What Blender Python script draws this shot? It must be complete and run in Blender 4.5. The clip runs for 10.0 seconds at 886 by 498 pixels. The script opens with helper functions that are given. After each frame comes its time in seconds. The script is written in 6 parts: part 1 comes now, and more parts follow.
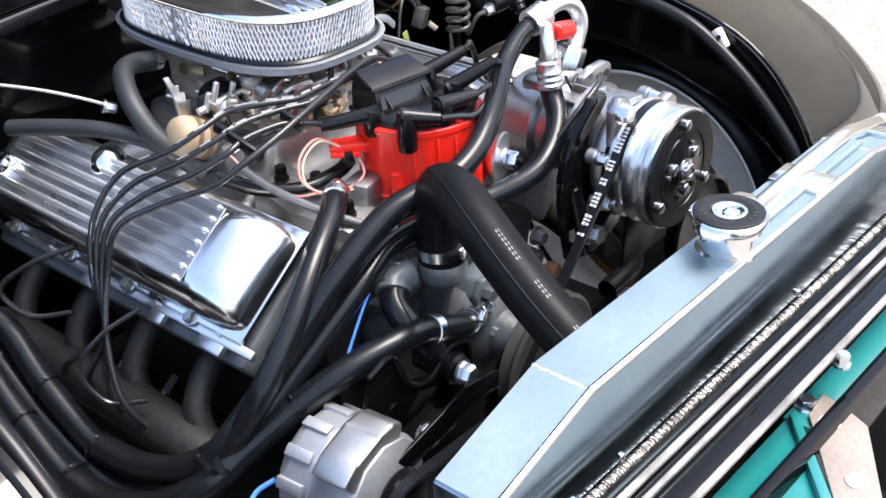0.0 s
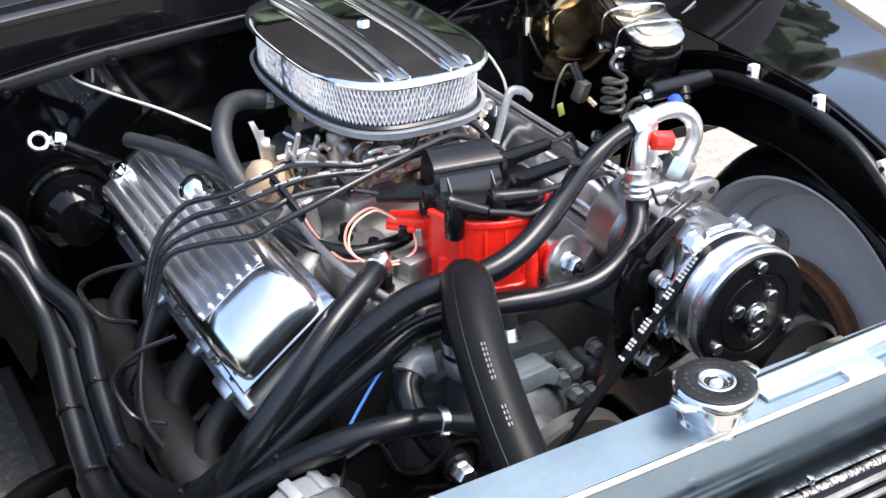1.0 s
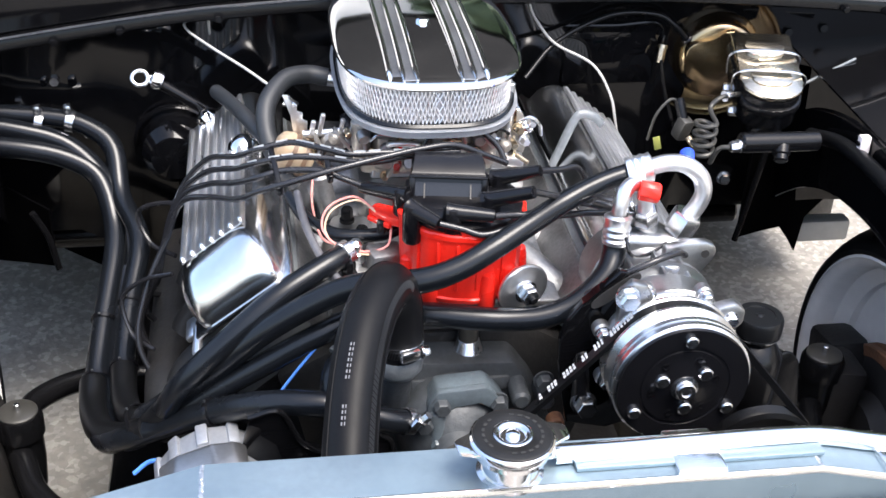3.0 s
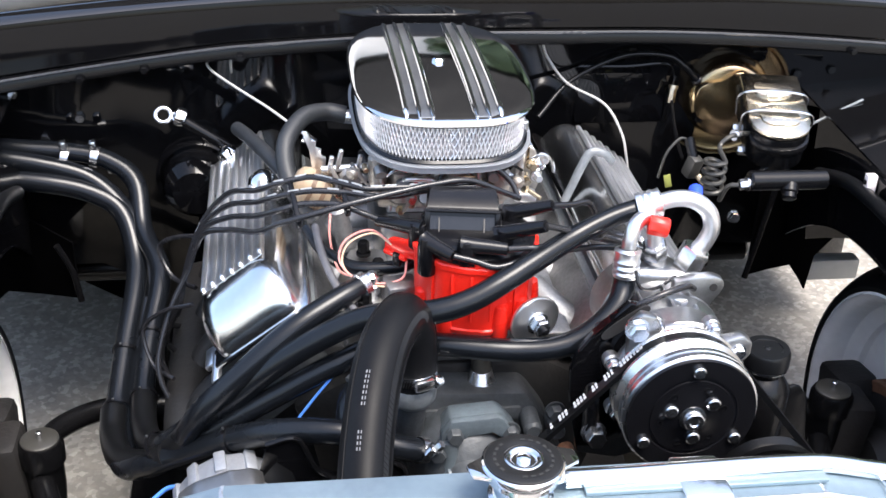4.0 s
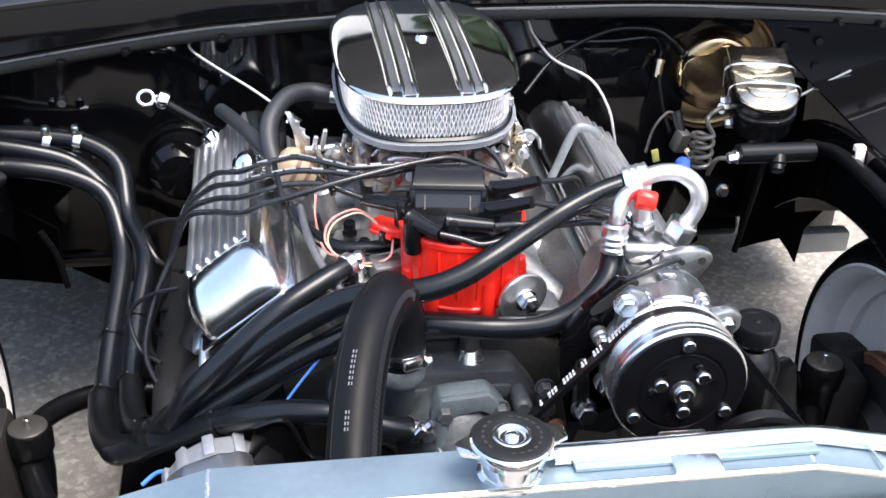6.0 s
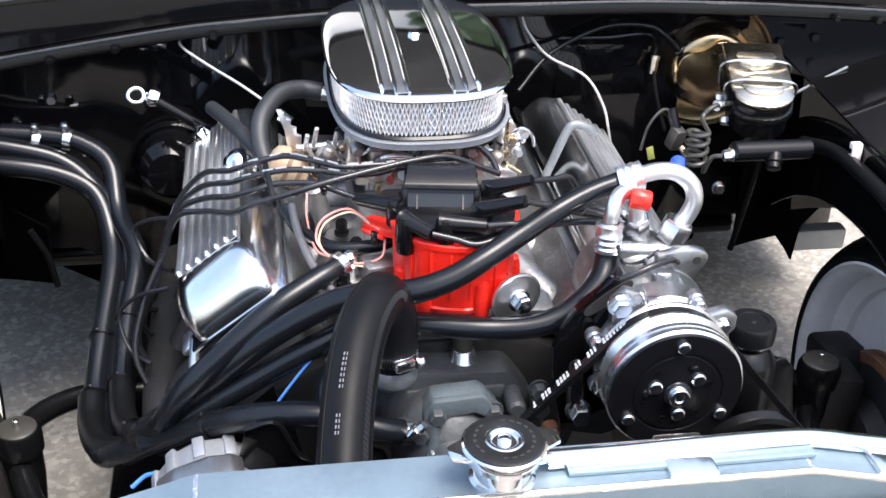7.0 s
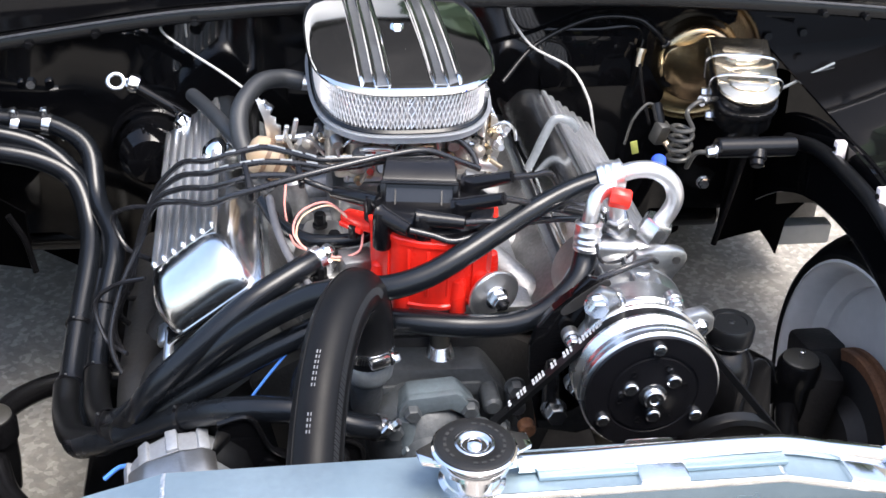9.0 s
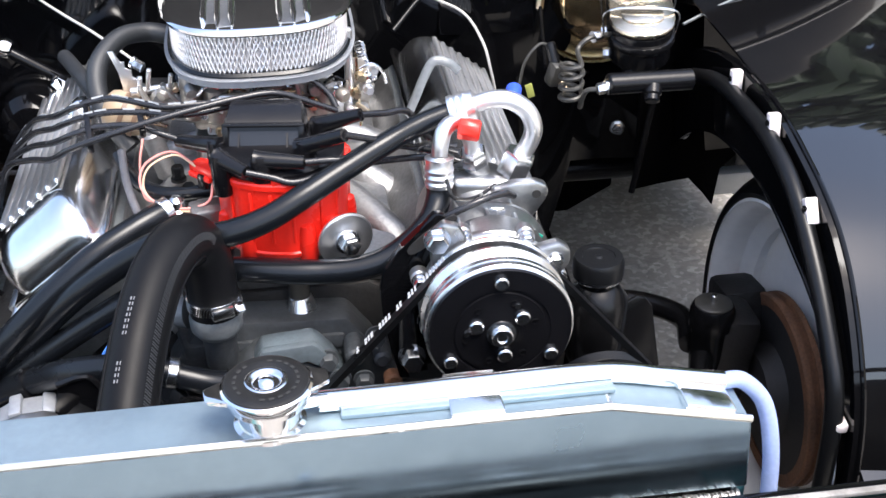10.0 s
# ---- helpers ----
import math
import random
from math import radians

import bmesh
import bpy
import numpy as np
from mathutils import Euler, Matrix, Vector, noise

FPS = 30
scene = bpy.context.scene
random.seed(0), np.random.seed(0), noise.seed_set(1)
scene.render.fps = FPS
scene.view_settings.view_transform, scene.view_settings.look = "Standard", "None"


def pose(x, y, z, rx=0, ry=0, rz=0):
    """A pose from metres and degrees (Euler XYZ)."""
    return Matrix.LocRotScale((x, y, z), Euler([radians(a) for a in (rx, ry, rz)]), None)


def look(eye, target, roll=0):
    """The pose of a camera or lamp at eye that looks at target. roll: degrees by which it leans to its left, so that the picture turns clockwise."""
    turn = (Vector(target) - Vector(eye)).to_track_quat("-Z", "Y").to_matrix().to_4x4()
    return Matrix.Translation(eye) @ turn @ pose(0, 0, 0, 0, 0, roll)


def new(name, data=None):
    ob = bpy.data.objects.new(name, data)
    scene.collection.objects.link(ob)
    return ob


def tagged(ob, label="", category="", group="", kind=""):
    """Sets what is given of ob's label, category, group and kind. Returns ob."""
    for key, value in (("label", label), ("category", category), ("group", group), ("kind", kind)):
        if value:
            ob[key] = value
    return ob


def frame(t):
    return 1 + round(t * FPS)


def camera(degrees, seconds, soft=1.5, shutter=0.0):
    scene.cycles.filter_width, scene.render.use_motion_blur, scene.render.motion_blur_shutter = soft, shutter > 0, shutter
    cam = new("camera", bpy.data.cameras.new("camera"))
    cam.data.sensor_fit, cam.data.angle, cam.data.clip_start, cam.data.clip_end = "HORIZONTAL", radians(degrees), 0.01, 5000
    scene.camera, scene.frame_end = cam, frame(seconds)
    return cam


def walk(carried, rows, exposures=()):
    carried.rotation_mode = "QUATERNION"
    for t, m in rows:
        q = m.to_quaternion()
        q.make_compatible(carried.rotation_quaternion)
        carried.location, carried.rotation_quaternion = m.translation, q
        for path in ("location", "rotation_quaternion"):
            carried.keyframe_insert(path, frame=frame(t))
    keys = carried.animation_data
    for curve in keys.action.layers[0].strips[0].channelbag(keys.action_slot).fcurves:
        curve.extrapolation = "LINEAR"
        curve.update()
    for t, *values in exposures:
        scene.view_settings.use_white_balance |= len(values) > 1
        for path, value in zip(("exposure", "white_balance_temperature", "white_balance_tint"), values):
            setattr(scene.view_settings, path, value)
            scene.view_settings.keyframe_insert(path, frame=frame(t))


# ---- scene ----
cam = camera(40.0, 10.0)
EXPOSURES = [(0.0, 1.81)]
SKY, SUN = 0.15, 1.4
PATH = [
    (0, (-0.807, -0.563, 1.481), (0.478, 0.587, 0.468), -2.6),
    (0.5, (-0.676, -0.578, 1.51), (0.441, 0.756, 0.525), -2.6),
    (1, (-0.55, -0.699, 1.53), (0.324, 0.803, 0.541), 0.1),
    (1.5, (-0.461, -0.757, 1.551), (0.21, 0.834, 0.542), -1.4),
    (2, (-0.375, -0.742, 1.556), (0.222, 0.844, 0.494), -0.3),
    (2.2, (-0.31, -0.755, 1.556), (0.201, 0.858, 0.491), 0.5),
    (3.3, (-0.161, -0.867, 1.582), (0.098, 0.839, 0.57), 2.5),
    (3.5, (-0.162, -0.873, 1.583), (0.103, 0.842, 0.589), 2.1),
    (4, (-0.173, -0.877, 1.582), (0.087, 0.852, 0.611), 2.4),
    (4.5, (-0.164, -0.883, 1.578), (0.093, 0.852, 0.616), 1.9),
    (5, (-0.161, -0.876, 1.57), (0.104, 0.851, 0.596), 1.4),
    (5.5, (-0.167, -0.875, 1.574), (0.101, 0.843, 0.586), 1.5),
    (7, (-0.159, -0.858, 1.572), (0.116, 0.85, 0.568), 1.6),
    (7.5, (-0.159, -0.852, 1.573), (0.13, 0.849, 0.562), 2.0),
    (8, (-0.152, -0.85, 1.571), (0.143, 0.845, 0.552), 2.3),
    (8.5, (-0.149, -0.846, 1.57), (0.146, 0.842, 0.539), 2.7),
    (9, (-0.142, -0.843, 1.583), (0.143, 0.845, 0.548), 2.7),
    (9.5, (-0.09, -0.852, 1.552), (0.17, 0.857, 0.548), 2.6),
    (10, (0.042, -0.845, 1.507), (0.261, 0.851, 0.47), -1.0),
]
walk(cam, [(t, look(eye, aim, roll)) for t, eye, aim, roll in PATH], exposures=EXPOSURES)

# ---- light: bright hazy day in the open ----
world = bpy.data.worlds.new("sky")
scene.world = world
world.use_nodes = True
_wn = world.node_tree.nodes
_sky = _wn.new("ShaderNodeTexSky")
_sky.sky_type = "NISHITA"
_sky.sun_disc = False
_sky.sun_elevation = radians(68)
_sky.sun_rotation = radians(147)
_sky.air_density, _sky.dust_density, _sky.ozone_density = 1.0, 3.8, 1.0
world.node_tree.links.new(_sky.outputs["Color"], _wn["Background"].inputs["Color"])
_wn["Background"].inputs["Strength"].default_value = SKY
sun = new("sun", bpy.data.lights.new("sun", "SUN"))
sun.data.energy, sun.data.angle, sun.data.color = SUN, radians(30), (1.0, 0.985, 0.965)
sun.matrix_world = look((0.75, -1.15, 3.40), (0, 0, 0))


# ---- materials ----
def mat(name, color, rough=0.5, metal=0.0, vary=0.15, scale=8.0, bump=0.0, bump_scale=60.0, coat=0.0, rough_vary=0.12,
        tint=None, tint_scale=3.0, tint_amount=0.5, alpha=None, transmission=0.0, spec=0.5):
    """Procedural surface: base colour with two scales of variation, roughness variation and fine relief."""
    m = bpy.data.materials.new(name)
    m.use_nodes = True
    n, l = m.node_tree.nodes, m.node_tree.links
    b = n["Principled BSDF"]
    tc = n.new("ShaderNodeTexCoord")
    big = n.new("ShaderNodeTexNoise")
    big.inputs["Scale"].default_value, big.inputs["Detail"].default_value = scale, 5
    l.new(tc.outputs["Object"], big.inputs["Vector"])
    small = n.new("ShaderNodeTexNoise")
    small.inputs["Scale"].default_value, small.inputs["Detail"].default_value = scale * 14, 3
    l.new(tc.outputs["Object"], small.inputs["Vector"])
    add = n.new("ShaderNodeMath")
    add.operation = "ADD"
    l.new(big.outputs["Fac"], add.inputs[0])
    l.new(small.outputs["Fac"], add.inputs[1])
    ramp = n.new("ShaderNodeMapRange")
    ramp.inputs["From Min"].default_value, ramp.inputs["From Max"].default_value = 0.65, 1.35
    ramp.inputs["To Min"].default_value, ramp.inputs["To Max"].default_value = 1 - vary, 1 + vary
    l.new(add.outputs[0], ramp.inputs["Value"])
    mul = n.new("ShaderNodeVectorMath")
    mul.operation = "SCALE"
    mul.inputs[0].default_value = color
    l.new(ramp.outputs[0], mul.inputs["Scale"])
    out = mul.outputs[0]
    if tint:
        tn = n.new("ShaderNodeTexNoise")
        tn.inputs["Scale"].default_value, tn.inputs["Detail"].default_value = tint_scale, 6
        l.new(tc.outputs["Object"], tn.inputs["Vector"])
        tr = n.new("ShaderNodeMapRange")
        tr.inputs["From Min"].default_value, tr.inputs["From Max"].default_value = 0.45, 0.68
        tr.inputs["To Max"].default_value = tint_amount
        l.new(tn.outputs["Fac"], tr.inputs["Value"])
        mix = n.new("ShaderNodeMix")
        mix.data_type = "RGBA"
        l.new(tr.outputs[0], mix.inputs["Factor"])
        l.new(out, mix.inputs["A"])
        mix.inputs["B"].default_value = (*tint, 1)
        out = mix.outputs["Result"]
    l.new(out, b.inputs["Base Color"])
    rr = n.new("ShaderNodeMapRange")
    rr.inputs["From Min"].default_value, rr.inputs["From Max"].default_value = 0.3, 0.7
    rr.inputs["To Min"].default_value = max(0.01, rough * (1 - rough_vary))
    rr.inputs["To Max"].default_value = min(1.0, rough * (1 + rough_vary))
    l.new(big.outputs["Fac"], rr.inputs["Value"])
    l.new(rr.outputs[0], b.inputs["Roughness"])
    b.inputs["Metallic"].default_value = metal
    b.inputs["Specular IOR Level"].default_value = spec
    b.inputs["Coat Weight"].default_value = coat
    b.inputs["Coat Roughness"].default_value = 0.04
    b.inputs["Transmission Weight"].default_value = transmission
    if alpha is not None:
        b.inputs["Alpha"].default_value = alpha
    if bump:
        bn = n.new("ShaderNodeTexNoise")
        bn.inputs["Scale"].default_value, bn.inputs["Detail"].default_value = bump_scale, 4
        l.new(tc.outputs["Object"], bn.inputs["Vector"])
        bu = n.new("ShaderNodeBump")
        bu.inputs["Strength"].default_value, bu.inputs["Distance"].default_value = bump, 0.002
        l.new(bn.outputs["Fac"], bu.inputs["Height"])
        l.new(bu.outputs["Normal"], b.inputs["Normal"])
    return m


BLACK_PAINT = mat("black_gloss_paint", (0.003, 0.003, 0.0035), 0.06, coat=0.0, vary=0.25, scale=3, bump=0.03, bump_scale=12, spec=0.25)
FENDER_GLOSS = mat("black_clear_coat", (0.004, 0.004, 0.0045), 0.035, vary=0.2, scale=3, bump=0.012, bump_scale=5, spec=0.7, coat=0.4)
BLACK_SATIN = mat("black_satin_steel", (0.004, 0.004, 0.0045), 0.24, vary=0.3, scale=9, bump=0.02, bump_scale=90, spec=0.27)
UNDERSEAL = mat("black_underseal", (0.0016, 0.0016, 0.0018), 0.5, vary=0.3, scale=20, bump=0.1, bump_scale=160, spec=0.0)
BLACK_MATT = mat("dusty_black_steel", (0.016, 0.015, 0.015), 0.62, vary=0.35, scale=12, bump=0.15, tint=(0.04, 0.035, 0.03), tint_amount=0.4)
RUBBER = mat("black_hose_rubber", (0.0055, 0.0066, 0.0085), 0.24, vary=0.2, scale=14, bump=0.02, bump_scale=180, rough_vary=0.2, spec=0.33)
RUBBER_DULL = mat("dull_hose_rubber", (0.005, 0.0053, 0.006), 0.30, vary=0.15, scale=18, rough_vary=0.1, spec=0.28)
RUBBER_GREY = mat("grey_vacuum_rubber", (0.018, 0.020, 0.023), 0.5, vary=0.2, scale=24, bump=0.1, bump_scale=300)
PLASTIC = mat("black_moulded_plastic", (0.005, 0.005, 0.006), 0.24, vary=0.2, scale=30, bump=0.02, bump_scale=120, spec=0.3)
RED_PLASTIC = mat("red_moulded_plastic", (0.80, 0.022, 0.012), 0.28, vary=0.06, scale=18, bump=0.015, bump_scale=90)
BLUE_PLASTIC = mat("blue_plastic", (0.03, 0.08, 0.55), 0.4, vary=0.1)
POLISHED = mat("polished_aluminium", (0.82, 0.82, 0.82), 0.15, 1.0, vary=0.03, scale=6, rough_vary=0.25)
COVER_ALU = mat("buffed_aluminium", (0.82, 0.82, 0.82), 0.19, 1.0, vary=0.04, scale=9, bump=0.015, bump_scale=25, rough_vary=0.35)
SATIN_ALU = mat("satin_cover_aluminium", (0.80, 0.80, 0.80), 0.38, 1.0, vary=0.05, scale=9, bump=0.02, bump_scale=40, rough_vary=0.25)
FIN_VALLEY = mat("grey_fin_valley", (0.34, 0.345, 0.35), 0.42, 1.0, vary=0.12, scale=20, bump=0.05, bump_scale=200)
LIGHT_ALU = mat("clean_light_aluminium", (0.86, 0.86, 0.87), 0.34, 1.0, vary=0.04, scale=14, bump=0.03, bump_scale=160, rough_vary=0.15)
DULL_ALU = mat("dull_cast_aluminium", (0.36, 0.375, 0.40), 0.55, 0.7, vary=0.1, scale=16, bump=0.08, bump_scale=240)
FINNED = mat("satin_aluminium", (0.66, 0.66, 0.665), 0.36, 1.0, vary=0.10, scale=14, bump=0.06, bump_scale=220, rough_vary=0.3)
BARE = mat("bare_cast_aluminium", (0.50, 0.50, 0.495), 0.42, 1.0, vary=0.10, scale=12, bump=0.10, bump_scale=260, rough_vary=0.2,
           tint=(0.34, 0.32, 0.29), tint_scale=14, tint_amount=0.5)
CAST = mat("sand_cast_aluminium", (0.30, 0.30, 0.30), 0.5, 1.0, vary=0.2, scale=16, bump=0.3, bump_scale=220, rough_vary=0.3)
CARB = mat("dichromate_zinc_casting", (0.40, 0.38, 0.345), 0.48, 0.8, vary=0.25, scale=14, bump=0.1, bump_scale=160, rough_vary=0.2,
           tint=(0.22, 0.19, 0.16), tint_scale=26, tint_amount=0.7)
BRASS = mat("brass", (0.62, 0.51, 0.36), 0.30, 1.0, vary=0.12, scale=20)
HOSE_RUBBER = mat("matt_moulded_rubber", (0.0050, 0.0052, 0.0060), 0.42, vary=0.2, scale=22, bump=0.06, bump_scale=220, rough_vary=0.15, spec=0.12)
COMP_ALU = mat("grey_diecast_aluminium", (0.41, 0.415, 0.42), 0.36, 1.0, vary=0.14, scale=18, bump=0.12, bump_scale=180, rough_vary=0.25, tint=(0.34, 0.33, 0.31), tint_scale=16, tint_amount=0.5)
GOLD_ZINC = mat("gold_zinc_plate", (0.40, 0.31, 0.18), 0.24, 1.0, vary=0.12, scale=8, bump=0.05, bump_scale=30, tint=(0.30, 0.20, 0.17), tint_scale=9, tint_amount=0.7)
PLATED = mat("pale_gold_plated_steel", (0.66, 0.60, 0.49), 0.22, 1.0, vary=0.08, scale=12, bump=0.05, bump_scale=30, rough_vary=0.3, tint=(0.58, 0.50, 0.36), tint_scale=20, tint_amount=0.5)
MACHINED = mat("machined_steel", (0.76, 0.77, 0.78), 0.26, 1.0, vary=0.03, scale=20, rough_vary=0.1)
CHROME = mat("chrome", (0.86, 0.86, 0.87), 0.05, 1.0, vary=0.03, scale=8, rough_vary=0.3)
ZINC = mat("bright_zinc_steel", (0.68, 0.69, 0.71), 0.24, 1.0, vary=0.06, scale=30, rough_vary=0.15)
# blue of the sky's reflection is mixed into both tank sheet colours
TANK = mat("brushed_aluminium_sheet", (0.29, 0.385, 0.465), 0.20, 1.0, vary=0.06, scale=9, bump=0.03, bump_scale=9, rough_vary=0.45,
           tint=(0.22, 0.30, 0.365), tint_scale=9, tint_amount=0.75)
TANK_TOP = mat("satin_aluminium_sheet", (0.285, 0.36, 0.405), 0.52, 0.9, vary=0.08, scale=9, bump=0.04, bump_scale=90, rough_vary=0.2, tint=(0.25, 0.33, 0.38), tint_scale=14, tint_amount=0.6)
WELD = mat("weld_bead_aluminium", (0.62, 0.64, 0.66), 0.32, 1.0, vary=0.2, scale=60, bump=0.6, bump_scale=300)
GREY_PAINT = mat("grey_engine_paint", (0.15, 0.165, 0.175), 0.42, 0.25, vary=0.2, scale=14, bump=0.3, bump_scale=220, tint=(0.09, 0.09, 0.09), tint_scale=12, tint_amount=0.6)
PUMP_GREY = mat("blue_grey_engine_paint", (0.085, 0.108, 0.124), 0.40, 0.0, vary=0.25, scale=18, bump=0.3, bump_scale=180, tint=(0.045, 0.05, 0.055), tint_scale=14, tint_amount=0.6)
COVER_GREY = mat("oily_grey_casting", (0.040, 0.045, 0.050), 0.45, 0.0, vary=0.35, scale=14, bump=0.3, bump_scale=160, tint=(0.02, 0.02, 0.02), tint_scale=9, tint_amount=0.6)
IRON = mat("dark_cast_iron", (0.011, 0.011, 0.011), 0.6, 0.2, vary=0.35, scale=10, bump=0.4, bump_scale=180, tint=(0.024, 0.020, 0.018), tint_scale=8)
RUST = mat("rusty_iron", (0.17, 0.075, 0.035), 0.7, vary=0.4, scale=20, bump=0.4, bump_scale=120, tint=(0.05, 0.03, 0.02), tint_scale=14)
TAN = mat("tan_phenolic", (0.30, 0.23, 0.155), 0.45, vary=0.15, scale=20, tint=(0.30, 0.2, 0.1), tint_scale=30, tint_amount=0.5)
CREAM = mat("cream_porcelain", (0.75, 0.68, 0.66), 0.3, vary=0.06)
WHITE_INK = mat("white_printed_ink", (0.50, 0.51, 0.52), 0.5, vary=0.15, scale=120)
CLEAR = mat("clear_vinyl_tube", (0.45, 0.55, 0.85), 0.12, vary=0.1, scale=20, transmission=0.45)
TEAL = mat("teal_body_paint", (0.012, 0.17, 0.17), 0.3, coat=0.3, vary=0.12, scale=6, bump=0.03, tint=(0.03, 0.23, 0.23), tint_scale=5)
PINK_WIRE = mat("pink_wire", (0.75, 0.30, 0.26), 0.4, vary=0.1)
YELLOW_WIRE = mat("yellow_wire", (0.72, 0.50, 0.33), 0.4, vary=0.1)
BLUE_WIRE = mat("blue_wire", (0.08, 0.24, 0.75), 0.4, vary=0.1)
GREY_WHEEL = mat("light_grey_wheel_paint", (0.42, 0.42, 0.41), 0.42, vary=0.1, scale=4, bump=0.04, tint=(0.30, 0.29, 0.27), tint_scale=5)
FILTER = mat("white_filter_gauze", (0.46, 0.44, 0.44), 0.7, vary=0.10, scale=60, bump=0.3, bump_scale=400)
MESH_WIRE = mat("aluminium_screen", (0.90, 0.88, 0.89), 0.36, 1.0, vary=0.05, scale=40)
HOOD_PAD = mat("dull_black_hood_lining", (0.006, 0.006, 0.006), 0.8, vary=0.3, scale=6, spec=0.1)
WHEEL_PAINT = mat("pale_grey_wheel_paint", (0.88, 0.87, 0.85), 0.45, vary=0.08, scale=4, bump=0.03, tint=(0.70, 0.69, 0.67), tint_scale=5)
STEEL_LINE = mat("grey_steel_line", (0.055, 0.053, 0.048), 0.42, 0.4, vary=0.1, scale=30)
SHEATH = mat("pale_grey_sheath", (0.40, 0.39, 0.37), 0.4, vary=0.1, scale=40)
GREY_PLASTIC = mat("worn_black_plastic", (0.009, 0.010, 0.012), 0.2, vary=0.15, scale=20)
CLEAR_GREY = mat("grey_wire_loom", (0.10, 0.10, 0.11), 0.42, vary=0.2)
HOUSE_WALL = mat("pale_rendered_wall", (0.72, 0.70, 0.66), 0.8, vary=0.1, scale=1.5, bump=0.2, bump_scale=20)
ROOF_TILE = mat("dark_roof_tiles", (0.015, 0.015, 0.017), 0.7, vary=0.3, scale=2, bump=0.3, bump_scale=12)
CONCRETE = mat("worn_concrete", (0.30, 0.278, 0.245), 0.85, vary=0.16, scale=7, bump=0.6, bump_scale=90, tint=(0.20, 0.19, 0.175), tint_scale=34, tint_amount=0.6)



def show_stones(m, scale, low, high):
    """Lay single stones of differing brightness into a concrete surface."""
    n, l = m.node_tree.nodes, m.node_tree.links
    b = n["Principled BSDF"]
    was = b.inputs["Base Color"].links[0].from_socket
    tc = n.new("ShaderNodeTexCoord")
    warp = n.new("ShaderNodeTexNoise")
    warp.inputs["Scale"].default_value = scale * 1.5
    l.new(tc.outputs["Object"], warp.inputs["Vector"])
    shift = n.new("ShaderNodeVectorMath")
    shift.operation = "MULTIPLY_ADD"
    l.new(warp.outputs["Color"], shift.inputs[0])
    shift.inputs[1].default_value = (0.5 / scale,) * 3
    l.new(tc.outputs["Object"], shift.inputs[2])
    cell = n.new("ShaderNodeTexVoronoi")
    cell.inputs["Scale"].default_value = scale
    l.new(shift.outputs[0], cell.inputs["Vector"])
    grey = n.new("ShaderNodeSeparateColor")
    l.new(cell.outputs["Color"], grey.inputs["Color"])
    ramp = n.new("ShaderNodeMapRange")
    ramp.inputs["From Min"].default_value, ramp.inputs["From Max"].default_value = 0.55, 1.0
    ramp.inputs["To Min"].default_value, ramp.inputs["To Max"].default_value = low, high
    l.new(grey.outputs[0], ramp.inputs["Value"])
    mul = n.new("ShaderNodeVectorMath")
    mul.operation = "SCALE"
    l.new(was, mul.inputs[0])
    l.new(ramp.outputs[0], mul.inputs["Scale"])
    l.new(mul.outputs[0], b.inputs["Base Color"])


show_stones(CONCRETE, 110, 0.88, 1.40)


# ---- mesh helpers ----
def spline(points, n=8):
    """Points along a smooth curve through the given ones."""
    p = [Vector(q) for q in points]
    if len(p) == 2:
        return [p[0].lerp(p[1], i / n) for i in range(n + 1)]
    p = [p[0] * 2 - p[1]] + p + [p[-1] * 2 - p[-2]]
    out = []
    for i in range(1, len(p) - 2):
        a, b, c, d = p[i - 1:i + 3]
        for k in range(n):
            t = k / n
            out.append(0.5 * (2 * b + (c - a) * t + (2 * a - 5 * b + 4 * c - d) * t * t + (3 * b - a - 3 * c + d) * t ** 3))
    return out + [p[-2]]


def tube(points, radius, sides=12, n=8, smooth=True, flat=1.0, bm=None):
    """A round bar swept along a smooth curve. radius: a number, or a function of the share of the way."""
    path = spline(points, n) if smooth else [Vector(q) for q in points]
    bm = bm or bmesh.new()
    tangent = (path[1] - path[0]).normalized()
    side = tangent.orthogonal().normalized()
    rings = []
    for i, q in enumerate(path):
        d = (path[min(i + 1, len(path) - 1)] - path[max(i - 1, 0)]).normalized()
        side = (side - d * side.dot(d)).normalized()
        up = d.cross(side)
        r = radius(i / (len(path) - 1)) if callable(radius) else radius
        rings.append([bm.verts.new(q + (side * math.cos(a) + up * math.sin(a) * flat) * r) for a in (2 * math.pi * k / sides for k in range(sides))])
    for a, b in zip(rings, rings[1:]):
        for k in range(sides):
            bm.faces.new((a[k], a[(k + 1) % sides], b[(k + 1) % sides], b[k]))
    bm.faces.new(rings[0][::-1])
    bm.faces.new(rings[-1])
    return bm


def lathe(profile, m=None, sides=32, bm=None):
    """A turned body about z from (radius, height) pairs, closed at both ends, then moved by m."""
    bm = bm or bmesh.new()
    m = m or Matrix()
    rings = []
    for r, h in profile:
        rings.append([bm.verts.new(m @ Vector((r * math.cos(a), r * math.sin(a), h))) for a in (2 * math.pi * k / sides for k in range(sides))])
    for a, b in zip(rings, rings[1:]):
        for k in range(sides):
            bm.faces.new((a[k], a[(k + 1) % sides], b[(k + 1) % sides], b[k]))
    bm.faces.new(rings[0][::-1])
    bm.faces.new(rings[-1])
    return bm


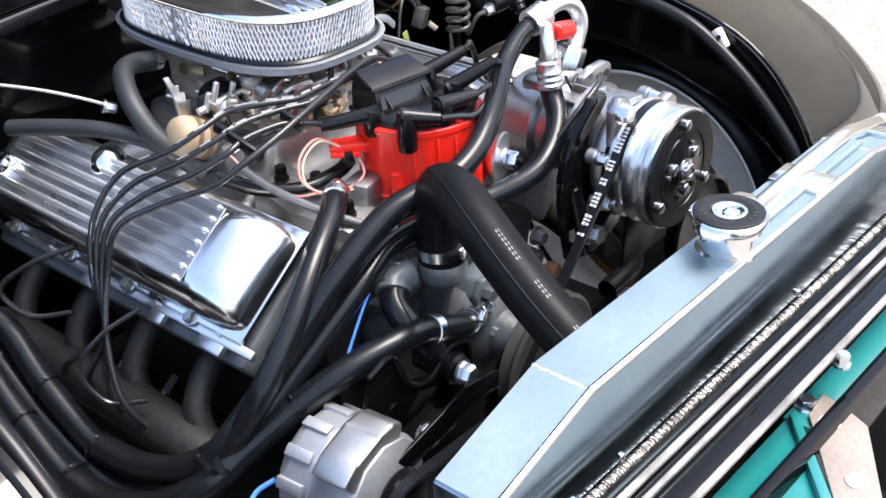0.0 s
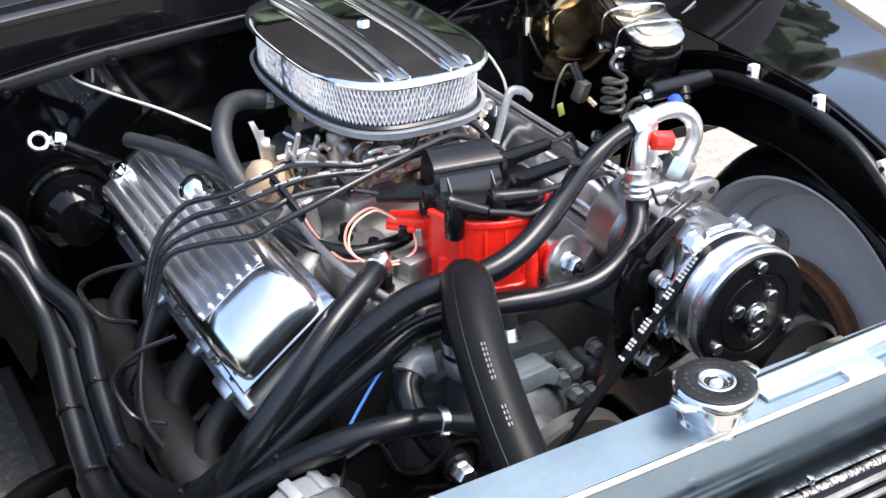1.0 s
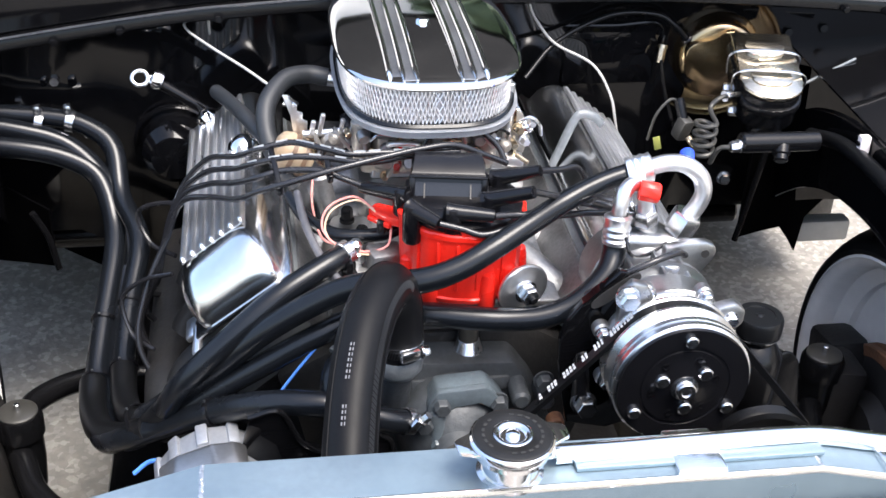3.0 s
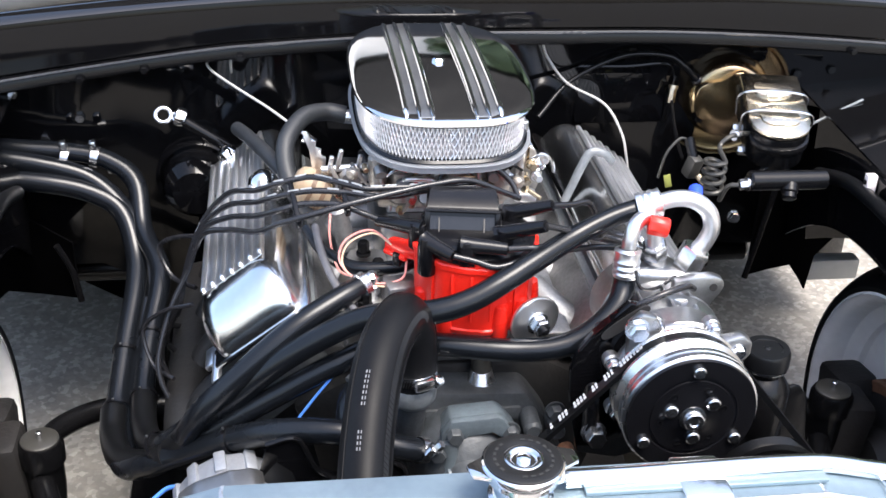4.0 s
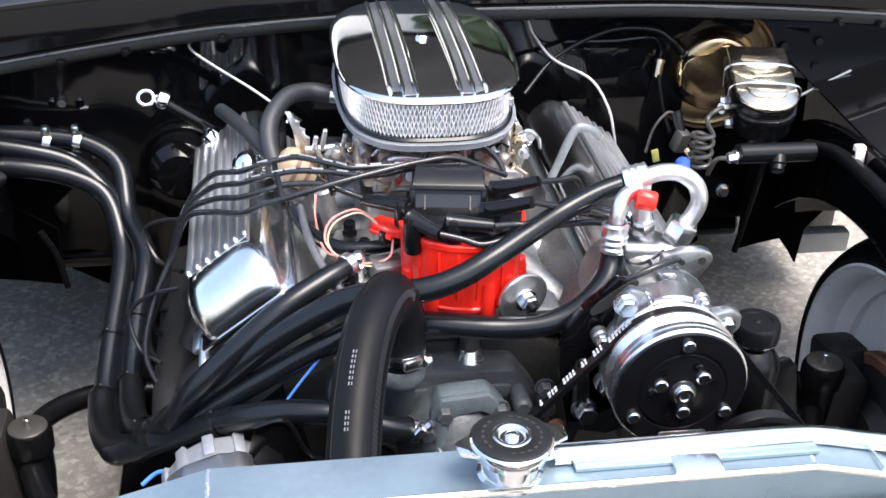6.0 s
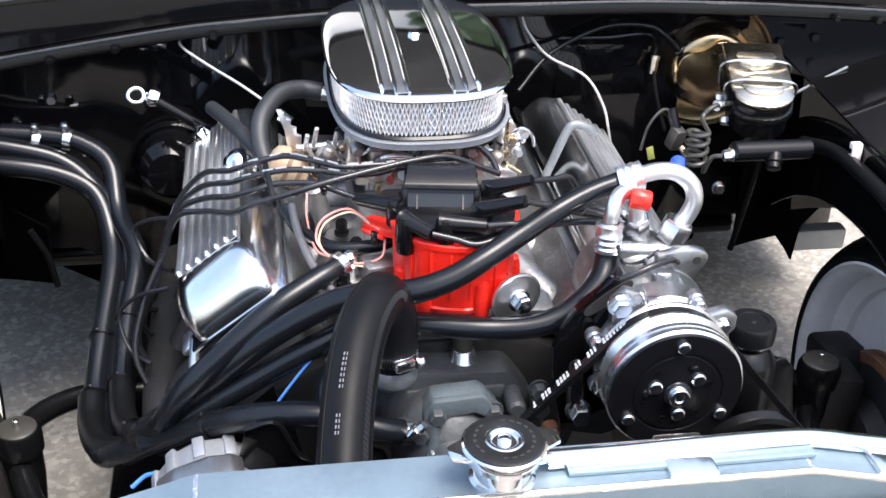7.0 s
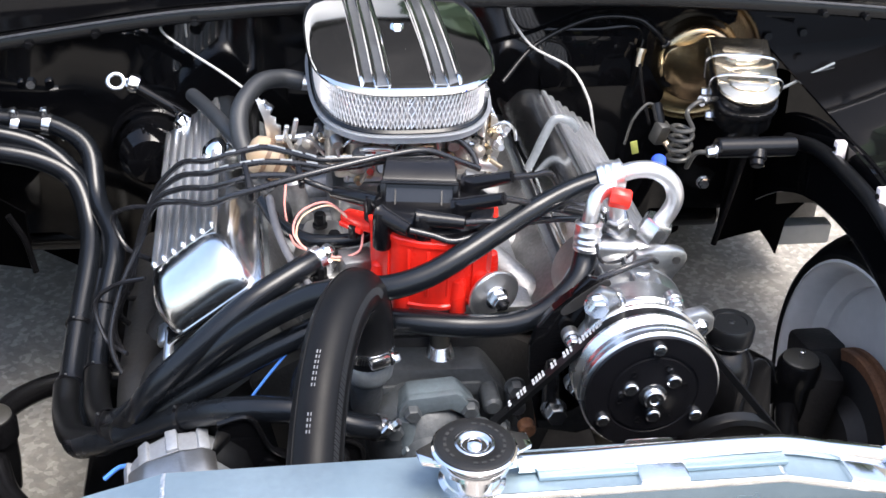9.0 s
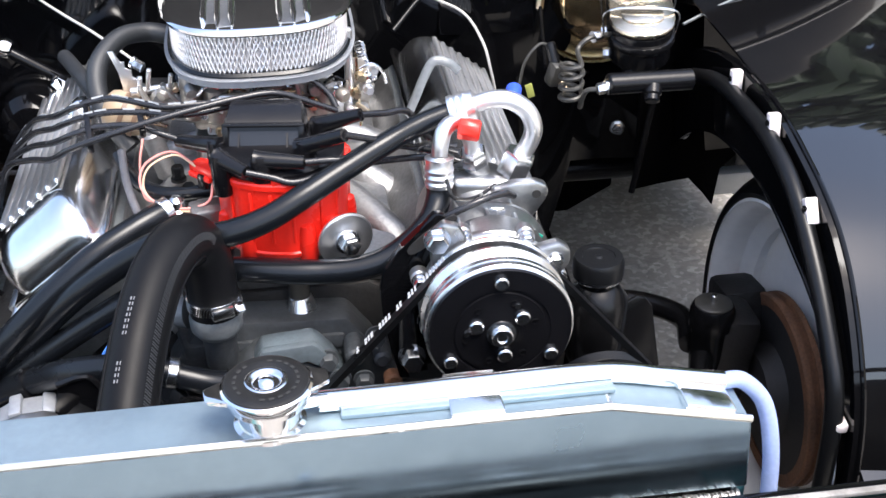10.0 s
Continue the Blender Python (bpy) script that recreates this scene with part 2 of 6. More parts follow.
def ring(profile, m=None, sides=40, bm=None):
    """A turned body about z whose (radius, height) outline is a closed loop, with a hole along the axis."""
    bm = bm or bmesh.new()
    m = m or Matrix()
    rings = [[bm.verts.new(m @ Vector((r * math.cos(a), r * math.sin(a), h))) for r, h in profile] for a in (2 * math.pi * k / sides for k in range(sides))]
    n = len(profile)
    for i in range(sides):
        a, b = rings[i], rings[(i + 1) % sides]
        for k in range(n):
            bm.faces.new((a[k], b[k], b[(k + 1) % n], a[(k + 1) % n]))
    return bm


def prism(outline, depth, m=None, bevel=0.0, bm=None, seg=2):
    """A plate with the given (x, y) outline, from z = 0 to depth, its edges rounded, moved by m."""
    own = bmesh.new()
    a = [own.verts.new((x, y, 0)) for x, y in outline]
    b = [own.verts.new((x, y, depth)) for x, y in outline]
    n = len(a)
    own.faces.new(a[::-1])
    own.faces.new(b)
    for k in range(n):
        own.faces.new((a[k], a[(k + 1) % n], b[(k + 1) % n], b[k]))
    if bevel:
        bmesh.ops.bevel(own, geom=list(own.edges), offset=bevel, segments=seg, affect="EDGES", profile=0.5, clamp_overlap=True)
    if m:
        bmesh.ops.transform(own, matrix=m, verts=own.verts)
    return merge(bm, own) if bm else own


def box(sx, sy, sz, m=None, bevel=0.002, bm=None, seg=2):
    """A block centred on its own origin with rounded edges."""
    out = [(-sx / 2, -sy / 2), (sx / 2, -sy / 2), (sx / 2, sy / 2), (-sx / 2, sy / 2)]
    return prism(out, sz, (m or Matrix()) @ Matrix.Translation((0, 0, -sz / 2)), bevel, bm, seg)


def merge(bm, *others):
    for o in others:
        me = bpy.data.meshes.new("joined")
        o.to_mesh(me)
        o.free()
        bm.from_mesh(me)
        bpy.data.meshes.remove(me)
    return bm


def along(a, b):
    """The pose at a whose z axis points to b."""
    a, b = Vector(a), Vector(b)
    return Matrix.Translation(a) @ (b - a).to_track_quat("Z", "Y").to_matrix().to_4x4()


def rod(a, b, r, sides=14, bevel=0.0, bm=None):
    h = (Vector(b) - Vector(a)).length
    e = min(bevel, h / 3, r / 2)
    prof = [(r - e, 0), (r, e), (r, h - e), (r - e, h)] if e else [(r, 0), (r, h)]
    return lathe(prof, along(a, b), sides, bm)


def hexhead(a, b, r, bm=None, flange=True):
    """A hexagon bolt head or nut from a to b, on a washer face."""
    h = (Vector(b) - Vector(a)).length
    prof = [(r, 0), (r, h * 0.86), (r * 0.86, h)]
    bm = lathe(prof, along(a, b), 6, bm)
    return lathe([(r * 1.25, -h * 0.05), (r * 1.25, h * 0.16)], along(a, b), 18, bm) if flange else bm


def mesh_object(name, bm, material):
    me = bpy.data.meshes.new(name)
    bmesh.ops.recalc_face_normals(bm, faces=list(bm.faces))
    bm.to_mesh(me)
    bm.free()
    me.shade_smooth()
    me.set_sharp_from_angle(angle=radians(38))
    me.materials.append(material)
    return new(name, me)


def thing(name, label, category, bm=None, material=None, at=(0, 0, 0), group="", kind=""):
    """A top-level thing: one mesh, or an empty that carries its parts."""
    if bm is None:
        ob = new(name)
        ob.location = at
        ob.empty_display_size = 0.02
    else:
        ob = mesh_object(name, bm, material)
    return tagged(ob, label, category, group, kind)


def part(name, bm, material, parent, label=""):
    ob = mesh_object(name, bm, material)
    ob.parent = parent
    m = Matrix.Identity(4)
    root = parent
    while root:
        m = root.matrix_parent_inverse @ root.matrix_basis @ m if root.parent else root.matrix_basis @ m
        root = root.parent
    ob.matrix_parent_inverse = m.inverted()
    return tagged(ob, label) if label else ob


def oval(rx, ry, n=48, power=2.6):
    """A superellipse outline, fuller than an ellipse."""
    out = []
    for k in range(n):
        c, s = math.cos(2 * math.pi * k / n), math.sin(2 * math.pi * k / n)
        out.append((rx * math.copysign(abs(c) ** (2 / power), c), ry * math.copysign(abs(s) ** (2 / power), s)))
    return out


def loft(rings, bm=None, close=True):
    """Skin over rings of equal count; the first and last are closed."""
    bm = bm or bmesh.new()
    vs = [[bm.verts.new(p) for p in r] for r in rings]
    n = len(vs[0])
    for a, b in zip(vs, vs[1:]):
        for k in range(n):
            bm.faces.new((a[k], a[(k + 1) % n], b[(k + 1) % n], b[k]))
    if close:
        bm.faces.new(vs[0][::-1])
        bm.faces.new(vs[-1])
    return bm


def sheet(rows, thick=0.002, bm=None):
    """A bent panel through rows of points, given thickness downwards along its normals."""
    own = bmesh.new()
    vs = [[own.verts.new(p) for p in r] for r in rows]
    for a, b in zip(vs, vs[1:]):
        for k in range(len(a) - 1):
            own.faces.new((a[k], a[k + 1], b[k + 1], b[k]))
    bmesh.ops.recalc_face_normals(own, faces=list(own.faces))
    bmesh.ops.solidify(own, geom=list(own.faces), thickness=thick)
    return merge(bm, own) if bm else own


XY_TO_YZ = Matrix(((0, 0, 1, 0), (1, 0, 0, 0), (0, 1, 0, 0), (0, 0, 0, 1)))   # outline (y, z), depth along x
XY_TO_XZ = Matrix(((1, 0, 0, 0), (0, 0, -1, 0), (0, 1, 0, 0), (0, 0, 0, 1)))  # outline (x, z), depth towards -y
GROUND = 0.341
CX = 0.01      # the engine's middle plane

# ---- ground ----
g = bmesh.new()
bmesh.ops.create_grid(g, x_segments=60, y_segments=60, size=1.0)
for v in g.verts:
    r = max(abs(v.co.x), abs(v.co.y))
    k = 4 + 1996 * max(0.0, (r - 0.5) / 0.5) ** 3
    v.co = Vector((v.co.x * k, v.co.y * k, GROUND))
thing("ground", "worn grey concrete yard with stones showing and small stains", "ground", g, CONCRETE, kind="structure")

# ---- car body ----
car = thing("car_body", "gloss black engine bay of an old car with its hood up", "car", at=(0, 0.7, GROUND))


def lip_z(x):
    return 1.063 - 0.10 * max(0.0, abs(x - 0.19) - 0.1) ** 1.6 - (0.05 * max(0.0, -x - 0.25))


XS = [-0.86 + 1.72 * i / 36 for i in range(37)]
# firewall: upright sheet with a step and pressed ribs
rows = []
for k, y in enumerate((0.700, 0.690, 0.682, 0.676, 0.672, 0.668, 0.664, 0.660)):
    row = []
    for x in XS:
        low = 0.50 + 0.195 * min(1.0, max(0.0, (abs(x - 0.02) - 0.36) / 0.05))
        top = lip_z(x) - 0.016
        row.append((x, y + 0.005 * math.sin(x * 31) * (k < 6), low + (top - low) * k / 7))
    rows.append(row)
part("firewall", sheet(rows, 0.003), BLACK_PAINT, car, "gloss black painted firewall")
rows = [[(x, y, lip_z(x) + dz) for x in XS] for y, dz in ((0.662, -0.020), (0.618, -0.018), (0.612, -0.014), (0.612, -0.002), (0.615, 0.002), (0.630, 0.002))]
part("cowl_lip", sheet(rows, 0.003), BLACK_SATIN, car, "dark folded cowl flange")
# edge coloured lighter than the flange to draw its highlight line
part("lip_seam", tube([(x, 0.6115, lip_z(x) + 0.001) for x in XS], 0.0020, 8, 2), mat("highlight_grey_edge", (0.035, 0.035, 0.037), 0.3, vary=0.4, scale=14), car, "grey rolled edge of the flange")


def cowl_z(x):
    """Height of the cowl's top edge."""
    return 1.115 - 0.12 * max(0.0, abs(x - 0.17) - 0.2) ** 1.7


def cowl_row(y, k):
    return [(x, y, lip_z(x) + 0.004 + (cowl_z(x) - lip_z(x) - 0.004) * k) for x in XS]


part("cowl_panel", sheet([cowl_row(y, k) for y, k in ((0.626, 0.0), (0.627, 0.2), (0.628, 0.75), (0.630, 0.88))], 0.003), BLACK_PAINT, car, "gloss black cowl panel")
part("cowl_top", sheet([cowl_row(y, k) for y, k in ((0.6302, 0.885), (0.636, 0.96), (0.660, 1.0), (0.84, 1.02), (0.98, 1.02))], 0.003), FENDER_GLOSS, car, "polished black top of the cowl")
# hood standing open behind the cowl
rows = [[(x, 0.95 + 0.50 * t + 0.03 * math.sin(math.pi * t), 1.262 + 1.20 * t) for x in [-0.74 + 1.52 * i / 16 for i in range(17)]] for t in (0, 0.06, 0.2, 0.4, 0.6, 0.8, 0.94, 1.0)]
part("hood", sheet(rows, 0.02), HOOD_PAD, car, "black hood standing open")
# unseen box in place of the cabin, keeps skylight off the ground
part("cabin_shade_box", box(1.72, 2.3, 0.50, pose(0.02, 2.16, 0.86), 0.03), BLACK_PAINT, car, "unseen black box behind the cowl, shades the ground")
# unseen side boxes, added to block side light from the ground
for x in (-0.80, 0.84):
    part("sill_shade_box", box(0.07, 2.2, 0.20, pose(x, 2.10, 0.53), 0.02), FENDER_GLOSS, car, "unseen black sill box, added to darken the ground")
for x in (-0.40, 0.40):
    part("hood_hinge", tube([(x, 0.90, 1.08), (x, 0.93, 1.15), (x, 0.96, 1.22), (x, 1.0, 1.32)], 0.010, 10), BLACK_SATIN, car, "black hood hinge arm")
# house out of view, made up for the bands mirrored in the polished parts
house = thing("house", "added off-view house, pale wall and dark roof for the reflections", "house", at=(0, 15, GROUND))
part("wall", box(34, 0.3, 6.4, pose(0, 14.5, GROUND + 3.2), 0.02), HOUSE_WALL, house)
part("roof", prism([(13.9, GROUND + 6.3), (14.0, GROUND + 6.5), (19.0, GROUND + 9.5), (24, GROUND + 6.3)], 36, Matrix.Translation((-18, 0, 0)) @ XY_TO_YZ, 0.02), ROOF_TILE, house)

# unseen house, placed to give the fender its tan reflection
neighbour = thing("neighbour_house", "beige rendered low house out of view, mirrored in the fender", "house", at=(9.5, 2.0, GROUND))
part("wall", box(0.3, 15, 4.0, pose(9.5, 1.5, GROUND + 2.0), 0.02), mat("beige_render", (0.84, 0.71, 0.53), 0.85, vary=0.1, scale=1.5, bump=0.3, bump_scale=18), neighbour)
part("eaves", box(0.9, 15.4, 0.16, pose(9.45, 1.5, GROUND + 4.08), 0.02), HOUSE_WALL, neighbour)

# trees out of view, invented so the fender mirrors something dark
hedge = bmesh.new()
rnd = random.Random(3)
for i in range(1500):
    r = rnd.uniform(0.4, 0.9)
    x = rnd.uniform(1.8, 13.5)
    c = Vector((x, rnd.uniform(9.5, 13.0), GROUND + rnd.uniform(0.2, 11.5 + 0.9 * math.sin(x * 1.7))))
    m = Matrix.Translation(c) @ Euler((rnd.uniform(0, 6), rnd.uniform(0, 6), 0)).to_matrix().to_4x4() @ Matrix.Diagonal((r, r * 0.8, r * 0.45, 1))
    bmesh.ops.create_icosphere(hedge, subdivisions=1, radius=1.0, matrix=m)
thing("hedge", "unseen dark green trees, added to darken the fender's reflection", "hedge", hedge, mat("dark_foliage", (0.025, 0.045, 0.018), 0.7, vary=0.5, scale=2, bump=0.8, bump_scale=14), kind="stuff")

MIRROR = 0.02   # the car's middle plane


def mx(x, s):
    return x if s > 0 else 2 * MIRROR - x


for s in (1, -1):
    # wheel-house arch with its rolled edge
    edge = spline([(0.62, 0.875, 0), (0.54, 0.922, 0), (0.46, 0.948, 0), (0.37, 0.959, 0), (0.28, 0.955, 0), (0.20, 0.937, 0), (0.15, 0.921, 0), (0.108, 0.900, 0), (0.066, 0.864, 0), (0.022, 0.802, 0), (0.0, 0.74, 0), (-0.006, 0.66, 0), (0.0, 0.58, 0)], 4)
    mouth = spline([(0.03, 0.58, 0), (0.014, 0.66, 0), (0.022, 0.71, 0), (0.051, 0.761, 0), (0.12, 0.811, 0), (0.18, 0.834, 0), (0.24, 0.853, 0), (0.32, 0.866, 0), (0.43, 0.856, 0), (0.52, 0.82, 0), (0.60, 0.76, 0)], 4)
    part("inner_fender", prism([(q.x, q.y) for q in edge + mouth], 0.012 * s, Matrix.Translation((mx(0.545, s), 0, 0)) @ XY_TO_YZ, 0.002), BLACK_PAINT, car)
    part("arch_bead", tube([(mx(0.554, s), q.x, q.y) for q in edge[::2]], 0.0030, 8, 4), BLACK_PAINT, car, "polished rolled edge of the arch")
    part("mouth_bead", tube([(mx(0.546, s), q.x, q.y) for q in mouth[::2]], 0.0030, 8, 4), BLACK_PAINT, car, "rolled inner edge of the arch")
    # splash apron running back and outwards from the firewall's corner, with a hanging tooth
    foot = [(0.484, 0.564, 0.716), (0.54, 0.615, 0.694), (0.600, 0.670, 0.668), (0.640, 0.710, 0.618), (0.664, 0.733, 0.584), (0.674, 0.742, 0.640), (0.72, 0.78, 0.650)]
    part("apron", sheet([[(mx(x, s), y, z) for x, y, z in foot], [(mx(x, s), y, 0.76) for x, y, z in foot], [(mx(x, s), y, 0.93 if s > 0 else 0.80 + 0.1 * (x - 0.484)) for x, y, z in foot]], 0.003), UNDERSEAL, car, "black splash apron with a hanging tooth")
    part("apron_edge", tube([(mx(0.483, s), 0.562, 0.712), (mx(0.490, s), 0.560, 0.76), (mx(0.505, s), 0.556, 0.87 if s > 0 else 0.80)], 0.0045, 8), BLACK_SATIN, car)
    part("apron_bracket", box(0.10, 0.03, 0.038, pose(mx(0.715, s), 0.765, 0.605), 0.006), GREY_WHEEL, car, "grey bracket end behind the apron")
    part("cross_tube", rod((mx(0.33, s), 0.752, 0.654), (mx(0.56, s), 0.752, 0.654), 0.020, 20, 0.004), BLACK_SATIN, car, "black tube below the firewall")
    # fender: gloss skin sweeping up from the arch's edge to the crown, creased ahead of the arch, and the outer side
    front = sorted((q.x, q.y) for q in edge if q.x < 0.37 and q.y > 0.70)

    def rim_z(y):
        """Height of the arch's upper edge, carried on to the cowl and to the nose."""
        return 0.959 + 0.03 * (y - 0.37) if y >= 0.37 else float(np.interp(y, [-0.30] + [q[0] for q in front], [front[0][1] - 0.15] + [q[1] for q in front]))

    def fall(y):
        """How far the skin drops from the arch's edge to the crown line."""
        return 0.018 + 0.050 * min(1.0, max(0.0, (0.36 - y) / 0.26)) - 0.045 * min(1.0, max(0.0, (y - 0.36) / 0.25))

    rows = []
    for y in [1.04 - 0.03 * k for k in range(23)] + [q[0] for q in front[::-1]] + [-0.035 * k for k in range(1, 9)]:
        rows.append([(mx(0.557 + 0.243 * v, s), y, rim_z(y) - fall(y) * (0.56 * v + 0.44 * v ** 2.5)) for v in (0, 0.03, 0.08, 0.16, 0.28, 0.42, 0.58, 0.75, 0.9, 1.0)])
    part("fender_top", sheet(rows, 0.003), FENDER_GLOSS, car, "gloss black fender top panel")
    rows = []
    for k in range(71):
        y = -0.30 + 1.31 * k / 70
        crown = rim_z(y) - fall(y)
        low = 0.64 if y > 0.60 else min(crown - 0.05, 0.50 + math.sqrt(max(0.320 ** 2 - (y - 0.31) ** 2, 0)))
        rows.append([(mx(x, s), y, z) for x, z in ((0.80, crown), (0.83, crown - 0.006), (0.865, crown - 0.025), (0.882, max(low + 0.004, crown - 0.07)), (0.895, low))])
    part("fender", sheet(rows, 0.002), FENDER_GLOSS, car, "gloss black front fender")
    # rubber seal along the arch, held by white clips
    seal = [(0.50, 0.905), (0.41, 0.934), (0.30, 0.941), (0.229, 0.933), (0.171, 0.913), (0.104, 0.866), (0.05, 0.811), (0.024, 0.770), (0.017, 0.71), (0.02, 0.60)]
    part("arch_seal", tube([(mx(0.532, s), y, z) for y, z in seal], 0.0095, 12, 6), RUBBER_DULL, car, "black rubber sealing tube along the arch")
    if s > 0:
        for y, z, ang in ((0.376, 0.950, 2), (0.260, 0.949, 10), (0.146, 0.909, 34), (0.022, 0.745, 80)):
            clip = part("clip", box(0.013, 0.011, 0.027, pose(0.5375, y, z, -ang, 0, 0), 0.002), CREAM, car, "white plastic clip")
            part("clip_stud", rod((0.530, y, z + 0.004), (0.5345, y, z + 0.002), 0.0035, 10), BLACK_SATIN, clip, "black stud")
    # frame rail and suspension
    part("frame_rail", box(0.11, 1.25, 0.12, pose(mx(0.36, s), 0.35, 0.50), 0.01), BLACK_SATIN, car, "black box-section frame rail")
    arm = [(mx(0.36, s), 0.47, 0.600), (mx(0.42, s), 0.465, 0.607), (mx(0.475, s), 0.44, 0.612), (mx(0.51, s), 0.39, 0.618), (mx(0.50, s), 0.33, 0.622)]
    part("control_arm", tube(arm, 0.0145, 14), BLACK_SATIN, car, "gloss black tubular control arm")
    arm = [(mx(0.36, s), 0.19, 0.600), (mx(0.43, s), 0.195, 0.607), (mx(0.48, s), 0.24, 0.612), (mx(0.505, s), 0.30, 0.62)]
    part("control_arm", tube(arm, 0.0145, 14), BLACK_SATIN, car)
    bx, bz = (0.520, 0.018) if s > 0 else (-0.466, 0.0)
    j = lathe([(0.021, 0.56), (0.024, 0.60), (0.024, 0.635), (0.0275, 0.638), (0.0275, 0.660), (0.024, 0.667), (0.004, 0.668)], pose(bx, 0.32, bz), 28)
    jo = part("ball_joint", j, BLACK_SATIN, car, "round black ball joint cap")
    part("cap_plate", lathe([(0.0225, 0.6665), (0.0225, 0.669), (0.020, 0.6705), (0.004, 0.671)], pose(bx, 0.32, bz), 28), STEEL_LINE, jo, "grey pressed cap plate")
    part("grease_nipple", rod((bx, 0.32, bz + 0.669), (bx, 0.32, bz + 0.680), 0.0035, 10, 0.001), ZINC, jo)
    part("knuckle", box(0.05, 0.07, 0.14, pose(mx(0.545, s), 0.33, 0.60, 0, 8 * s, 0), 0.012), IRON, car)
part("gearbox_crossmember", prism([(-0.48, 0.600), (-0.40, 0.552), (0.455, 0.552), (0.525, 0.592), (0.524, 0.632), (-0.48, 0.632)], 0.07, Matrix.Translation((0, 0.87, 0)) @ XY_TO_XZ, 0.004), UNDERSEAL, car, "black crossmember behind the engine")
part("front_crossmember", box(0.80, 0.24, 0.10, pose(0.02, 0.16, 0.47), 0.012), BLACK_SATIN, car, "black front crossmember")
# dark sheet added for the shade below the engine, hides the ground
part("under_filler", box(0.52, 0.72, 0.02, pose(0.01, 0.45, 0.55), 0.004), IRON, car, "flat dark sheet standing in for the shade below the engine")
# lip bolts and firewall bolts
for x in (-0.42, -0.34, -0.22, 0.60, 0.66):
    part("bolt", hexhead((x, 0.610, lip_z(x) - 0.012), (x, 0.602, lip_z(x) - 0.012), 0.005), BLACK_SATIN, car)
for x, z in ((-0.434, 0.935), (-0.482, 0.905), (-0.418, 1.0), (-0.515, 0.97), (-0.56, 0.995), (-0.40, 0.86), (0.55, 0.985), (0.60, 0.99), (-0.30, 0.83)):
    part("bolt", hexhead((x, 0.668, z), (x, 0.655, z), 0.007), ZINC if x < 0 else BLACK_SATIN, car, "firewall bolt")
part("bolt", hexhead((0.470, 0.606, 0.789), (0.469, 0.596, 0.790), 0.008), ZINC, car)
# pressed access cover on the firewall
part("access_cover", box(0.13, 0.008, 0.085, pose(0.30, 0.664, 0.955), 0.004), BLACK_PAINT, car)
part("access_cover_rim", tube([(0.235, 0.662, 0.998), (0.30, 0.655, 1.0), (0.365, 0.662, 0.998), (0.37, 0.662, 0.955), (0.365, 0.662, 0.912)], 0.003, 8), BLACK_SATIN, car)
# blower housing on the firewall
part("blower_motor", lathe([(0.05, 0), (0.05, 0.03), (0.042, 0.045), (0.042, 0.07), (0.03, 0.085), (0.01, 0.088)], pose(-0.285, 0.672, 0.855, 90, 0, 0), 32), BLACK_PAINT, car, "gloss black round blower motor")
for k in (0, 1):
    part("cooling_rib", ring(((0.052, 0), (0.055, 0.002), (0.052, 0.006)), pose(-0.285, 0.655 - 0.02 * k, 0.855, 90, 0, 0), 32), BLACK_PAINT, car)

# ---- wheels ----
for s in (1, -1):
    w = thing("wheel", "light grey steel wheel with black tyre and rusty rotor", "wheel", at=(mx(0.69, s), 0.29, 0.60), group="front wheels")
    turn = pose(0.58 if s > 0 else -0.526, 0.29, 0.60, 0, 90 * s, 0) @ Matrix.Diagonal((1, 1, 0.5, 1))
    part("rim", ring(((0.209, 0.0), (0.213, 0.003), (0.206, 0.012), (0.197, 0.030), (0.194, 0.075), (0.176, 0.10), (0.172, 0.17), (0.178, 0.172), (0.196, 0.09), (0.203, 0.04), (0.216, 0.01)), turn, 64), WHEEL_PAINT, w, "grey painted wheel barrel")
    part("wheel_disc", lathe([(0.178, 0.120), (0.168, 0.122), (0.164, 0.134), (0.150, 0.137), (0.146, 0.150), (0.120, 0.156), (0.112, 0.146), (0.09, 0.142), (0.05, 0.135), (0.05, 0.160), (0.178, 0.162)], turn, 64), WHEEL_PAINT, w)
    part("tyre", ring(((0.213, 0.0), (0.219, -0.003), (0.226, 0.004), (0.238, 0.035), (0.246, 0.065), (0.252, 0.10), (0.252, 0.15), (0.247, 0.20), (0.238, 0.215), (0.214, 0.21)), turn, 64), RUBBER_DULL, w, "black tyre")
    rot = pose(mx(0.597, s), 0.30, 0.562, 0, 90 * s, 0)
    part("brake_rotor", ring(((0.106, 0.001), (0.120, 0.0), (0.122, 0.002), (0.122, 0.008), (0.117, 0.009), (0.117, 0.015), (0.122, 0.016), (0.122, 0.022), (0.120, 0.024), (0.106, 0.023)), rot, 64), RUST, w, "rust-brown brake rotor edge")
    part("rotor_face", lathe([(0.05, -0.02), (0.06, 0.002), (0.108, 0.003), (0.108, 0.020), (0.05, 0.026)], rot, 48), BLACK_MATT, w)
    part("caliper", box(0.060, 0.070, 0.13, pose(mx(0.580, s), 0.385, 0.60, -10, 0, 0), 0.012), IRON, w)

